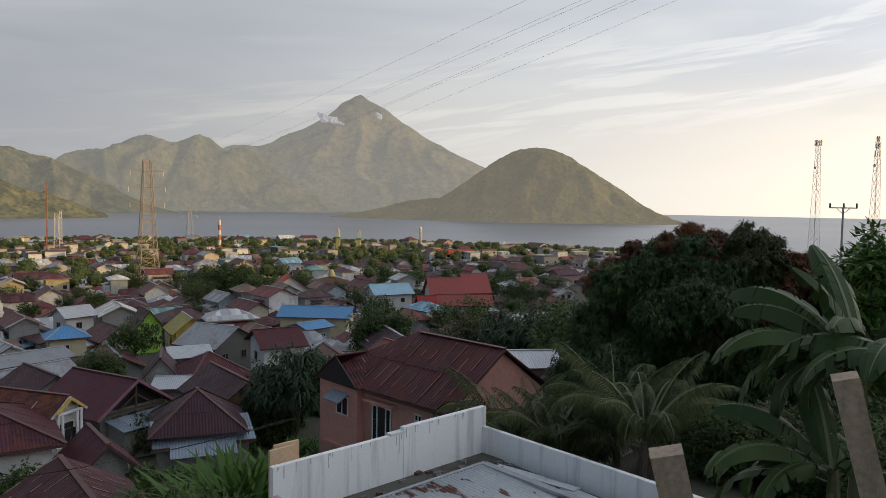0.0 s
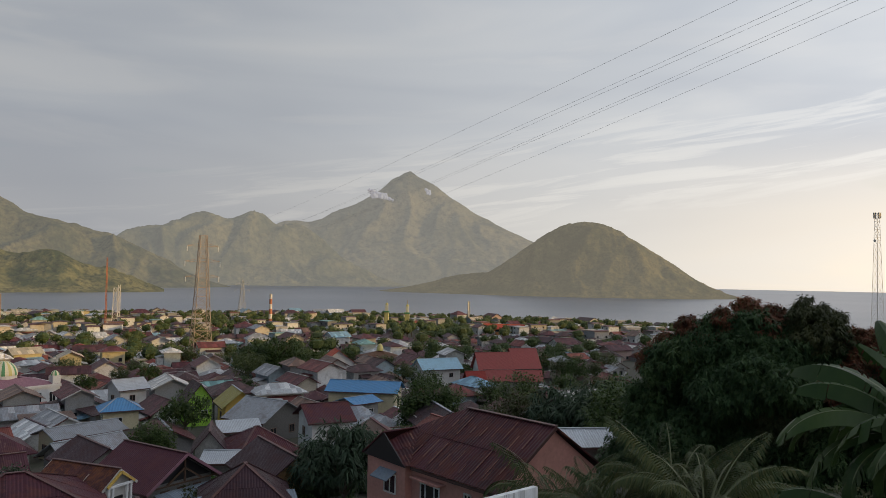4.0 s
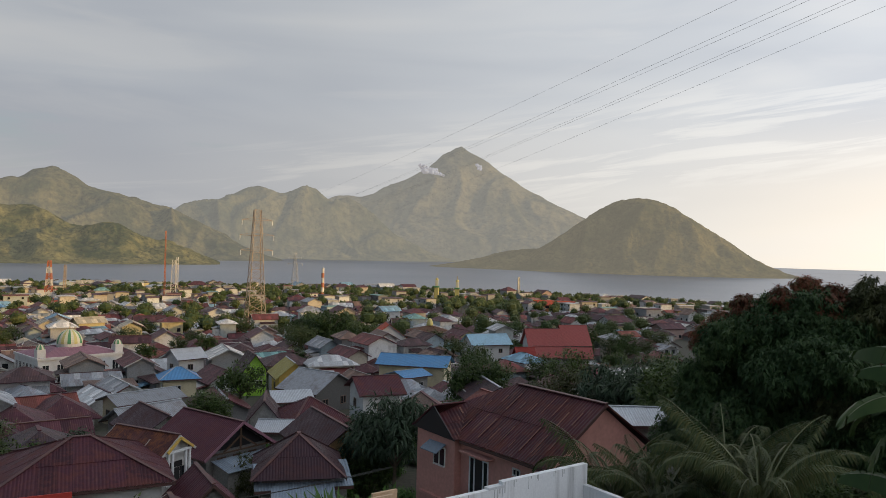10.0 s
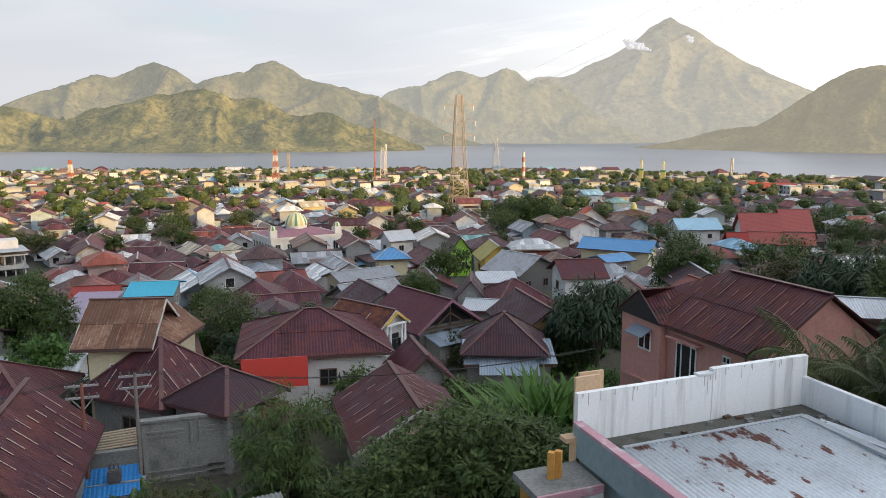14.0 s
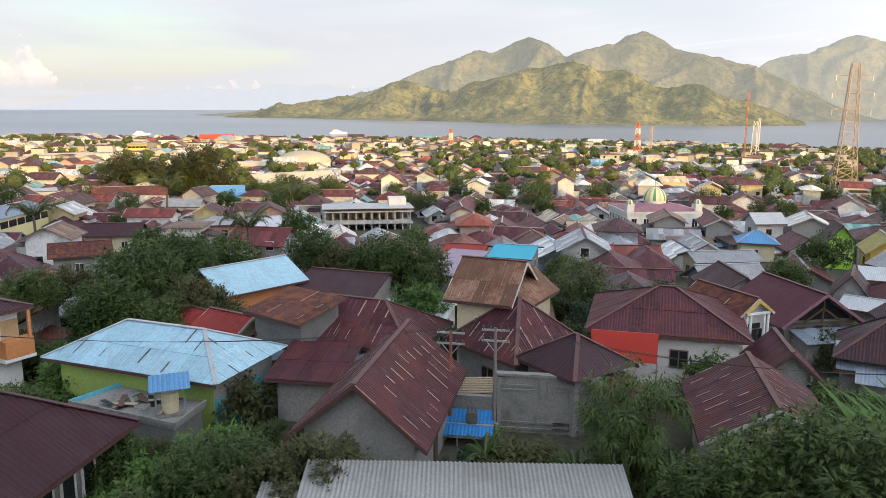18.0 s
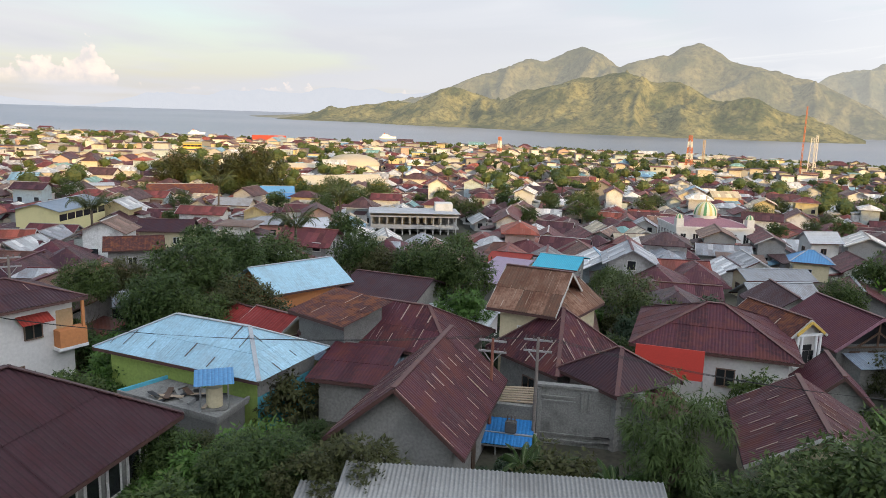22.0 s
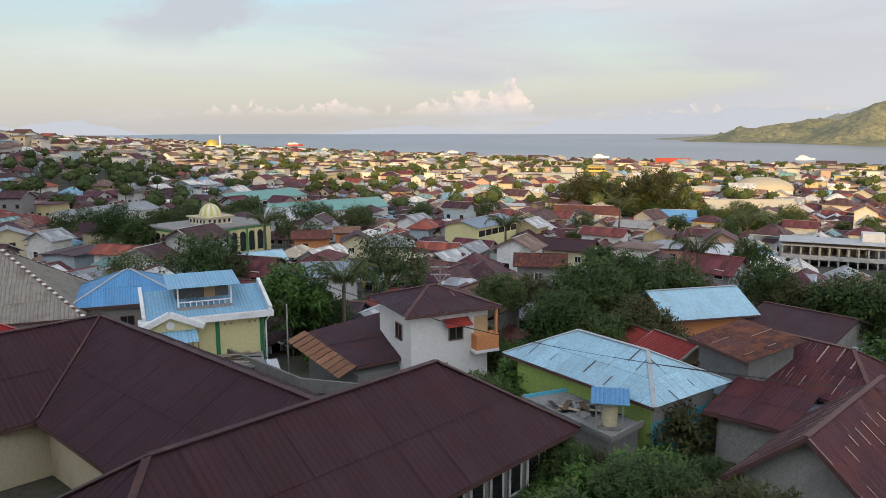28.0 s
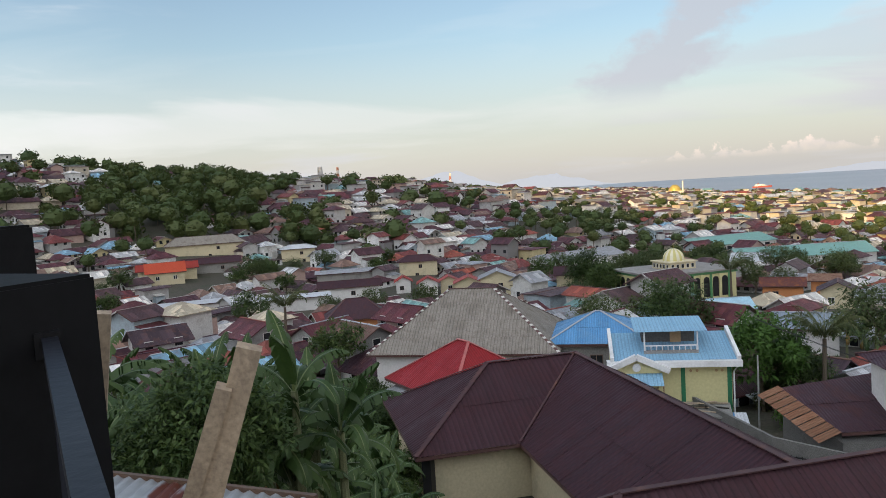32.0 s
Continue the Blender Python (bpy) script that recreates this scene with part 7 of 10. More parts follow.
def low_house():
    """Low house under one wide dark slope, its lowest row of sheets rusted."""
    ob = place("house", "low block house with a dark sheet roof and rusted eave sheets", "house", 0, 0, 0)
    KEEP_OUT.append((-51, 2, 6))
    tl, tr, br, bl = LOW
    roof_slope([bl, br, tr, tl], ROOFS["DARK"], ob, 1.1, 3.2)
    out = (tl - tr).normalized() * 1.5
    drop = Vector((0, 0, -0.45))
    n = 9
    for i in range(n):
        a, b = bl.lerp(tl, i / n), bl.lerp(tl, (i + 0.88) / n)
        roof_slope([b + out + drop, a + out + drop, a + Vector((0, 0, 0.02)), b + Vector((0, 0, 0.02))], ROOFS["RUSTSTRIP"], ob, 2.0, 3.0)
    inner = [p + (sum((tl, tr, br, bl), Vector()) / 4 - p) * 0.06 for p in (tl, tr, br, bl)]
    vs = [(p.x, p.y, 29.5) for p in inner] + [(p.x, p.y, p.z - 0.75) for p in inner]
    mesh_part("wall", vs, [(0, 1, 5, 4), (1, 2, 6, 5), (2, 3, 7, 6), (3, 0, 4, 7), (4, 5, 6, 7)], M_BLOCK, ob)
    beam("fascia", bl + Vector((0, 0, -0.08)), br + Vector((0, 0, -0.08)), 0.05, 0.2, M_GUTTERBROWN, ob)


ROOFS["RUSTSTRIP"] = sheet("orange_rust_sheet", (0.22, 0.115, 0.07), (0.17, 0.07, 0.04), 0.8, 0.7, 0.2, 0.25)
LOW = [Vector(q) for q in ((-54.4, -3.2, 35.4), (-58.3, 2.5, 35.6), (-53.1, 6.4, 33.9), (-50.4, 0.5, 33.8))]
low_house()
ROOFS["MAUVE2"] = sheet("dusty_pink_sheet", (0.30, 0.15, 0.19), (0.25, 0.15, 0.17), 0.3, 0.5, 0.22, 0.06)
porch_and_truss()

# ---- towers and masts ----
M_TOWER_RED = plain("faded_red_tower_paint", (0.42, 0.14, 0.07), 0.6, 0.2, 1.0)
M_TOWER_PINK = plain("sun-bleached_red_tower_paint", (0.50, 0.32, 0.26), 0.6, 0.15, 1.0)
M_TOWER_WHITE = plain("tower_white_paint", (0.62, 0.58, 0.52), 0.6, 0.15, 1.0)
M_TOWER_RUST = plain("weathered_tan_steel", (0.36, 0.28, 0.21), 0.6, 0.2, 0.5)


def lattice(name, label, x, y, z0, height, w0, w1, levels, mats, r=0.1, arms=(), yaw=20.0):
    """A square steel lattice tower of tapering panels; each panel is a part."""
    ob = place(name, label, "tower", x, y, z0, yaw, clear=w0 * 0.6 + 2)
    half = lambda t: (w0 + (w1 - w0) * t ** 0.8) / 2
    cs = [(-1, -1), (1, -1), (1, 1), (-1, 1)]
    for k in range(len(mats)):
        bulk = Bulk()

        def bar(p, q, rr):
            p, q = Vector(p), Vector(q)
            d = (q - p).normalized()
            s = d.orthogonal().normalized() * rr
            t = d.cross(s).normalized() * rr
            bulk.add([p + s, p + t, p - s, p - t, q + s, q + t, q - s, q - t], [(0, 1, 5, 4), (1, 2, 6, 5), (2, 3, 7, 6), (3, 0, 4, 7)])

        for lv in range(k, levels, len(mats)):
            z_a, z_b, a, b = height * lv / levels, height * (lv + 1) / levels, half(lv / levels), half((lv + 1) / levels)
            for i, (sx, sy) in enumerate(cs):
                nx, ny = cs[(i + 1) % 4]
                bar((sx * a, sy * a, z_a), (nx * b, ny * b, z_b), r * 0.7)
                bar((nx * a, ny * a, z_a), (sx * b, sy * b, z_b), r * 0.7)
                bar((sx * b, sy * b, z_b), (nx * b, ny * b, z_b), r * 0.7)
                if len(mats) > 1:
                    bar((sx * a, sy * a, z_a), (sx * b, sy * b, z_b), r * 1.3)
        tagged(bulk.link("bracing", [mats[k]], ob), kind="stuff")
    if len(mats) == 1:
        for sx, sy in cs:
            tube("leg", [(sx * half(i / levels), sy * half(i / levels), height * i / levels) for i in range(levels + 1)], r * 1.3, mats[0], ob, seg=5)
    for zz, reach in arms:
        for s in (-1, 1):
            arm = tube("arm", [(0, 0, zz), (s * reach, 0, zz + 0.3)], r, mats[0], ob, seg=5)
            tube("strut", [(0, 0, zz + 1.6), (s * reach, 0, zz + 0.35)], r * 0.7, mats[0], ob, seg=5)
            tube("insulator", [(s * reach, 0, zz + 0.2), (s * reach, 0, zz - 1.8)], 0.16, M_CERAMIC, ob, seg=6)
    return ob


def tower_at(az, d, top_el, **kw):
    p = polar(az, d)
    z0 = ground_z(p.x, p.y)
    return p.x, p.y, z0, 50 + d * math.tan(radians(top_el)) - z0


x, y, z0, h = tower_at(21.4, 322, 2.67)
lattice("pylon", "orange-painted steel transmission pylon with three pairs of arms", x, y, z0, h, 8.2, 2.6, 14, [M_TOWER_RUST], 0.12, ((h - 4.5, 6.2), (h - 10.8, 7.0), (h - 17, 6.6)), 35)
x, y, z0, h = tower_at(18.6, 720, -0.45)
lattice("pylon", "distant grey steel transmission pylon", x, y, z0, h, 8, 1.3, 9, [M_STEEL], 0.11, ((h - 4, 6), (h - 10, 7)), 35)
x, y, z0, h = tower_at(35.05, 516, -1.34)
lattice("mast", "red and white lattice mast", x, y, z0, h, 5.0, 1.6, 7, [M_TOWER_RED, M_TOWER_WHITE], 0.22)
x, y, z0, h = tower_at(34.1, 525, -1.6)
lattice("mast", "thin rusty steel lattice mast", x, y, z0, h, 1.6, 1.0, 8, [M_TOWER_RUST], 0.12)
x, y, z0, h = tower_at(27.73, 573, 0.93)
lattice("mast", "tall thin red guyed mast", x, y, z0, h, 1.0, 0.6, 16, [M_TOWER_RED], 0.10)
x, y, z0, h = tower_at(27.15, 571, -1.15)
lattice("mast", "pale painted steel lattice mast", x, y, z0, h, 4.0, 2.0, 7, [M_TOWER_WHITE], 0.09)
x, y, z0, h = tower_at(26.9, 572, -0.95)
lattice("mast", "slender pale lattice mast", x, y, z0, h, 1.6, 1.2, 9, [M_TOWER_WHITE], 0.09)
x, y, z0, h = tower_at(48.78, 654, -1.95)
lattice("mast", "white and red lattice mast near the shore", x, y, z0, h, 4.0, 1.6, 6, [M_TOWER_WHITE, M_TOWER_WHITE, M_TOWER_RED], 0.26)
for az, d, el, mats, lb in ((-26.14, 330, 4.61, [M_TOWER_WHITE], "tall pale telecom lattice tower with antenna panels"), (-29.65, 320, 4.78, [M_TOWER_PINK, M_TOWER_WHITE], "tall faded red and white telecom lattice tower")):
    x, y, z0, h = tower_at(az, d, el)
    tw = lattice("mast", lb, x, y, z0, h, 4.4, 1.1, 20, mats, 0.05)
    for k in range(6):
        a, r_ = radians(60 * k + 15), 1.1 if az > -28 else 0.75
        zz = h - 1.9 - (0 if az > -28 else 2.6 * (k % 3))
        block("antenna_panel", r_ * math.cos(a) - 0.17, r_ * math.cos(a) + 0.17, r_ * math.sin(a) - 0.17, r_ * math.sin(a) + 0.17, zz, zz + 2.2, M_TOWER_WHITE, tw)
    tube("dish", [(-1.0, 0, h * 0.83), (-1.35, 0, h * 0.83)], 0.5, M_TOWER_WHITE, tw, seg=12)
x, y, z0, h = tower_at(125.7, 560, 1.95)
lattice("mast", "dark grey telecom mast on the hill", x, y, z0, h, 3.5, 2.2, 8, [M_STEEL], 0.3)
x, y, z0, h = tower_at(124.4, 640, 1.85)
lattice("mast", "red and white telecom mast on the hill", x, y, z0, h, 3.0, 1.0, 7, [M_TOWER_RED, M_TOWER_WHITE], 0.25)
x, y, z0, h = tower_at(116.0, 620, 0.95)
lattice("mast", "small red and white mast on the hill", x, y, z0, h, 2.4, 0.9, 6, [M_TOWER_RED, M_TOWER_WHITE], 0.22)
x, y, z0, h = tower_at(1.75, 665, -1.85)
lattice("mast", "thin grey mast above the trees", x, y, z0, h, 1.8, 1.2, 6, [M_STEEL], 0.2)
p = polar(16.54, 565)
cm = place("chimney_mast", "red and white banded cylindrical mast", "tower", p.x, p.y, ground_z(p.x, p.y), 0, clear=3)
for i in range(7):
    tube("band", [(0, 0, 3.6 * i), (0, 0, 3.6 * (i + 1))], 1.35 - 0.06 * i, M_TOWER_RED if i % 2 else M_TOWER_WHITE, cm, seg=12)
tube("antenna", [(0, 0, 25.2), (0, 0, 28)], 0.12, M_STEEL, cm)
p = polar(-27.71, 120)
tp = place("power_pole", "tall pale grey power pole with one wide cross-arm", "pole", p.x, p.y, ground_z(p.x, p.y), -27.7)
top = 50.4 - ground_z(p.x, p.y)
tube("shaft", [(0, 0, -0.6), (0, 0, top)], 0.2, M_CONC_GREY, tp, r_end=0.13)
beam("cross_arm", (-1.75, 0, top - 0.15), (1.75, 0, top - 0.15), 0.13, 0.16, M_CONC_GREY, tp)
for q in (-1.65, 0.05, 1.65):
    tube("insulator", [(q, 0, top - 0.1), (q, 0, top + 0.5)], 0.13, M_CERAMIC_BROWN, tp, seg=6)
for q in (-0.8, 0.8):
    beam("brace", (q, 0, top - 0.25), (0, 0, top - 1.0), 0.06, 0.08, M_CONC_GREY, tp)
M_LINE = plain("grey_aluminium_conductor", (0.22, 0.22, 0.23), 0.5, 0.1, 1.0)
# high-voltage conductors overhead, from the pylon towards the hillside
q = polar(21.4, 322)
for side_, zz, az in ((-1, 62, -11.6), (-1, 56, -16.3), (1, 62, -17.3), (1, 56, -20.2), (-1, 50, -21.0), (1, 50, -24.5)):
    a = Vector((q.x, q.y, zz)) + Vector((math.cos(radians(35)), math.sin(radians(35)), 0)) * side_ * 6.6
    b = polar(az, 41, 65.0)
    b = a + (b - a) * 1.3
    pts = [a.lerp(b, i / 24) - Vector((0, 0, 14 * (i / 24) * (1 - i / 24))) for i in range(25)]
    tagged(tube("power_line", pts, 0.007, M_LINE, seg=5), "thin high-voltage conductor crossing the sky", "cable", "power lines")


# ---- mosques, minarets and halls ----
def dome(name, x, y, z, r, h, mats, parent, ribs=16, rings=10):
    """A ribbed onion-less dome; its gores are coloured in turn."""
    bulk = Bulk()
    for k in range(ribs):
        for i in range(rings):
            t0, t1 = i / rings * math.pi / 2, (i + 1) / rings * math.pi / 2
            a0, a1 = 6.2832 * k / ribs, 6.2832 * (k + 1) / ribs
            vs = [(x + r * math.cos(t) * math.cos(a), y + r * math.cos(t) * math.sin(a), z + h * math.sin(t)) for t, a in ((t0, a0), (t0, a1), (t1, a1), (t1, a0))]
            bulk.add(vs, [(0, 1, 2, 3)], k % len(mats))
    return bulk.link(name, mats, parent)


M_GOLD = plain("dull_gold", (0.45, 0.33, 0.07), 0.4, 0.15, 1.0, metal=0.3)
M_STRIPE_G = plain("dome_green", (0.08, 0.24, 0.10), 0.4, 0.1, 1.0, dirty=0.1)
M_STRIPE_W = plain("dome_cream", (0.62, 0.58, 0.42), 0.4, 0.1, 1.0, dirty=0.1)
M_STRIPE_Y = plain("dome_yellow", (0.50, 0.44, 0.16), 0.4, 0.1, 1.0, dirty=0.1)


def striped_mosque():
    ob = place("mosque", "white mosque with a striped green and cream dome", "mosque", -99.5, 149.5, 21.6, 55, clear=12)
    block("wall", -8.5, 8.5, -6.5, 6.5, -2, 4.4, WALLS["WHITE"], ob)
    block("parapet", -8.7, 8.7, -6.7, 6.7, 4.4, 4.9, WALLS["WHITE"], ob)
    pink = ROOFS["MAUVE2"]
    roof_slope([(-8.4, -6.4, 4.9), (8.4, -6.4, 4.9), (3, -2, 6.2), (-3, -2, 6.2)], pink, ob, single=True)
    roof_slope([(8.4, 6.4, 4.9), (-8.4, 6.4, 4.9), (-3, 2, 6.2), (3, 2, 6.2)], pink, ob, single=True)
    roof_slope([(-8.4, 6.4, 4.9), (-8.4, -6.4, 4.9), (-3, -2, 6.2), (-3, 2, 6.2)], pink, ob, single=True)
    roof_slope([(8.4, -6.4, 4.9), (8.4, 6.4, 4.9), (3, 2, 6.2), (3, -2, 6.2)], pink, ob, single=True)
    tube("drum", [(0, 0, 5.4), (0, 0, 6.8)], 2.5, WALLS["WHITE"], ob, seg=20)
    dome("dome", 0, 0, 6.8, 2.6, 2.9, [M_STRIPE_G, M_STRIPE_W, M_STRIPE_Y, M_STRIPE_W], ob, 24)
    tube("finial", [(0, 0, 9.6), (0, 0, 11)], 0.07, M_GOLD, ob)
    for sx in (-7.8, 7.8):
        t = block("corner_turret", sx - 0.8, sx + 0.8, -6.4, -4.8, 4.9, 6.6, WALLS["WHITE"], ob)
        dome("small_dome", sx, -5.6, 6.6, 0.85, 1.0, [M_STRIPE_G, M_STRIPE_W], t, 12, 6)
    for i in range(6):
        q = -7 + 2.8 * i
        window(ob, q, -6.5, 0.8, 1.3, 2.6, "y", M_FRAME)
        window(ob, -8.5, -5 + 2.0 * i, 0.8, 1.1, 2.6, "x", M_FRAME)


striped_mosque()


def green_mosque():
    a = math.degrees(math.atan2(0.16, -0.987))
    ob = place("mosque", "yellow-green mosque with tall arches and a cream dome", "mosque", -175.4, -30.6, 22.2, 0, clear=13)
    ob.matrix_world = pose(-175.4, -30.6, 22.2, 0, 0, 44) @ Matrix.Scale(0.80, 4)
    w, d, h = 10, 13, 7.2
    block("wall", -w, w, -d, d, -7, h, WALLS["PALEYELLOW"], ob)
    block("roof_slab", -w - 0.9, w + 0.9, -d - 0.9, d + 0.9, h, h + 0.5, WALLS["GREYWALL"], ob)
    block("band", -w - 0.3, w + 0.3, -d - 0.3, d + 0.3, h - 0.7, h, M_STRIPE_G, ob)
    block("upper_block", -4.2, 4.2, -4.2, 4.2, h + 0.5, h + 2.4, WALLS["CREAM"], ob)
    for i in range(5):
        window(ob, -3.2 + 1.6 * i, -4.2, h + 0.9, 0.9, 1.1, "y", M_FRAME, mullion=False)
        window(ob, 4.2, -3.2 + 1.6 * i, h + 0.9, 0.9, 1.1, "x", M_FRAME, mullion=False)
    block("upper_ledge", -4.7, 4.7, -4.7, 4.7, h + 2.4, h + 2.7, WALLS["CREAM"], ob)
    dome("dome", 0, 0, h + 2.7, 3.0, 3.4, [M_STRIPE_Y, M_STRIPE_W], ob, 20)
    tube("finial", [(0, 0, h + 6), (0, 0, h + 7.6)], 0.08, M_GOLD, ob)
    for i in range(9):
        q = -d + 1.6 + 2.95 * i
        if q < d - 1:
            for sx in (-1, 1):
                arch = block("arch", sx * w - 0.12, sx * w + 0.12, q - 0.9, q + 0.9, 0.3, h - 2.3, M_WINDARK, ob)
                tube("arch_head", [(sx * w - 0.12, q, h - 2.3), (sx * w + 0.12, q, h - 2.3)], 0.9, M_WINDARK, arch, seg=16)
                block("arch_pier", sx * w - 0.25, sx * w + 0.25, q + 1.05, q + 1.7, -1, h - 0.7, M_STRIPE_G if i % 2 else WALLS["PALEYELLOW"], ob)
    for i in range(7):
        q = -w + 1.5 + 2.85 * i
        for sy in (-1, 1):
            arch = block("arch", q - 0.9, q + 0.9, sy * d - 0.12, sy * d + 0.12, 0.3, h - 2.3, M_WINDARK, ob)
            tube("arch_head", [(q, sy * d - 0.12, h - 2.3), (q, sy * d + 0.12, h - 2.3)], 0.9, M_WINDARK, arch, seg=16)


green_mosque()
for az, d, r_ in ((100.4, 158, 9), (99.6, 145, 7), (101.5, 147, 6), (97.5, 160, 6)):
    KEEP_OUT.append((polar(az, d).x, polar(az, d).y, r_))
for az, d, top in ((7.95, 575, -1.75), (6.4, 560, -1.85)):
    p = polar(az, d)
    z0 = ground_z(p.x, p.y)
    H = 50 + d * math.tan(radians(top)) - z0
    mn = place("minaret", "yellow and green minaret catching the sun", "minaret", p.x, p.y, z0, 0, clear=3, group="minarets")
    block("shaft", -1.5, 1.5, -1.5, 1.5, -1, H * 0.55, M_STRIPE_Y, mn)
    block("gallery", -2.0, 2.0, -2.0, 2.0, H * 0.55, H * 0.6, M_STRIPE_G, mn)
    block("upper_shaft", -1.0, 1.0, -1.0, 1.0, H * 0.6, H * 0.8, M_STRIPE_W, mn)
    dome("dome", 0, 0, H * 0.8, 1.2, 1.7, [M_STRIPE_Y], mn, 10, 6)
    tube("finial", [(0, 0, H * 0.88), (0, 0, H)], 0.12, M_GOLD, mn)


def hall(name, label, x, y, yaw, w, l, h, rise, roof, wall, doors=4):
    """A long hall or warehouse with a low gable roof."""
    z = ground_z(x, y)
    ob = place(name, label, "hall", x, y, z, yaw, clear=0.42 * max(w, l))
    wv, wf, rv, rf = house_arrays(w, l, h, rise, 0.6, False)
    mesh_part("wall", wv, wf, wall, ob)
    mesh_part("roof", rv, rf, roof, ob, uv=roof_uv(rv, rf))
    beam("ridge_cap", (0, -l / 2, h + rise + 0.05), (0, l / 2, h + rise + 0.05), 0.5, 0.08, M_CAPGREY, ob)
    for i in range(doors):
        q = -l / 2 + l * (i + 0.5) / doors
        for sx in (-1, 1):
            block("window", sx * w / 2 - 0.08, sx * w / 2 + 0.08, q - 1.2, q + 1.2, h - 2.2, h - 0.9, M_PANE, ob)
    return ob


TEAL = sheet("pale_teal_sheet", (0.20, 0.38, 0.34), (0.25, 0.36, 0.33), 0.3, 0.5, 0.3, 0.05)
CREAMROOF = sheet("cream_sheet", (0.50, 0.44, 0.34), (0.4, 0.36, 0.3), 0.3, 0.6, 0.3, 0.05)


def build_halls():
    hall("warehouse", "long warehouse with a pale teal gable roof", -323.9, -36.9, 48, 19, 38, 4.4, 2.6, TEAL, WALLS["WHITE"])
    hall("warehouse", "long warehouse with a teal gable roof and white walls", -269.9, -7.5, 28, 14, 43, 4.2, 2.6, TEAL, WALLS["WHITE"])
    hall("market_hall", "broad hall with a cream sheet roof", -258, 145, 172, 15, 31, 4.4, 2.6, CREAMROOF, WALLS["YELLOW"])
    hall("market_hall", "long low hall with a cream roof", -500, 136, 165, 20, 56, 4.5, 2.0, CREAMROOF, WALLS["TANWALL"])
    hall("market_hall", "long low hall with a pale tan roof", -362, 184, 153, 12, 30, 4.0, 1.6, CREAMROOF, WALLS["TANWALL"])
    hall("white_hall", "white hall near the shore with a low roof", -322, 612, 60, 16, 34, 6, 1.5, ROOFS["WHITEZINC"], WALLS["WHITE"])
    hall("office_block", "orange-roofed hall catching the sun", 8, 500, 80, 14, 26, 6, 2.6, ROOFS["ORANGERED"], WALLS["ORANGEWALL"])
    hall("long_shed", "long low shed with a dark roof", 25, 405, 85, 12, 36, 3.6, 2.0, ROOFS["DARK"], WALLS["GREYWALL"])
    hall("school", "two-storey pale yellow school with a blue-grey roof", -172, 31, 48, 9, 17, 6.2, 1.2, ROOFS["BLUEGREY"], WALLS["PALEYELLOW"], 6)
    hall("long_house", "long grey-roofed house by the green mosque", -246, -75, 60, 12, 34, 4, 2, ROOFS["ZINC"], WALLS["WHITE"])
    hall("office_block", "bright yellow office block in the sun", -572, 194, 161, 9, 13, 8.0, 1.0, ROOFS["YELLOWROOF"], WALLS["YELLOW"], 5)
    hall("church", "long orange-red roof near the quay", -760, 340, 156, 14, 34, 7.0, 4.0, ROOFS["ORANGERED"], WALLS["CREAM"], 6)
    hall("long_house", "long house under a rusty maroon roof", -240, 78, 162, 11, 20, 4.0, 2.2, ROOFS["RUSTMAROON"], WALLS["GREYWALL"], 5)
    hall("small_house", "pale house with a bright blue roof", -222, 102, 155, 8, 9.5, 4.2, 1.8, ROOFS["BLUE"], WALLS["CREAM"], 3)
    hall("small_house", "pale house under light zinc sheets", -246, -20, 175, 8, 10, 4.0, 2.0, ROOFS["WHITEZINC"], WALLS["WHITE"], 3)
    hall("grey_hall", "long grey concrete hall on the slope", -525, -150, 196, 14, 26, 7.0, 1.2, ROOFS["FIBRE"], WALLS["GREYWALL"], 6)
    p = Vector((-1150, -194))
    ob = place("mosque", "distant mosque with a bright yellow dome", "mosque", p.x, p.y, ground_z(p.x, p.y), 10, clear=16)
    block("wall", -12, 12, -12, 12, -2, 9, WALLS["WHITE"], ob)
    block("cornice", -12.6, 12.6, -12.6, 12.6, 9, 9.8, WALLS["CREAM"], ob)
    dome("dome", 0, 0, 9.8, 8.5, 9.0, [M_GOLD], ob, 20, 8)
    tube("minaret", [(11, 11, 0), (11, 11, 24)], 1.1, WALLS["WHITE"], ob, seg=10)
    # domed hall
    p = Vector((-364, 212))
    ob = place("domed_hall", "low round hall with a wide cream dome", "hall", p.x, p.y, ground_z(p.x, p.y), 0, clear=20)
    tube("drum", [(0, 0, -1), (0, 0, 4.5)], 14.5, WALLS["WHITE"], ob, seg=32)
    dome("dome", 0, 0, 4.5, 15.0, 6.0, [CREAMROOF], ob, 32, 8)
    # unfinished concrete frame
    ob = place("concrete_frame", "unfinished three-storey concrete building with open floors", "building", -142, 99, 21.0, -32, clear=12)
    for k in range(3):
        block("floor_slab", -5.5, 5.5, -10, 10, 2.6 * k - 0.3, 2.6 * k, M_CONC_PALE, ob)
    for k in range(2):
        for i in range(12):
            for sx in (-5.2, 0, 5.2):
                block("column", sx - 0.14, sx + 0.14, -9.7 + 1.72 * i, -9.42 + 1.72 * i, 2.6 * k, 2.6 * k + 2.3, M_CONC_PALE, ob)
        block("parapet", 5.1, 5.3, -9.6, 9.6, 2.6 * k, 2.6 * k + 0.6, M_CONC_PALE, ob)
    block("rear_wall", -1, -0.8, -9.5, 9.5, 0, 4.9, M_CONCRETE, ob)
    block("stair_head", -4, 0, 5, 9, 5.2, 7.4, WALLS["WHITE"], ob)
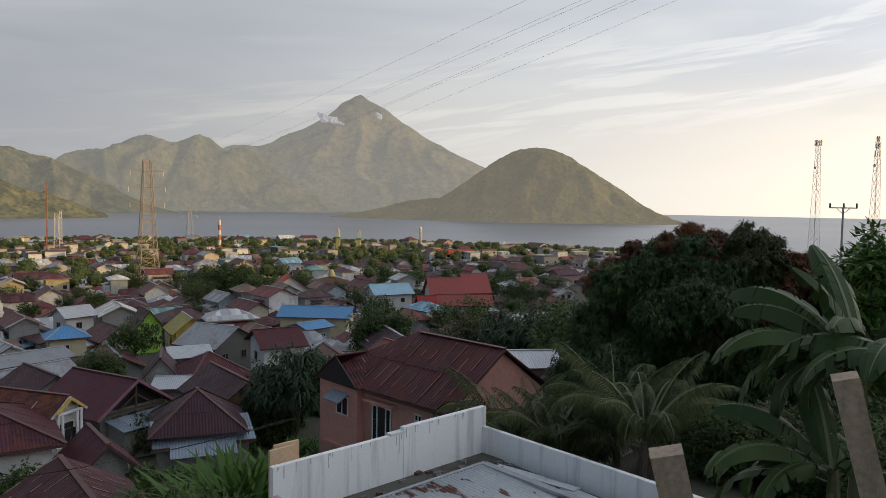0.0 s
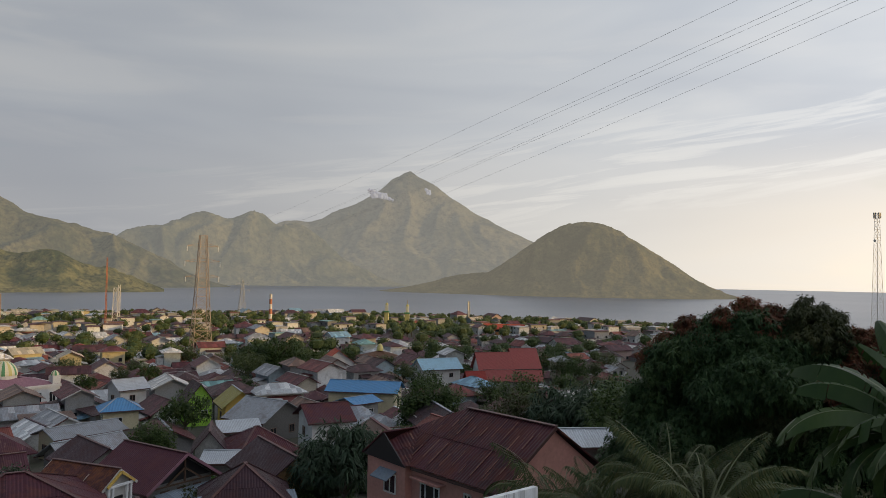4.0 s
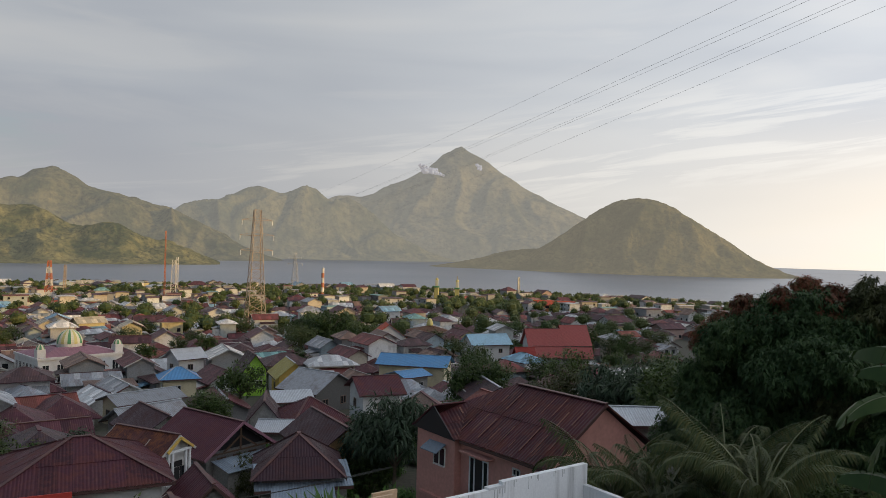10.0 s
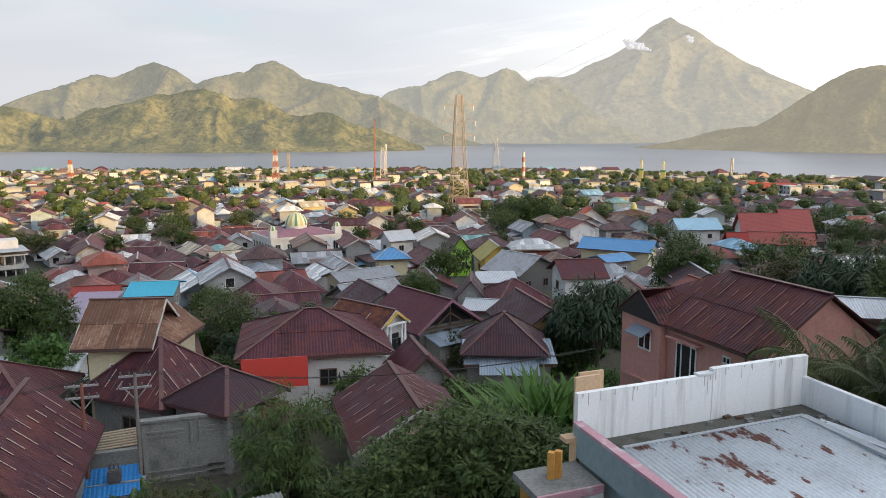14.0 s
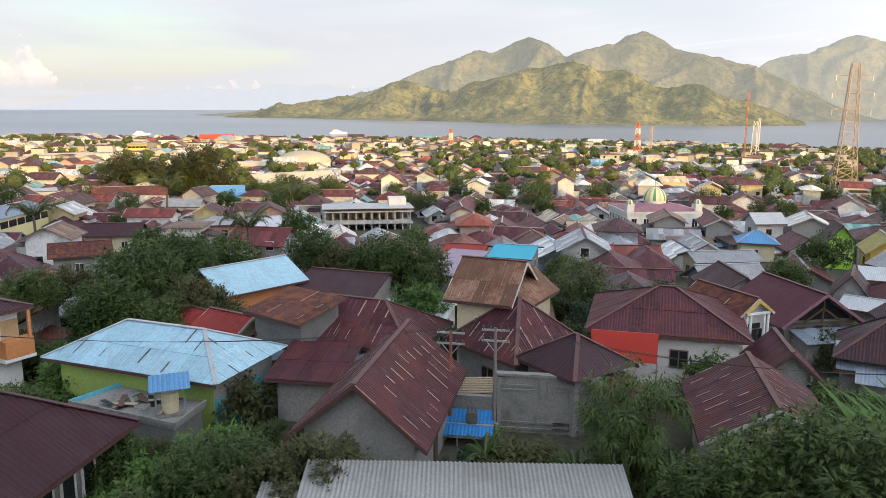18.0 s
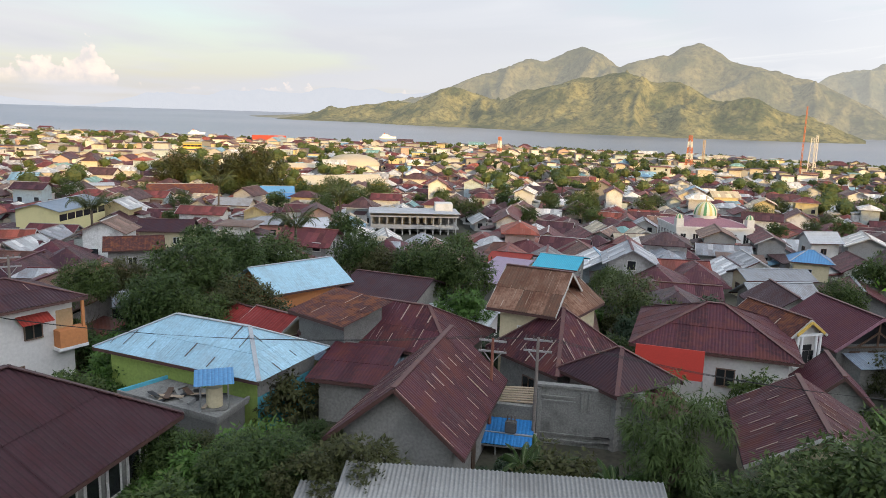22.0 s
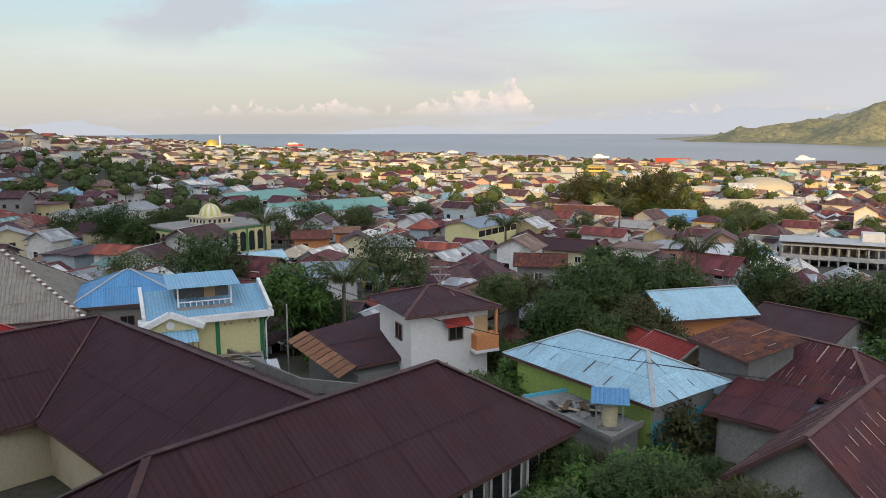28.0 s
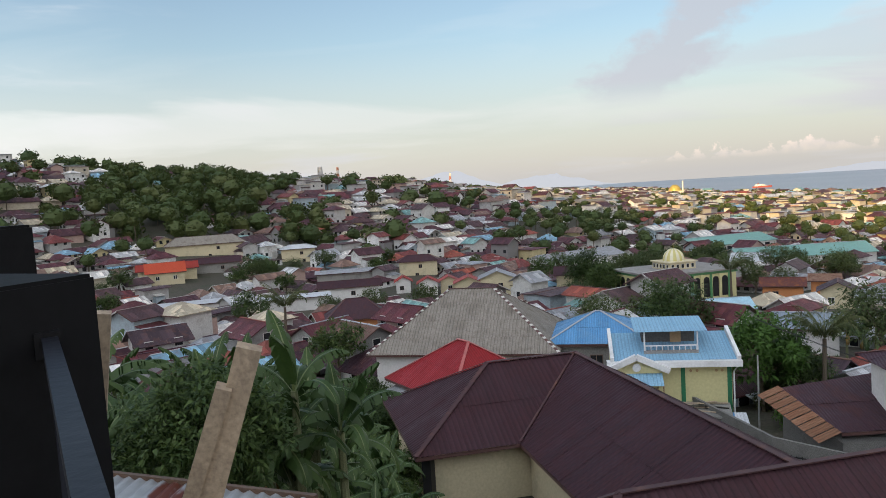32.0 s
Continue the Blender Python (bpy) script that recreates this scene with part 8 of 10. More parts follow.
    beam("roof_sheet", (-5.8, 0, 5.5), (5.8, 0, 5.8), 20.5, 0.1, ROOFS["WHITEZINC"], ob)
    # yellow bulb-domed roof near the red roofs
    p = polar(8.4, 262)
    ob = place("prayer_house", "small prayer house with a pale yellow bulb dome", "prayer house", p.x, p.y, ground_z(p.x, p.y), 20, clear=8)
    block("wall", -7, 7, -5, 5, -2, 4.5, WALLS["GREYWALL"], ob)
    roof_slope([(-7.5, -5.5, 4.5), (7.5, -5.5, 4.5), (1, 0, 6.5), (-1, 0, 6.5)], ROOFS["RUST"], ob, single=True)
    roof_slope([(7.5, 5.5, 4.5), (-7.5, 5.5, 4.5), (-1, 0, 6.5), (1, 0, 6.5)], ROOFS["RUST"], ob, single=True)
    roof_slope([(-7.5, 5.5, 4.5), (-7.5, -5.5, 4.5), (-1, 0, 6.5)], ROOFS["RUST"], ob, single=True)
    roof_slope([(7.5, -5.5, 4.5), (7.5, 5.5, 4.5), (1, 0, 6.5)], ROOFS["RUST"], ob, single=True)
    dome("dome", 0, 0, 6.6, 1.2, 2.4, [M_STRIPE_Y], ob, 14, 8)


M_CONC_PALE = plain("pale_raw_concrete", (0.40, 0.385, 0.36), 0.9, 0.2, 0.8)


# ---- ships ----
def ship(x, y, yaw, length, hull, label, decks=3):
    ob = place("ship", label, "ship", x, y, 0, yaw)
    b, L = length * 0.09, length / 2
    out = [(-L, -b * 0.8), (-L * 0.9, -b), (L * 0.6, -b), (L * 0.88, -b * 0.55), (L * 1.05, 0), (L * 0.88, b * 0.55), (L * 0.6, b), (-L * 0.9, b), (-L, b * 0.8)]
    k = len(out)
    vs = [(p * 0.93, q * 0.8, -0.6) for p, q in out] + [(p, q, length * (0.075 + (0.025 if p > L * 0.8 else 0))) for p, q in out]
    mesh_part("hull", vs, [tuple(range(k - 1, -1, -1)), tuple(range(k, 2 * k))] + [(i, (i + 1) % k, k + (i + 1) % k, k + i) for i in range(k)], hull, ob)
    z = length * 0.075
    for i in range(decks):
        block("deck_house", -L * (0.75 - 0.08 * i), L * (0.45 - 0.2 * i), -b * 0.85, b * 0.85, z, z + length * 0.05, M_SHIPWHITE, ob)
        block("window_band", -L * (0.72 - 0.08 * i), L * (0.42 - 0.2 * i), -b * 0.88, b * 0.88, z + length * 0.02, z + length * 0.033, M_PANE, ob)
        z += length * 0.05
    tube("funnel", [(-L * 0.35, 0, z), (-L * 0.4, 0, z + length * 0.09)], length * 0.025, M_TOWER_RED, ob)
    tube("foremast", [(L * 0.1, 0, z - length * 0.02), (L * 0.1, 0, z + length * 0.12)], length * 0.005, M_STEEL, ob, seg=5)


M_SHIPWHITE = plain("ship_white_paint", (0.75, 0.74, 0.70), 0.5, 0.08, 0.2, dirty=0.1)
M_SHIPRED = plain("ship_red_paint", (0.32, 0.07, 0.05), 0.5, 0.1, 0.2, dirty=0.1)


def build_ships():
    for x, y, yaw, ln, hull, lb, dk in ((-1040, 670, 70, 42, M_SHIPWHITE, "white ferry lying in the strait", 3), (-1160, 400, 75, 38, M_SHIPWHITE, "white ferry off the town", 3), (-1980, -130, 95, 68, M_SHIPRED, "red-hulled cargo ship at anchor", 2), (-900, 540, 70, 26, M_SHIPWHITE, "small white coaster by the harbour", 2), (-2200, -620, 60, 80, M_SHIPRED, "red-hulled ship beyond the headland", 2), (-1129, 1492, 40, 16, M_SHIPWHITE, "small white boat in the strait", 1), (-1420, 200, 95, 34, M_SHIPWHITE, "white ship close to the quay", 2)):
        ship(x, y, yaw, ln * 0.65, hull, lb, dk)


build_ships()

# ---- the town: houses and trees by the hundred ----
RNG = random.Random(7)


def free(x, y, r):
    return all((x - a) ** 2 + (y - b) ** 2 > (r + c) ** 2 for a, b, c in KEEP_OUT)


def green(x, y):
    """How wooded a place is: clumps of trees between the houses."""
    return noise.noise((x * 0.013 + 3, y * 0.013, 2)) + 0.5 * noise.noise((x * 0.04, y * 0.04, 7))


def bush_mesh(name, r, h, clumps, leaves, size, seed, mat, droop=0.0, slim=0.5):
    """A dense lumpy crown: leaf clusters on a noisy shell, with gaps."""
    q = random.Random(seed)
    verts, faces = [], []
    for c in range(clumps):
        z = q.uniform(-0.75, 1)
        th = q.uniform(0, 6.283)
        k = q.uniform(0.62, 1.0) if c % 4 else q.uniform(0.2, 0.6)
        s = math.sqrt(max(0, 1 - z * z))
        lump = 1 + 0.22 * noise.noise((3 * s * math.cos(th) + seed, 3 * s * math.sin(th), 3 * z))
        ctr = Vector((r * s * math.cos(th), r * s * math.sin(th), h * 0.5 * z)) * k * lump
        cr = r * q.uniform(0.13, 0.24)
        for _ in range(leaves):
            d = Vector((q.gauss(0, 1), q.gauss(0, 1), q.gauss(0, 0.7))).normalized()
            p = ctr + d * cr * q.uniform(0.4, 1)
            along = (d * 0.8 + Vector((q.uniform(-0.5, 0.5), q.uniform(-0.5, 0.5), q.uniform(-0.4, 0.3) - droop))).normalized()
            side = along.cross(Vector((q.uniform(-0.4, 0.4), q.uniform(-0.4, 0.4), 1))).normalized()
            L = size * q.uniform(0.7, 1.3)
            i = len(verts)
            verts += [p + side * L * slim * 0.5, p + along * L + Vector((0, 0, -L * 0.15)), p - side * L * slim * 0.5]
            faces.append((i, i + 1, i + 2))
    me = bpy.data.meshes.new(name)
    me.from_pydata([tuple(v) for v in verts], [], faces)
    me.materials.append(mat)
    return me


def trunk_mesh(name, height, r0, limbs, seed, spread=0.5):
    r = random.Random(seed)
    bm = bmesh.new()

    def tube(p, q, ra, rb):
        ax = (q - p)
        ret = bmesh.ops.create_cone(bm, segments=7, radius1=ra, radius2=rb, depth=ax.length, cap_ends=True)
        m = Matrix.Translation((p + q) / 2) @ ax.to_track_quat("Z", "Y").to_matrix().to_4x4()
        bmesh.ops.transform(bm, matrix=m, verts=ret["verts"])

    top = Vector((r.uniform(-0.3, 0.3), r.uniform(-0.3, 0.3), height * 0.62))
    tube(Vector((0, 0, -0.5)), top, r0, r0 * 0.6)
    for i in range(limbs):
        a = 6.283 * i / limbs + r.uniform(-0.4, 0.4)
        tube(top * r.uniform(0.7, 0.98), Vector((math.cos(a) * height * spread * 0.6, math.sin(a) * height * spread * 0.6, height * r.uniform(0.75, 0.95))), r0 * 0.5, r0 * 0.12)
    me = bpy.data.meshes.new(name)
    bm.to_mesh(me)
    bm.free()
    return me


def build_town():
    town, woods = Bulk(), Bulk()
    mids, trees = [], []
    d = 72.0
    while d < 2300:
        step = 7.7 if d < 300 else 9.4 if d < 500 else 11.5 if d < 1200 else 17
        n = int(radians(176) * d / (step * 1.08))
        for i in range(n):
            az = -24 + 176 * (i + RNG.random() * 0.8) / n
            dd = d + RNG.uniform(-0.4, 0.4) * step
            if dd > lerp(SHORE, az) - 22 or (az < -9 and dd < 330) or (d > 1300 and RNG.random() < 0.25):
                continue
            p = polar(az, dd)
            z = ground_z(p.x, p.y)
            if z < 1.2 or not free(p.x, p.y, 4.1 if dd < 300 else 5.5):
                continue
            g = green(p.x, p.y)
            w = RNG.random()
            if 48 < az < 98 and dd < 170 and w > 0.05:
                g = min(g, 0.3)
            if g > (0.52 if dd < 165 else 0.40) or w < (0.08 if dd < 165 else 0.14 if dd < 260 else 0.17 if az < 45 else 0.13 if az < 104 else 0.15) or (dd > 520 and az < 48 and w < (0.5 if az < 24 else 0.3)) or (abs(az - 135 - 7 * noise.noise((p.x * 0.011, p.y * 0.011, 4))) < 6.0 and 330 + 160 * g < dd < 690 and w < 0.94):
                trees.append((p.x, p.y, z, dd))
                continue
            yaw = RNG.choice((0, 0, 90)) + 28 + 0.35 * az + RNG.gauss(0, 7)
            k = RNG.random()
            wid, lng = (RNG.uniform(4.3, 6.7), RNG.uniform(5.4, 8.8)) if dd < 300 else (RNG.uniform(5.4, 8.2), RNG.uniform(7, 11))
            hgt = 2.35 if k < 0.84 else 5.0 if k < 0.975 else 7.4
            if dd > 700 and k > 0.9:
                wid, lng, hgt = wid * 1.5, lng * 1.7, RNG.uniform(5, 9)
            if dd < 122:
                mids.append((p.x, p.y, z - 0.6, yaw, dd))
                continue
            hip = RNG.random() < 0.4
            flat = RNG.random() < (0.07 if dd < 450 else 0.28)
            if flat and dd > 450:
                hgt = RNG.uniform(4.5, 9)
            rise = 0.25 if flat else wid * RNG.uniform(0.2, 0.3)
            wv, wf, rv, rf = house_arrays(wid, lng, hgt, rise, 0.75, hip)
            c, s = math.cos(radians(yaw)), math.sin(radians(yaw))
            town.add(wv, wf, 0, (p.x, p.y, z, c, s))
            town.add(rv, rf, 1, (p.x, p.y, z, c, s), roof_uv(rv, rf))
            if dd < 380:
                # ridge cap, and pale boards along the verges or eaves
                v, f = box_arrays(-0.13, 0.13, -lng / 2 + (wid / 2 if hip else -0.7), lng / 2 - (wid / 2 if hip else -0.7), hgt + rise - 0.02, hgt + rise + 0.06)
                town.add(v, f, 3, (p.x, p.y, z, c, s))
                if not flat and RNG.random() < 0.55:
                    q, e = wid / 2 + 0.77, hgt - rise * 1.5 / wid
                    if hip:
                        for sx in (-q, q):
                            v, f = box_arrays(sx - 0.03, sx + 0.03, -lng / 2 - 0.75, lng / 2 + 0.75, e - 0.2, e - 0.01)
                            town.add(v, f, 3, (p.x, p.y, z, c, s))
                    else:
                        for sy in (-lng / 2 - 0.78, lng / 2 + 0.78):
                            for sx in (-q, q):
                                v = [(x_, y_, zz) for y_ in (sy - 0.03, sy + 0.03) for x_, zz in ((sx, e - 0.2), (0, hgt + rise - 0.2), (0, hgt + rise + 0.02), (sx, e + 0.02))]
                                town.add(v, [(3, 2, 1, 0), (4, 5, 6, 7), (0, 1, 5, 4), (2, 3, 7, 6)], 3, (p.x, p.y, z, c, s))
            for _ in range(2 if dd < 300 and RNG.random() < 0.5 else 1 if RNG.random() < 0.7 else 0):
                # lean-to or porch roof
                e = hgt * RNG.uniform(0.62, 0.85)
                sx = RNG.choice((-1, 1))
                q0, q1 = sx * wid / 2, sx * (wid / 2 + RNG.uniform(1.8, 3.2))
                y0, y1 = -lng / 2 * RNG.uniform(0.2, 1), lng / 2 * RNG.uniform(0.2, 1)
                v, f = box_arrays(min(q0, q1), max(q0, q1), y0, y1, e - 0.1, e)
                v = [(x, y_, zz - 0.5 * abs(x - q0) / 2.4) for x, y_, zz in v]
                town.add(v, f, 1, (p.x, p.y, z, c, s), roof_uv(v, f))
                v, f = box_arrays(min(q0, q1 * 0.93), max(q0, q1 * 0.93), y0, y1, -2, e - 0.75)
                town.add(v, f, 0, (p.x, p.y, z, c, s))
            if dd < 520:
                # openings on the sides that face the terrace
                for sx in (-1, 1):
                    for fl in range(int(hgt // 2.7)):
                        for q in (-0.3, 0.28):
                            v, f = box_arrays(sx * wid / 2 - 0.06, sx * wid / 2 + 0.06, q * lng - 0.55, q * lng + 0.55, 0.9 + 2.8 * fl, 2.1 + 2.8 * fl)
                            town.add(v, f, 2, (p.x, p.y, z, c, s))
                    for q in (-0.22, 0.22):
                        v, f = box_arrays(q * wid - 0.55, q * wid + 0.55, sx * lng / 2 - 0.06, sx * lng / 2 + 0.06, 0.9, 2.1)
                        town.add(v, f, 2, (p.x, p.y, z, c, s))
        d += step
    tagged(town.link("town_houses", [M_TOWN_WALL, M_TOWN_ROOF, M_PANE, M_TOWN_TRIM]), "crowded small houses with maroon and zinc sheet roofs", "houses", kind="stuff")
    # trees of the town
    crowns = [bush_mesh("crown", 2.5 + 0.4 * k, 4.0 + 0.5 * k, 90 + 10 * k, 34, 0.34, 40 + k, M_LEAF_FAR if k % 2 else M_LEAF) for k in range(4)]
    trunks = [trunk_mesh("trunk", 4.6 + 0.5 * k, 0.2, 5, 50 + k) for k in range(4)]
    for m in trunks:
        m.materials.append(M_BARK)
    made = 0
    for x, y, z, dd in trees:
        if dd < 330 and made < 185:
            made += 1
            k = RNG.randrange(4)
            t = tagged(new("tree"), "round dark green tree among the houses", "tree", "town trees")
            t.matrix_world = pose(x, y, z, 0, 0, RNG.uniform(0, 360)) @ Matrix.Scale(RNG.uniform(0.8, 1.35), 4)
            o = new("trunk", trunks[k])
            o.parent = t
            o = new("crown", crowns[k])
            o.parent = t
            o.location = (0, 0, 3.6 + 0.4 * k)
        else:
            az = math.degrees(math.atan2(-x, y))
            grove = 116 < az < 150 and 300 < dd < 700
            r = RNG.uniform(3.2, 6.8) if grove else RNG.uniform(2.2, 4.2)
            top = RNG.uniform(1.5, 8.5) if grove else RNG.uniform(4, 7.5)
            nl = 130 if grove else 170 if dd < 400 else 90 if dd < 700 else 46
            size = 0.8 if grove else 0.40 if dd < 400 else 0.55 if dd < 700 else 0.9
            for _ in range(nl):
                a, e = RNG.uniform(0, 6.283), math.asin(RNG.uniform(-0.5, 1))
                k = r * RNG.uniform(0.55, 1.05)
                px_, py_, pz = x + k * math.cos(a) * math.cos(e), y + k * math.sin(a) * math.cos(e), z + top + k * 0.8 * math.sin(e)
                s = size * RNG.uniform(0.6, 1.3)
                t1 = Vector((RNG.gauss(0, 1), RNG.gauss(0, 1), RNG.gauss(0, 0.7))).normalized() * s
                t2 = t1.orthogonal().normalized() * s * 0.8
                p = Vector((px_, py_, pz))
                woods.add([p - t1, p + t1 * 0.6 - t2, p + t1 * 0.6 + t2], [(0, 1, 2)])
            # the dense inside of the crown
            v, f = [], []
            for i in range(5):
                e = -1.2 + 0.6 * i
                for k in range(7):
                    a = 6.283 * k / 7
                    q = r * (0.72 + 0.22 * noise.noise((x + 2 * math.cos(a), y + 2 * math.sin(a), e * 2)))
                    v.append((x + q * math.cos(a) * math.cos(e), y + q * math.sin(a) * math.cos(e), z + top + 0.8 * q * math.sin(e)))
            for i in range(4):
                for k in range(7):
                    f.append((i * 7 + k, i * 7 + (k + 1) % 7, (i + 1) * 7 + (k + 1) % 7, (i + 1) * 7 + k))
            f.append(tuple(range(28, 35)))
            woods.add(v, f)
            v, f = box_arrays(x - 0.15, x + 0.15, y - 0.15, y + 0.15, z - 1, z + top - r * 0.2)
            woods.add(v, f, 1)
    tagged(woods.link("town_trees", [M_LEAF_FAR, M_BARK]), "dark green trees and palms between the houses", "trees", kind="stuff")
    return mids


def house_template(w, l, h, rise, hip, porch, storeys):
    """One house with its parts, at the origin."""
    ob = tagged(new("house"), "small plastered town house under a sheet metal roof", "house", "town houses")
    wv, wf, rv, rf = house_arrays(w, l, h, rise, 0.8, hip)
    mesh_part("wall", wv, wf, M_HOUSE_WALL, ob)
    mesh_part("roof", rv, rf, M_HOUSE_ROOF, ob, uv=roof_uv(rv, rf))
    # ridge cap
    p, q = w / 2 + 0.8, l / 2 + 0.8
    r = q if not hip else max(0.2, q - p * 0.95)
    v, f = box_arrays(-0.16, 0.16, -r, r, h + rise - 0.03, h + rise + 0.05)
    mesh_part("ridge_cap", v, f, M_HOUSE_ROOF, ob)
    if porch:
        e = 2.5
        v, f = box_arrays(w / 2, w / 2 + 2.2, -l * 0.38, l * 0.3, e - 0.08, e)
        v = [(x, y, z - 0.2 * (x - w / 2)) for x, y, z in v]
        mesh_part("porch_roof", v, f, M_HOUSE_ROOF, ob, uv=roof_uv(v, f))
        for y in (-l * 0.35, l * 0.27):
            v, f = box_arrays(w / 2 + 1.95, w / 2 + 2.07, y - 0.06, y + 0.06, -2, e - 0.45)
            mesh_part("post", v, f, M_CONCRETE, ob)
    def opening(x0, x1, y0, y1, z, flat):
        bulk = Bulk()
        v, f = box_arrays(x0, x1, y0, y1, z, z + 1.3)
        bulk.add(v, f, 0)
        e, g = (0.01, -0.09) if flat == "x" else (-0.09, 0.01)
        v, f = box_arrays(x0 - e, x1 + e, y0 - g, y1 + g, z + 0.09, z + 1.21)
        bulk.add(v, f, 1)
        bulk.link("window", [M_FRAME if porch else M_FRAMEWOOD, M_PANE], ob)

    for fl in range(storeys):
        z = 0.9 + 2.9 * fl
        for sx, q in ((1, -0.3), (1, 0.3)):
            opening(sx * w / 2 - 0.05, sx * w / 2 + 0.05, q * l - 0.65, q * l + 0.65, z, "x")
        for sy in (-1, 1):
            opening(-0.6, 0.6, sy * l / 2 - 0.05, sy * l / 2 + 0.05, z, "y")
    v, f = box_arrays(w / 2 - 0.04, w / 2 + 0.06, -0.45, 0.45, 0, 2.05)
    mesh_part("door", v, f, M_DARKWOOD, ob)
    return ob


def place_mids(mids):
    temps = []
    for k, (w, l, h, rise, hip, porch, st) in enumerate([(5.8, 7.4, 2.7, 1.7, True, True, 1), (5.2, 8.0, 2.7, 1.4, False, False, 1), (6.2, 8.2, 2.8, 1.8, True, False, 1), (5.8, 7.0, 5.0, 1.6, False, True, 2), (5.0, 6.8, 2.7, 1.3, False, True, 1), (6.4, 7.6, 2.8, 1.9, True, True, 1), (5.6, 8.0, 3.0, 1.4, False, False, 1)]):
        temps.append(house_template(w, l, h, rise, hip, porch, st))
    for i, (x, y, z, yaw, dd) in enumerate(mids):
        k = RNG.randrange(len(temps)) if i >= len(temps) else i
        # the porch side looks up the slope
        turn = 180 if x * math.cos(radians(yaw)) + y * math.sin(radians(yaw)) > 0 else 0
        m = pose(x, y, z, 0, 0, yaw + turn)
        if i < len(temps):
            temps[i].matrix_world = m
        else:
            copy_thing(temps[k], m)


build_halls()
place_mids(build_town())

# ---- plants near the terrace ----
M_MANGO = leafy("mango_leaves", [(0.028, 0.060, 0.024), (0.048, 0.094, 0.034), (0.084, 0.130, 0.050), (0.036, 0.074, 0.028)])
M_MANGO_RED = leafy("young_red_mango_leaves", [(0.17, 0.058, 0.036), (0.24, 0.082, 0.048), (0.13, 0.066, 0.036), (0.08, 0.080, 0.03)])
M_OLIVE = leafy("olive_green_leaves", [(0.045, 0.055, 0.02), (0.07, 0.075, 0.028), (0.055, 0.06, 0.025)])
M_GREYGREEN = leafy("grey_green_leaves", [(0.035, 0.06, 0.035), (0.055, 0.085, 0.05), (0.04, 0.065, 0.04)])
M_FRESH = leafy("fresh_green_leaves", [(0.052, 0.110, 0.024), (0.085, 0.165, 0.034), (0.062, 0.125, 0.030)])
M_FEATHER = leafy("feathery_green_leaves", [(0.048, 0.082, 0.026), (0.080, 0.122, 0.036), (0.062, 0.098, 0.030)])
M_FERN = leafy("light_green_fronds", [(0.058, 0.094, 0.02), (0.09, 0.13, 0.028), (0.068, 0.106, 0.024)])
M_BANANA = leafy("banana_leaf", [(0.028, 0.055, 0.018), (0.044, 0.080, 0.024), (0.064, 0.100, 0.028)], 0.45, False)
M_MIDRIB = plain("banana_midrib", (0.12, 0.15, 0.05), 0.5, 0.2, 4)
M_BANANA_DRY = plain("dry_banana_leaf", (0.30, 0.19, 0.06), 0.8, 0.3, 4)
M_PSEUDOSTEM = plain("banana_stem", (0.14, 0.15, 0.07), 0.7, 0.35, 4)
M_PALM = leafy("palm_leaflets", [(0.045, 0.066, 0.026), (0.075, 0.095, 0.036), (0.10, 0.105, 0.042)])
PL = random.Random(99)


def put_tree(az, d, crown, trunk, height, scale, label, name="tree", group="", lift=0.0):
    p = polar(az, d)
    z = ground_z(p.x, p.y)
    t = tagged(new(name), label, name, group)
    t.matrix_world = pose(p.x, p.y, z + lift, 0, 0, PL.uniform(0, 360)) @ Matrix.Scale(scale, 4)
    o = new("trunk", trunk)
    o.parent = t
    o = new("crown", crown)
    o.parent = t
    o.location = (0, 0, height)
    return t


T_SMALL, T_TALL = trunk_mesh("trunk", 4.5, 0.16, 6, 3, 0.5), trunk_mesh("trunk", 9.0, 0.28, 7, 4, 0.4)
for m in (T_SMALL, T_TALL):
    m.materials.append(M_BARK)
C_DARK = [bush_mesh("crown", 3.0, 5.0, 190, 62, 0.26, 10 + k, M_LEAF) for k in range(3)]
C_OLIVE = bush_mesh("crown", 3.0, 4.6, 170, 60, 0.25, 21, M_OLIVE)
C_GREY = bush_mesh("crown", 3.0, 5.0, 120, 34, 0.6, 22, M_GREYGREEN, 0.5, 0.22)
C_FEATHER = bush_mesh("crown", 2.3, 6.2, 150, 46, 0.34, 23, M_FEATHER, 0.4, 0.2)
C_MIDGREEN = bush_mesh("crown", 3.0, 5.0, 140, 40, 0.4, 25, M_FRESH)

# the mango: several lobes of crown, reddish young leaves on the sunny top
mg = polar(-18.6, 45)
mz = ground_z(mg.x, mg.y)
mango = tagged(new("mango_tree"), "large dense mango tree with reddish young leaves on top", "tree")
mango.matrix_world = pose(mg.x, mg.y, mz)
KEEP_OUT.append((mg.x, mg.y, 8))
o = new("trunk", trunk_mesh("trunk", 9.5, 0.45, 8, 12, 0.55))
o.data.materials.append(M_BARK)
o.parent = mango
LOBES = {}
for kind, mt, sizes in (("green", M_MANGO, (1.25, 1.55, 1.9)), ("red", M_MANGO_RED, (0.95, 1.2)), ("olive", M_OLIVE, (1.1, 1.4))):
    LOBES[kind] = [bush_mesh("crown", r, r * 1.5, int(66 * r), 60, 0.24, 60 + int(10 * r), mt, 0.55, 0.34) for r in sizes]
MG = random.Random(5)
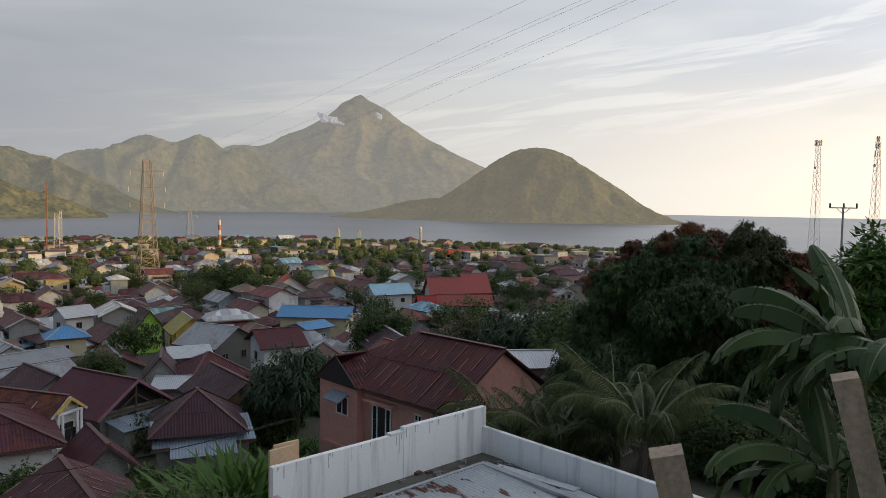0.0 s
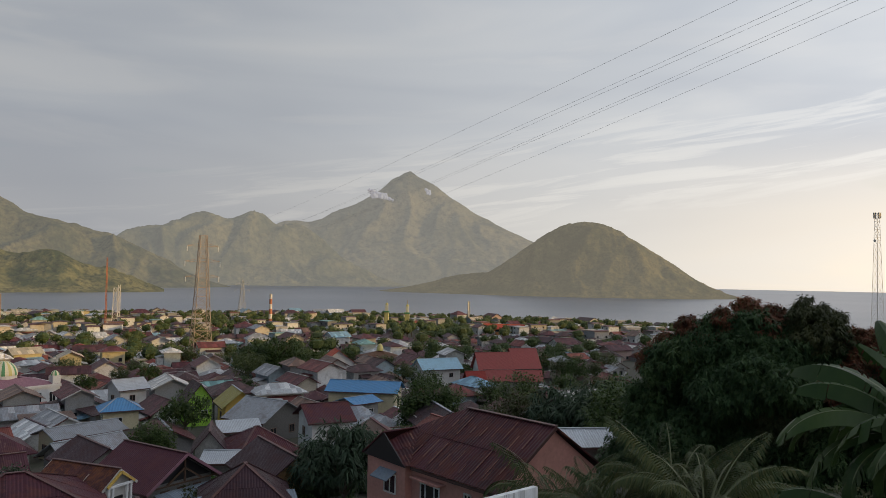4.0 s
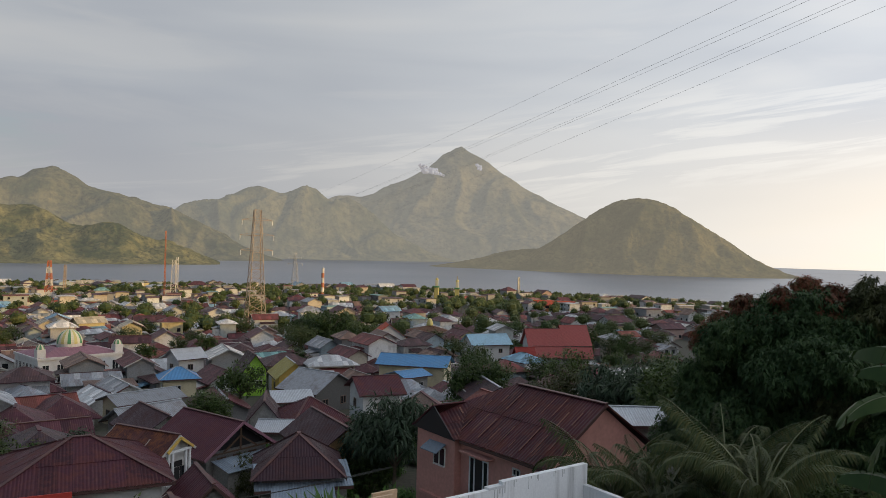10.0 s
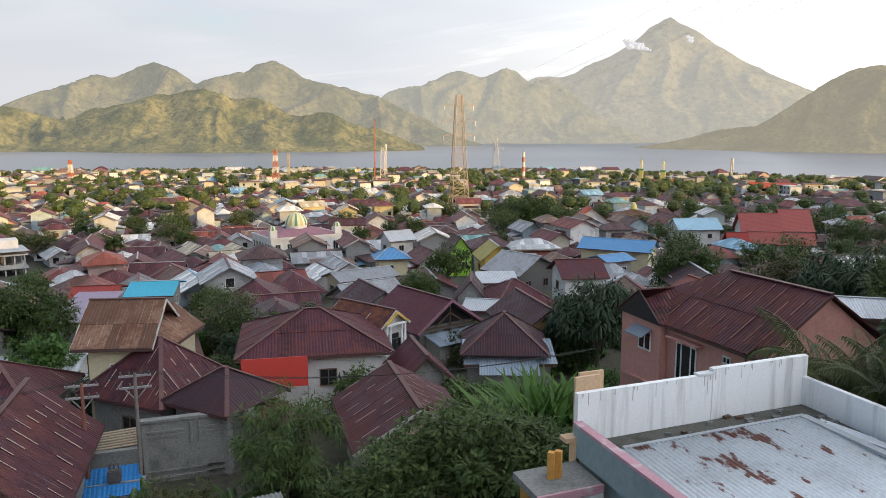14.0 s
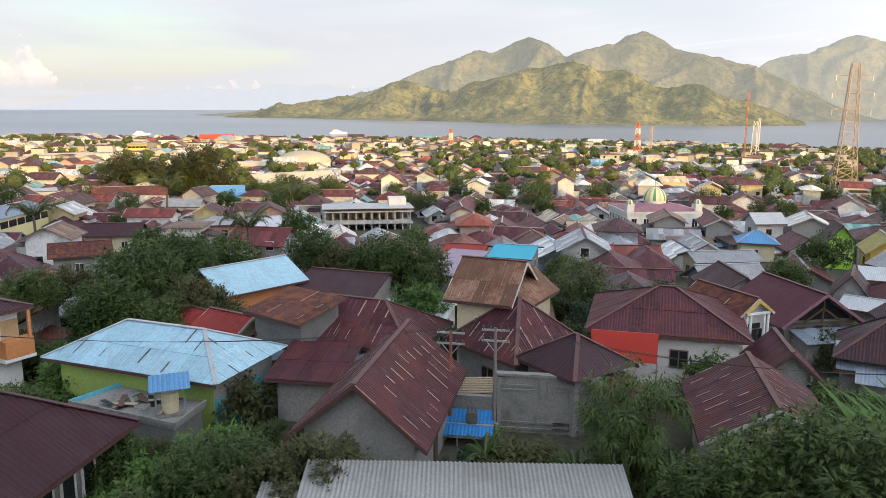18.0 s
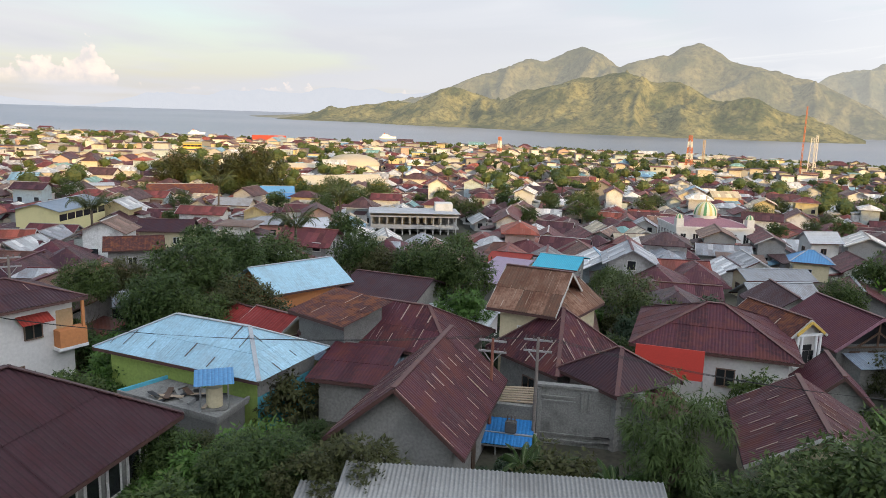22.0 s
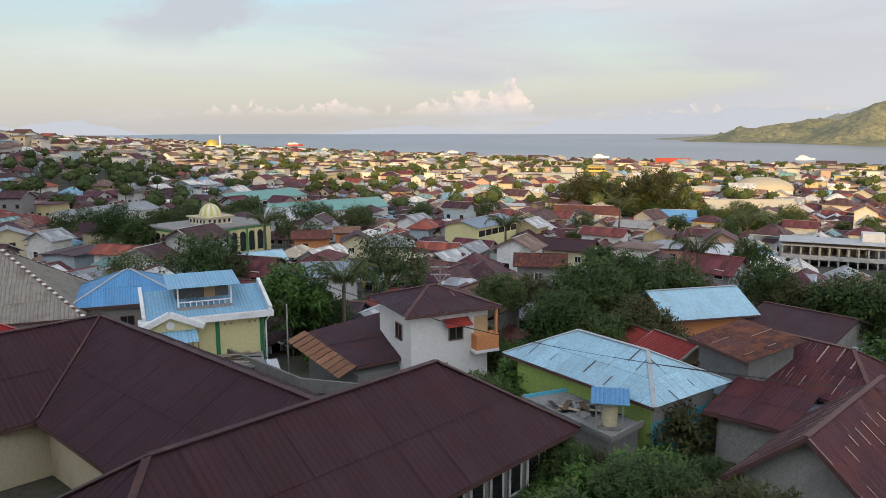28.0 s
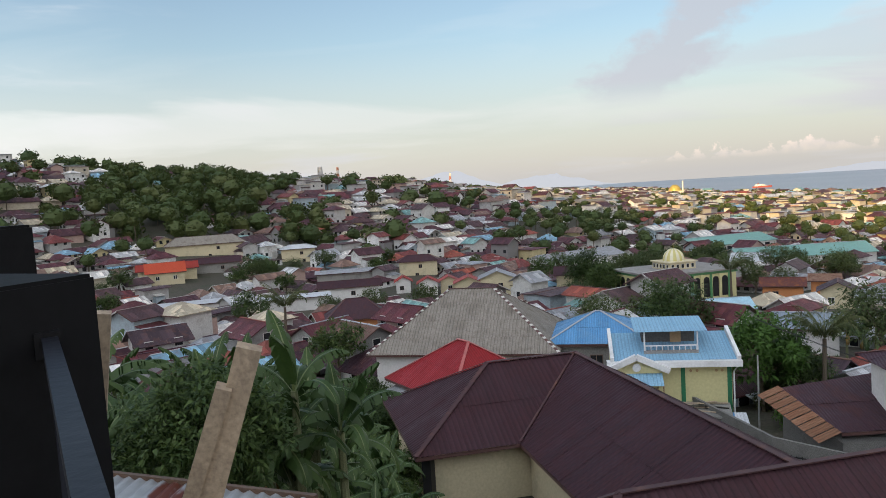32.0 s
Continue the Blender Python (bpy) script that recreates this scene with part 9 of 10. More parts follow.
for dx, dy, zz, r, h, kind, count in (
        (0, 0, 7.4, 5.2, 9.6, "green", 46), (-3.2, -0.5, 7.0, 3.6, 7.0, "green", 24), (3.4, 0.4, 8.0, 3.6, 7.4, "green", 26), (-2.6, -1.5, 3.8, 4.2, 6, "green", 22), (3.0, -1.5, 3.8, 4.2, 6, "green", 22),
        (-5.4, 0, 5.0, 2.2, 6.0, "green", 12), (-0.6, 0.2, 11.3, 2.0, 2.4, "red", 14), (-3.0, 0.1, 10.6, 1.4, 1.8, "red", 8), (-4.8, 0.0, 9.7, 0.9, 1.4, "red", 5), (1.4, -3.4, 6.8, 1.5, 2.2, "olive", 5), (2.3, -0.3, 11.0, 2.0, 2.6, "olive", 9),
        (4.7, -0.4, 9.9, 1.8, 3.0, "red", 13), (4.0, -2.4, 8.4, 1.4, 2.2, "red", 6), (6.3, 0.0, 8.9, 1.1, 2.0, "red", 5), (0.5, -4.6, 8.6, 1.6, 2.2, "green", 6)):
    for i in range(count):
        z, th = MG.uniform(-0.6, 1), MG.uniform(0, 6.283)
        q = math.sqrt(1 - z * z) * MG.uniform(0.75, 1)
        px_, py_, pz = dx + r * 0.82 * q * math.cos(th), dy + r * 0.82 * q * math.sin(th), zz + h * 0.43 * z
        c = new("crown" if kind == "green" else "young_leaves", MG.choice(LOBES[kind]))
        c.parent = mango
        a = radians(-18.6)
        c.matrix_local = pose(px_ * math.cos(a) - py_ * math.sin(a), px_ * math.sin(a) + py_ * math.cos(a), pz, 0, 0, MG.uniform(0, 360)) @ Matrix.Scale(MG.uniform(0.75, 1.1), 4)

for az, d in ((119.4, 27), (121.0, 30), (122.6, 38), (121.6, 44), (124.5, 42), (120.2, 33.5), (123.2, 48)):
    p = polar(az, d)
    b = tagged(new("bush"), "feathery light green bush beside the banana plants", "bush", "light green bushes")
    b.matrix_world = pose(p.x, p.y, ground_z(p.x, p.y), 0, 0, 40 * d) @ Matrix.Scale(0.75, 4)
    f = new("foliage", bush_mesh("foliage", 2.6, 3.4, 130, 44, 0.3, int(az), M_FERN, 0.2, 0.3))
    f.parent = b
    f.location = (0, 0, 1.9)
    tube("stem", [(0, 0, -0.4), (0, 0, 1.6)], 0.12, M_BARK, b)

NEAR_TREES = [
    (122.4, 55, C_DARK[0], T_SMALL, 2.6, 0.8, "bushy green tree behind the bananas"),
    (124.4, 58, C_MIDGREEN, T_SMALL, 2.4, 0.75, "light green tree behind the bananas"),
    (126.6, 56, C_DARK[1], T_SMALL, 2.6, 0.85, "bushy green tree behind the bananas"),
    (123.4, 66, C_DARK[2], T_SMALL, 2.4, 0.8, "bushy green tree behind the bananas"),
    (128.6, 60, C_OLIVE, T_SMALL, 2.4, 0.8, "olive green tree behind the bananas"),
    (57.5, 36.0, C_DARK[2], T_SMALL, 1.8, 0.42, "low green shrub between the walls"),
    (60.2, 37.2, C_OLIVE, T_SMALL, 1.8, 0.45, "low olive shrub between the walls"),
    (62.6, 38.4, C_DARK[0], T_SMALL, 1.8, 0.4, "low green shrub between the walls"),
    (46.2, 33.6, C_DARK[1], T_SMALL, 1.6, 0.4, "low green shrub between the walls"),
]
NEAR_TREES += [  # azimuth, distance, crown, trunk, crown height, size, label
    (34.7, 33, C_FEATHER, T_SMALL, 4.0, 1.0, "slender tree with fine feathery light green leaves"),
    (20.2, 29.5, C_DARK[0], T_SMALL, 3.9, 1.12, "dense dark green fruit tree"),
    (26.2, 29.0, C_DARK[1], T_SMALL, 3.9, 0.9, "dense dark green fruit tree"),
    (14.2, 31.5, C_DARK[2], T_SMALL, 3.8, 0.9, "dense dark green fruit tree"),
    (23.5, 27.0, C_OLIVE, T_SMALL, 3.6, 0.75, "low olive green shrub tree"),
    (66.0, 30.5, C_DARK[1], T_SMALL, 3.9, 0.72, "bushy green tree beside the house"),
    (59.3, 29.5, C_OLIVE, T_SMALL, 3.0, 0.85, "broad olive green tree in a yard"),
    (62.6, 29.0, C_OLIVE, T_SMALL, 2.9, 0.75, "broad olive green tree in a yard"),
    (73.4, 35.5, C_DARK[2], T_SMALL, 2.6, 0.6, "bushy green tree before the flat annex"),
    (70.6, 35.2, C_OLIVE, T_SMALL, 2.4, 0.55, "low olive green shrub tree"),
    (71.2, 33, C_MIDGREEN, T_SMALL, 3.0, 0.55, "young light green tree in the yard"),
    (68.2, 31.5, C_DARK[0], T_SMALL, 4.4, 0.6, "bushy green tree beside the house"),
]
NEAR_TREES += [  # azimuth, distance, crown, trunk, crown height, size, label
    (53.4, 84, C_DARK[0], T_SMALL, 3.6, 0.85, "dark green tree between the roofs"),
    (39.9, 92, C_DARK[2], T_SMALL, 2.2, 0.85, "round dark green tree among roofs"),
    (39.3, 50, C_DARK[2], T_SMALL, 2.4, 0.55, "small green tree between roofs"),
    (51.2, 62, C_MIDGREEN, T_SMALL, 3.4, 0.8, "small green tree between roofs"),
    (24.5, 92, C_DARK[1], T_SMALL, 3.4, 0.9, "small dark tree between roofs"),
    (10.8, 60, C_GREY, T_SMALL, 4.6, 1.15, "grey-green tree with drooping leaves"),
    (12.6, 64, C_GREY, T_SMALL, 3.8, 1.0, "grey-green tree with drooping leaves"),
    (4.6, 104, C_DARK[0], T_SMALL, 3.2, 1.6, "round dark green tree among roofs"),
    (-5.6, 36.5, C_DARK[1], T_SMALL, 2.0, 0.8, "dark bush beside the pink house"),
    (-2.6, 33.0, C_DARK[2], T_SMALL, 1.2, 0.7, "dark bush beside the pink house"),
    (-2.2, 84, C_OLIVE, T_SMALL, 4.2, 1.35, "olive green tree behind the pink house"),
]
NEAR_TREES += [  # azimuth, distance, crown, trunk, crown height, size, label
    (0.4, 92, C_OLIVE, T_SMALL, 3.6, 1.1, "olive green tree behind the pink house"),
    (-5.6, 78, C_GREY, T_SMALL, 4.6, 1.45, "grey-green tree with long leaves"),
    (-8.2, 74, C_GREY, T_SMALL, 5.0, 1.5, "grey-green tree with long leaves"),
    (-10.6, 66, C_DARK[1], T_SMALL, 5.0, 1.55, "dark green tree beside the mango"),
    (94.2, 66, C_MIDGREEN, T_SMALL, 5.0, 1.1, "tall green tree beside the yellow house"),
    (92.2, 68, C_DARK[1], T_SMALL, 3.4, 1.0, "dark green tree beside the yellow house"),
    (106.2, 186, C_DARK[0], T_SMALL, 4.2, 1.7, "tall dark tree beside the mosque"),
    (104.8, 178, C_DARK[2], T_SMALL, 3.0, 1.5, "tall dark tree beside the mosque"),
    (15.8, 225, C_DARK[1], T_SMALL, 2.4, 2.5, "broad dark tree under the pylon"),
    (17.6, 232, C_DARK[0], T_SMALL, 2.0, 2.3, "broad dark tree under the pylon"),
    (-30.0, 62, C_MIDGREEN, T_TALL, 8.2, 1.15, "light green tree beside the mango"),
    (-33.0, 55, C_MIDGREEN, T_TALL, 7.6, 1.15, "light green tree beside the mango"),
    (-26.5, 58, C_DARK[0], T_TALL, 7.4, 1.1, "dark green tree behind the mango"),
    (-30.9, 41, C_MIDGREEN, T_TALL, 8.0, 1.1, "light green tree beside the mango"),
    (-25.2, 120, C_DARK[0], T_SMALL, 3.4, 1.9, "dark green tree on the slope towards the sea"),
    (-27.0, 135, C_OLIVE, T_SMALL, 3.4, 1.9, "olive green tree on the slope towards the sea"),
    (-29.0, 115, C_DARK[2], T_SMALL, 3.4, 1.8, "dark green tree on the slope towards the sea"),
    (-24.2, 180, C_DARK[1], T_SMALL, 3.4, 2.2, "dark green tree on the slope towards the sea"),
    (-26.2, 210, C_MIDGREEN, T_SMALL, 3.4, 2.4, "green tree on the slope towards the sea"),
    (-28.4, 230, C_DARK[0], T_SMALL, 3.4, 2.6, "dark green tree on the slope towards the sea"),
    (-30.6, 190, C_OLIVE, T_SMALL, 3.4, 2.4, "olive green tree on the slope towards the sea"),
    (67.0, 268, C_OLIVE, T_SMALL, 2.6, 3.6, "broad olive tree catching the evening sun"),
    (68.6, 276, C_OLIVE, T_SMALL, 2.4, 3.0, "broad olive tree catching the evening sun"),
    (72.1, 290, C_OLIVE, T_SMALL, 2.4, 3.2, "broad olive tree catching the evening sun"),
    (70.8, 296, C_DARK[1], T_SMALL, 2.4, 2.8, "broad dark tree beside the olive trees"),
]
for az, d, c, t, h, s, lb in NEAR_TREES:
    put_tree(az, d, c, t, h, s, lb)

# dense round trees about the long blue-roofed house: the crown's top height is given
for az, d, top, c, s in ((71.5, 66, 38.8, C_DARK[0], 1.22), (65.4, 79, 36.8, C_DARK[1], 1.3), (67.7, 60, 36.7, C_OLIVE, 1.05), (73.7, 58, 37.6, C_DARK[2], 0.95), (70.6, 57, 36.0, C_DARK[1], 0.9), (68.6, 74, 38.0, C_DARK[2], 1.1), (59.2, 80, 36.9, C_DARK[2], 1.0), (57.4, 77, 35.8, C_OLIVE, 0.95), (54.3, 75, 37.0, C_DARK[0], 1.1), (51.6, 73, 37.2, C_DARK[1], 1.2), (78.5, 64, 37.6, C_DARK[1], 0.75), (76.0, 70, 36.5, C_OLIVE, 0.8)):
    q = polar(az, d)
    put_tree(az, d, c, T_SMALL, max(2.2, (top - ground_z(q.x, q.y)) / s - 2.5), s, "dense round green tree behind the blue-roofed house", group="trees behind the blue roof")

B_LIGHT = [bush_mesh("foliage", 3.0, 4.8, 110, 28, 0.42, 80 + k, mt) for k, mt in enumerate((M_LEAF, M_OLIVE, M_LEAF, M_FRESH, M_GREYGREEN))]

# shrubs that fill the gaps between the near houses
for i in range(210):
    az, d = PL.uniform(6, 96), PL.uniform(25, 80)
    p = polar(az, d)
    if not free(p.x, p.y, 0.15):
        continue
    b = tagged(new("bush"), "leafy green shrub in a gap between houses", "bush", "yard shrubs")
    b.matrix_world = pose(p.x, p.y, ground_z(p.x, p.y), 0, 0, PL.uniform(0, 360)) @ Matrix.Scale(PL.uniform(0.4, 0.75), 4)
    f = new("foliage", PL.choice(B_LIGHT))
    f.parent = b
    f.location = (0, 0, 2.2)
    s = new("stem", T_SMALL)
    s.parent = b
    s.scale = (0.7, 0.7, 0.6)

# undergrowth on the slope
for i in range(48):
    if i < 40:
        az, d = PL.uniform(-36, -3), PL.uniform(21, 41)
    else:
        az, d = PL.uniform(119, 150), PL.uniform(14, 30)
        if az < 126 and d > 24:
            continue
    if not free(polar(az, d).x, polar(az, d).y, 0.6):
        continue
    p = polar(az, d)
    b = tagged(new("bush"), "dark leafy bush in the undergrowth", "bush", "undergrowth bushes")
    b.matrix_world = pose(p.x, p.y, ground_z(p.x, p.y), 0, 0, PL.uniform(0, 360)) @ Matrix.Scale(PL.uniform(0.55, 0.95) if az < 0 else PL.uniform(0.35, 0.55), 4)
    f = new("foliage", PL.choice((C_DARK[0], C_DARK[1], C_DARK[2], C_OLIVE)))
    f.parent = b
    f.location = (0, 0, 1.6)
    s = new("stem", T_SMALL)
    s.parent = b
    s.scale = (0.7, 0.7, 0.5)


def banana_leaf(length, wide, seed, bend, start):
    """An arching banana leaf: a pale midrib and two broad blades, here and there torn to the rib."""
    q = random.Random(seed)
    bulk = Bulk()
    n = 26
    pts = []
    ang, x, z = radians(start), 0.0, 0.0
    for i in range(n + 1):
        pts.append((x, z))
        x += length / n * math.cos(ang)
        z += length / n * math.sin(ang)
        ang -= radians(bend * 4.6) * (0.35 + 1.2 * i / n)
    width = lambda t: wide * math.sin(math.pi * min(1, max(0.0, t - 0.1) / 0.9 * 0.96 + 0.03)) ** 0.55
    for s in (-1, 1):
        sag, gap = q.uniform(0.15, 0.4), 0.0
        for i in range(3, n):
            if q.random() < 0.3:
                sag, gap = q.uniform(0.15, 0.95), q.uniform(0.15, 0.6)
            w0, w1 = width(i / n), width((i + 1) / n)
            (xa, za), (xb, zb) = pts[i], pts[i + 1]
            xa_ = xa + (xb - xa) * gap
            gap = 0.0
            bulk.add([(xa, 0, za), (xb, 0, zb), (xb + 0.03, s * w1 * 0.5, zb + 0.1 * w1), (xa_ + 0.03, s * w0 * 0.5, za + 0.1 * w0), (xb + 0.07, s * w1, zb - sag * w1), (xa_ + 0.07, s * w0, za - sag * w0)], [(0, 1, 2, 3), (3, 2, 4, 5)])
    for i in range(n):
        (xa, za), (xb, zb) = pts[i], pts[i + 1]
        r = 0.034 * (1 - i / n) + 0.008
        bulk.add([(xa, -r, za + 0.012), (xa, r, za + 0.012), (xb, r, zb + 0.012), (xb, -r, zb + 0.012)], [(0, 1, 2, 3)], 1)
    me = bpy.data.meshes.new("leaf")
    me.from_pydata(bulk.v, [], bulk.f)
    me.materials.append(M_BANANA)
    me.materials.append(M_MIDRIB)
    me.polygons.foreach_set("material_index", bulk.m)
    return me


LEAVES = [banana_leaf(2.6, 0.31, 5 + k, b, a) for k, (b, a) in enumerate(((0.45, 74), (0.85, 60), (1.05, 46), (1.1, 30), (1.1, 12)))]


def banana_template(k, stem, count):
    ob = tagged(new("banana_plant"), "banana plant with broad arching torn leaves", "banana plant", "banana plants")
    tube("stem", [(0, 0, -0.8), (0.03, 0.02, stem * 0.5), (0.0, 0.05, stem)], 0.15, M_PSEUDOSTEM, ob, r_end=0.09)
    q = random.Random(200 + k)
    for i in range(count):
        o = new("leaf", LEAVES[min(4, i * 5 // count)])
        o.parent = ob
        o.matrix_local = pose(0, 0, stem - 0.12 * i / count, 0, 0, 137.5 * i + q.uniform(-20, 20)) @ Matrix.Scale(q.uniform(0.8, 1.15), 4)
    if k % 2 == 0:
        o = new("dry_leaf", LEAVES[4].copy())
        o.data.materials[0] = M_BANANA_DRY
        o.parent = ob
        o.matrix_local = pose(0, 0, stem - 0.3, 0, 40, 70) @ Matrix.Scale(0.6, 4)
    return ob


BAN = [banana_template(k, s, c) for k, (s, c) in enumerate(((3.0, 9), (2.3, 8), (1.6, 7)))]


def put_banana(k, az, d, scale, first):
    p = polar(az, d)
    m = pose(p.x, p.y, ground_z(p.x, p.y), 0, 0, PL.uniform(0, 360)) @ Matrix.Scale(scale, 4)
    if first:
        BAN[k].matrix_world = m
    else:
        copy_thing(BAN[k], m)


spots = [(2, -6.5, 27, 1.0), (2, -22.0, 15.5, 0.7), (1, -35, 19, 1.0), (2, -15.5, 25, 1.0), (2, -11.5, 28, 1.0), (1, -8.5, 29.5, 0.9)]
for i in range(40):
    spots.append((i % 3, PL.uniform(120.5, 143), PL.uniform(17, 31), PL.uniform(0.7, 1.0)))
for i in range(9):
    spots.append((i % 3, PL.uniform(118.5, 124.5), PL.uniform(24, 36), PL.uniform(0.8, 1.05)))
for i in range(11):
    spots.append((i % 3, PL.uniform(121.8, 127.5), PL.uniform(34, 48), PL.uniform(0.9, 1.2)))
for i in range(8):
    spots.append((i % 3, PL.uniform(84, 90), PL.uniform(88, 112), PL.uniform(1.0, 1.5)))
for i in range(9):
    spots.append((i % 3, PL.uniform(30, 47), PL.uniform(30, 33.5), PL.uniform(0.7, 0.95)))
for i in range(6):
    spots.append((i % 3, PL.uniform(-12, -4), PL.uniform(58, 70), PL.uniform(1.2, 1.6)))
seen = set()
for k, az, d, s in spots:
    p = polar(az, d)
    if 30 < az < 60 or 118 < az < 128 and d < 49 or free(p.x, p.y, 0.2):
        put_banana(k, az, d, s, k not in seen)
        seen.add(k)


def leaning_banana(az, d, crown, scale, leaves, dry=True):
    """A banana plant whose leaves reach out one by one; leaves: turn from the way to the left, kind, size."""
    p = polar(az, d)
    g = ground_z(p.x, p.y)
    ob = tagged(new("banana_plant"), "tall banana plant with long arching torn leaves", "banana plant", "banana plants")
    ob.matrix_world = pose(p.x, p.y, g, 0, 0, 0)
    h = crown - g
    tube("stem", [(0, 0, -0.8), (0.05, 0.04, h * 0.5), (0, 0, h)], 0.2 * scale, M_PSEUDOSTEM, ob, r_end=0.1 * scale)
    for i, (turn, k, q) in enumerate(leaves):
        o = new("leaf", LEAVES[k])
        o.parent = ob
        o.matrix_local = pose(0, 0, h - 0.03 * i, 0, 0, 180 + az + turn) @ Matrix.Scale(scale * q, 4)
    if dry:
        o = new("dry_leaf", LEAVES[4].copy())
        o.data.materials[0] = M_BANANA_DRY
        o.parent = ob
        o.matrix_local = pose(0, 0, h - 0.3, 0, 55, 180 + az + 70) @ Matrix.Scale(0.45, 4)


leaning_banana(-28.2, 16.5, 47.3, 1.0, ((-8, 3, 1.15), (14, 4, 1.1), (-34, 3, 1.0), (38, 4, 0.9), (5, 2, 0.9), (-70, 1, 0.85), (75, 1, 0.9), (160, 0, 0.8), (120, 3, 1.0), (-120, 3, 1.0), (180, 4, 1.0), (30, 0, 0.95), (-20, 1, 1.25), (22, 2, 1.2), (-55, 0, 1.15), (2, 1, 1.1)))
leaning_banana(-31.2, 15.0, 47.5, 1.0, ((0, 3, 1.1), (-25, 4, 1.0), (28, 3, 0.9), (70, 2, 0.9), (-80, 1, 0.8), (140, 1, 0.9), (-140, 3, 1.0), (180, 3, 1.0)), False)
leaning_banana(-26.8, 15.5, 45.4, 0.9, ((10, 3, 1.0), (-30, 4, 1.0), (50, 3, 0.9), (110, 2, 0.9), (-90, 2, 0.8), (170, 3, 0.9), (0, 1, 1.1), (-60, 0, 1.1), (30, 2, 1.15), (-12, 4, 1.2)))

# the banana thicket beside the terrace
TH = random.Random(31)
for i in range(26):
    az, d = TH.uniform(125, 145), TH.uniform(17, 27)
    turn = TH.uniform(0, 360)
    kinds = [(turn + 137.5 * k, min(4, k // 2), TH.uniform(0.8, 1.05)) for k in range(9)]
    leaning_banana(az, d, 50 - d * math.tan(radians(TH.uniform(13.5, 20))), TH.uniform(0.75, 0.95), kinds, False)


def frond_mesh(length, seed, bend):
    q = random.Random(seed)
    bulk = Bulk()
    n = 26
    x, z, ang = 0.0, 0.0, radians(66)
    for i in range(n):
        x2, z2 = x + length / n * math.cos(ang), z + length / n * math.sin(ang)
        r = 0.03 * (1 - i / n) + 0.006
        bulk.add([(x, -r, z), (x, r, z), (x2, r, z2), (x2, -r, z2)], [(0, 1, 2, 3)], 1)
        if i > 2:
            t = i / n
            L = 0.75 * math.sin(math.pi * min(1, t * 0.8 + 0.2)) ** 0.5
            for s in (-1, 1):
                for h in (0.0, 0.5):
                    bx, bz = x + (x2 - x) * h, z + (z2 - z) * h
                    tip = (bx + L * 0.55, s * L * 0.62, bz - L * q.uniform(0.35, 0.75))
                    mid = (bx + L * 0.32, s * L * 0.42, bz - L * 0.08)
                    bulk.add([(bx, s * 0.01, bz), (mid[0] + 0.03, mid[1], mid[2]), tip, (mid[0] - 0.03, mid[1], mid[2])], [(0, 1, 2, 3)])
        x, z = x2, z2
        ang -= radians(bend) * (0.3 + 1.3 * i / n)
    me = bpy.data.meshes.new("frond")
    me.from_pydata(bulk.v, [], bulk.f)
    me.materials.append(M_PALM)
    me.materials.append(M_PSEUDOSTEM)
    me.polygons.foreach_set("material_index", bulk.m)
    return me


FRONDS = [frond_mesh(3.6, 300 + k, b) for k, b in enumerate((2.4, 4.2, 5.6, 7.0))]


def palm_template(stem):
    ob = tagged(new("palm"), "coconut palm with arching feathery fronds", "palm", "palms")
    tube("trunk", [(0, 0, -0.6), (0.1, 0, stem * 0.5), (0.05, 0.1, stem)], 0.19, M_BARK, ob, r_end=0.13)
    for i in range(16):
        o = new("frond", FRONDS[min(3, i // 4)])
        o.parent = ob
        o.matrix_local = pose(0.05, 0.1, stem, 0, 0, 137.5 * i) @ Matrix.Scale(PL.uniform(0.85, 1.15), 4)
    return ob


PALMS = [palm_template(2.4), palm_template(5.5)]
first = True
done = set()
for k, az, d, s, *top in ((0, -13.2, 31, 1.15), (1, -8.6, 31, 1.15, 40.0), (1, -5.0, 33.2, 1.0, 38.9), (1, -14.8, 28.5, 1.1, 40.6), (0, -11.4, 32, 1.0, 38.9), (0, -6.8, 31.5, 1.05, 38.3), (1, 90.4, 66, 1.0), (1, 64.0, 96, 1.1), (1, 78.0, 130, 1.2), (1, 69.5, 190, 1.4), (1, 60.6, 150, 1.3), (1, 96.0, 150, 1.2), (1, 129, 110, 1.2)):
    p = polar(az, d)
    foot = ground_z(p.x, p.y)
    if top:
        foot = top[0] - (2.4 if k == 0 else 5.5) * s
    m = pose(p.x, p.y, foot, 0, 0, PL.uniform(0, 360)) @ Matrix.Scale(s, 4)
    if k in done:
        copy_thing(PALMS[k], m)
    else:
        PALMS[k].matrix_world = m
        done.add(k)


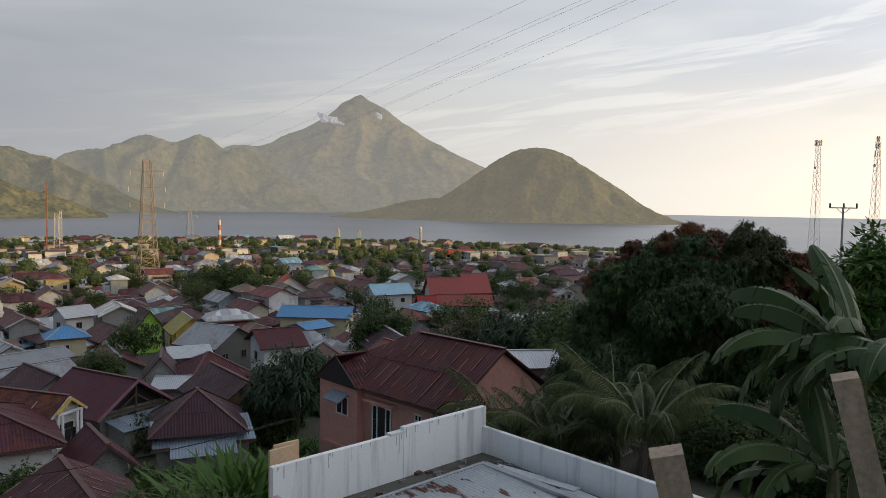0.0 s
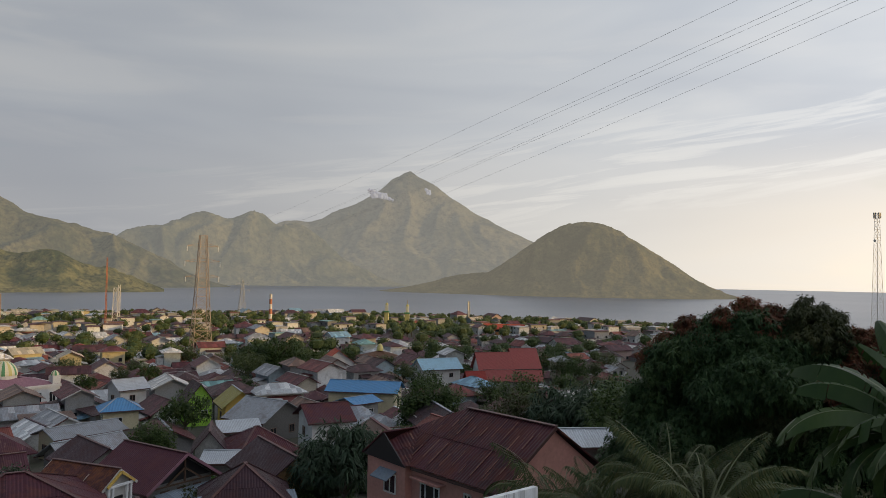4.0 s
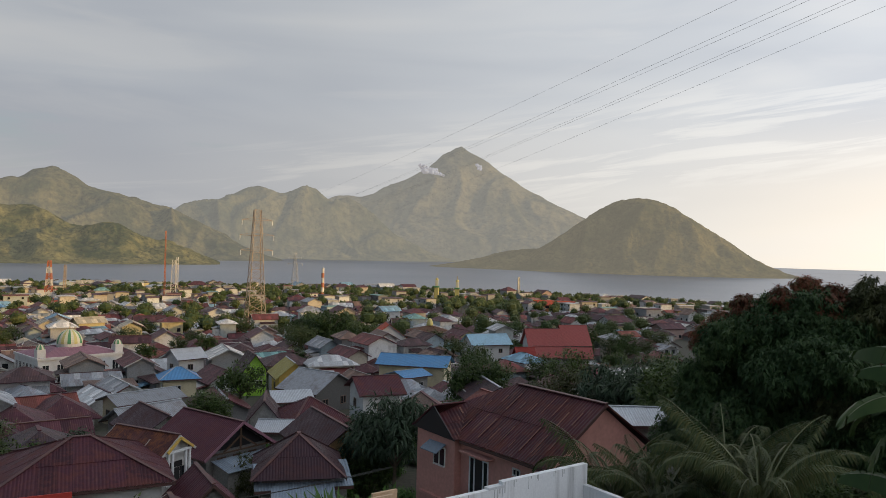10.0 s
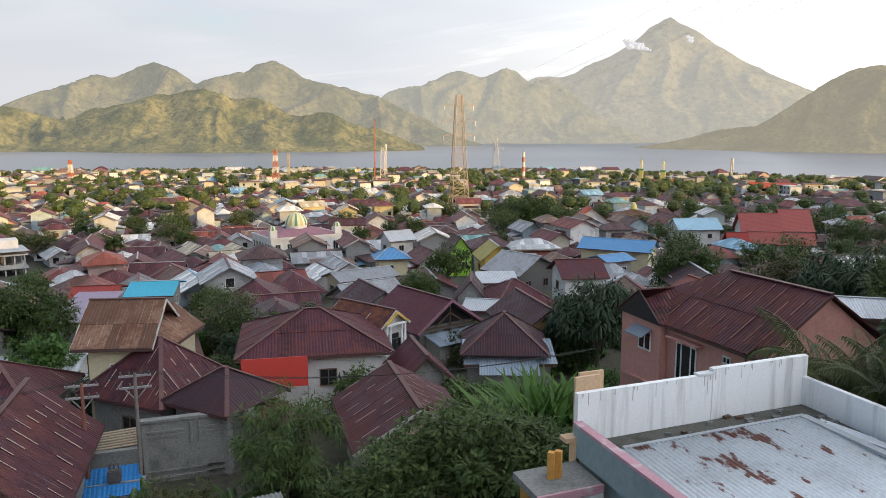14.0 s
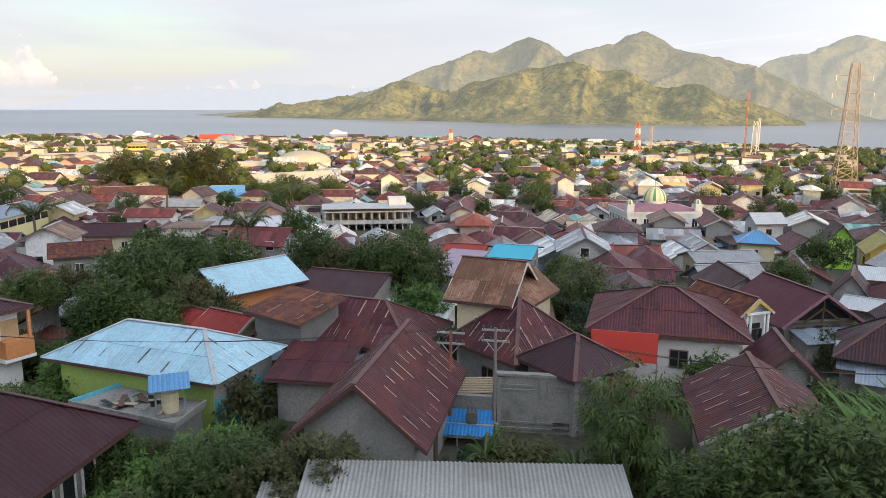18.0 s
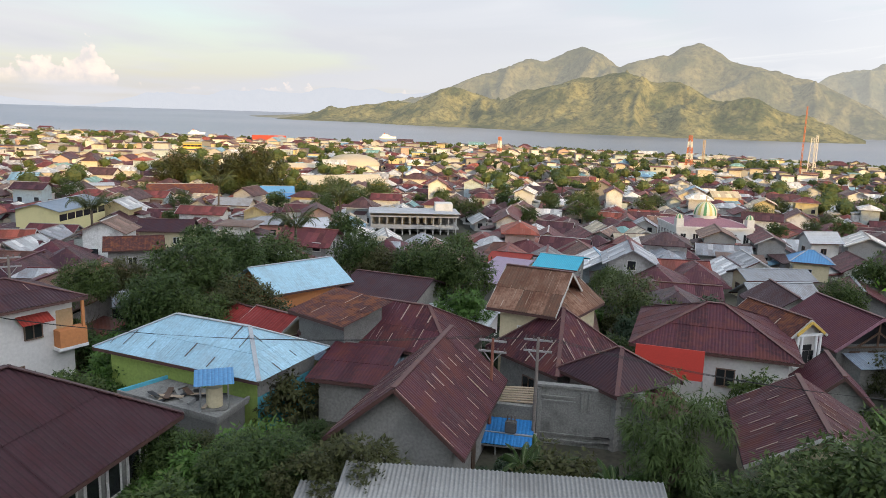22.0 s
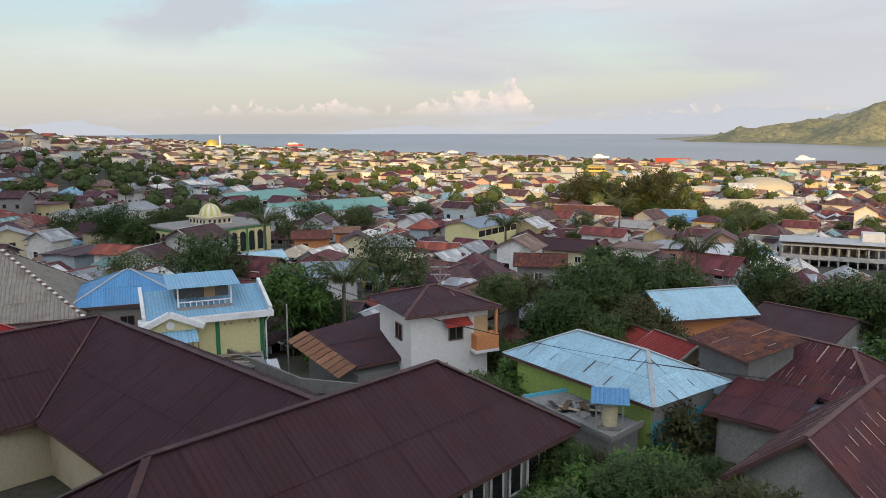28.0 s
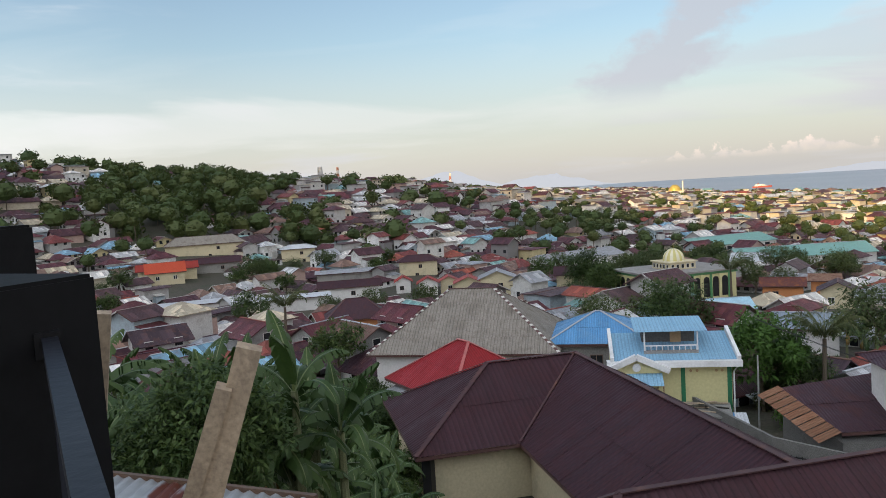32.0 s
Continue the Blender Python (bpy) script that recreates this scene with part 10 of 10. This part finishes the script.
def blade_clump(count, length, seed):
    """Long upright strap leaves from one base."""
    q = random.Random(seed)
    bulk = Bulk()
    for _ in range(count):
        a, lean = q.uniform(0, 6.283), q.uniform(0.2, 1.0)
        L, w = length * q.uniform(0.45, 1.0), 0.10 * q.uniform(0.8, 1.4)
        bx, by = q.uniform(-0.8, 0.8), q.uniform(-0.8, 0.8)
        ca, sa = math.cos(a), math.sin(a)
        prev = None
        for i in range(6):
            t = i / 5
            r = L * lean * t * (0.6 + 0.7 * t)
            p = Vector((bx + ca * r, by + sa * r, L * t * (1 - 0.55 * lean * t)))
            ww = w * (1 - t ** 2.5) + 0.01
            cur = (p + Vector((-sa, ca, 0)) * ww, p - Vector((-sa, ca, 0)) * ww)
            if prev:
                bulk.add([prev[0], prev[1], cur[1], cur[0]], [(0, 1, 2, 3)])
            prev = cur
    me = bpy.data.meshes.new("leaves")
    me.from_pydata([tuple(v) for v in bulk.v], [], bulk.f)
    me.materials.append(M_FRESH)
    return me


CL = [blade_clump(170, 2.7, 410 + k) for k in range(2)]
for i, (az, d, s) in enumerate(((17.8, 35.5, 1.6), (15.6, 36, 1.9), (13.4, 37, 2.0), (11.6, 38, 1.7), (19.6, 35, 1.2), (14.6, 39, 1.8), (10.2, 36.5, 1.2), (16.8, 33.5, 1.5), (12.6, 34.5, 1.6), (75.0, 33, 0.5), (73.2, 32, 0.5), (78.2, 31.5, 0.45))):
    p = polar(az, d)
    b = tagged(new("strap_leaf_plant"), "clump of long upright bright green strap leaves", "plant", "strap-leaved plants")
    b.matrix_world = pose(p.x, p.y, ground_z(p.x, p.y), 0, 0, 50 * i) @ Matrix.Scale(s, 4)
    o = new("leaves", CL[i % 2])
    o.parent = b
    o.location = (0, 0, 0.9)
    tube("stem", [(0, 0, -0.3), (0, 0, 1.2)], 0.3, M_PSEUDOSTEM, b)

# ---- the terrace: ledge, black piers and rail, raw timber props ----
M_BLACK = plain("matt_black_render", (0.007, 0.007, 0.008), 0.7, 0.2, 2.0, (0.014, 0.014, 0.016), 0.3)
M_BLACKRAIL = plain("satin_black_steel", (0.009, 0.010, 0.015), 0.5, 0.15, 3.0, (0.06, 0.065, 0.08), 0.3)
tagged(block("terrace_floor", -2.0, 2.0, -2.0, 2.0, 40.5, 48.4, M_CONCRETE), "concrete roof terrace of the viewer's house", "terrace", kind="structure")
tagged(block("terrace_ledge", -4.6, 4.6, -4.6, 4.6, 40.5, 45.6, M_CONCRETE), "lower concrete ledge round the terrace", "terrace", kind="structure")
M_BLACK.node_tree.nodes["Principled BSDF"].inputs["Specular IOR Level"].default_value = 0.12
M_BLACKRAIL.node_tree.nodes["Principled BSDF"].inputs["Specular IOR Level"].default_value = 0.3
rail = place("railing", "black terrace railing between matt black piers", "railing", 0, 0, 0)
pier = block("pier", -2.2, -1.74, -2.76, -2.3, 45.6, 49.8, M_BLACK, rail, bevel=0.012)
block("pier", -2.78, -2.34, -3.85, -3.4, 45.6, 49.94, M_BLACK, rail, bevel=0.012)
R0, R1 = Vector((-2.02, -2.29, 0)), Vector((-1.165, -1.02, 0))
for name, z, w, h in (("top_rail", 49.62, 0.042, 0.045), ("lower_rail", 48.6, 0.035, 0.035)):
    beam(name, R0 + Vector((0, 0, z)), R1 + Vector((0, 0, z)), w, h, M_BLACKRAIL, rail)
beam("bracket", (-2.03, -2.32, 49.62), (-2.005, -2.275, 49.62), 0.07, 0.075, M_BLACK, rail)
for i in range(9):
    q = R0.lerp(R1, 0.06 + 0.115 * i)
    tube("baluster", [(q.x, q.y, 48.4), (q.x, q.y, 49.6)], 0.012, M_BLACKRAIL, rail, seg=6)


def prop(top, foot, wide, thick, label):
    """A raw timber prop with sawn ends."""
    top, foot = Vector(top), Vector(foot)
    d = (top - foot).normalized()
    away = Vector((top.x, top.y, 0)).normalized()
    ob = beam("timber_prop", foot, top, wide, thick, M_TIMBER, None, "", away)
    return tagged(ob, label, "timber", "timber props")


for top, near, wide, thick, lb in (
        ((0.76, 3.21, 49.18), (0.81, 3.24, 49.01), 0.11, 0.07, "raw sawn timber prop leaning at the terrace edge"),
        ((1.24, 3.01, 49.49), (1.37, 3.04, 49.09), 0.075, 0.06, "raw sawn timber prop leaning at the terrace edge"),
        ((-2.58, -2.06, 49.50), (-2.57, -2.29, 48.94), 0.085, 0.05, "weathered timber plank propped upright"),
        ((-2.53, -2.14, 49.37), (-2.52, -2.33, 48.96), 0.055, 0.05, "narrow weathered timber plank propped upright"),
        ((-2.44, -2.60, 49.63), (-2.44, -2.66, 49.33), 0.07, 0.05, "weathered timber plank propped upright")):
    a, b = Vector(top), Vector(near)
    prop(a, a + (b - a) * ((a.z - 45.6) / (a.z - b.z)), wide, thick, lb)
zr = place("zinc_lean_to", "rust-streaked zinc lean-to roof below the terrace", "roof", 0, 0, 0)
u_, v_ = Vector((-0.084, 0.996, 0)), Vector((0.996, 0.084, 0))
corrugated("roof_sheet", (-6.5, -8.5, 46.83), u_, v_, 3.4, 3.0, 0.8, rusty_zinc("dull_rust_spotted_zinc", 0.6), zr, 0.17, 0.018)
beam("edge_board", (-6.52, -8.5, 46.83), (-6.8, -5.1, 46.83), 0.06, 0.07, M_DARKWOOD, zr)
for q in ((-6.3, -8.3), (-6.5, -5.4), (-3.7, -8.0), (-3.9, -5.2)):
    tube("post", [(q[0], q[1], 41.0), (q[0], q[1], 46.2)], 0.06, M_TIMBER, zr)
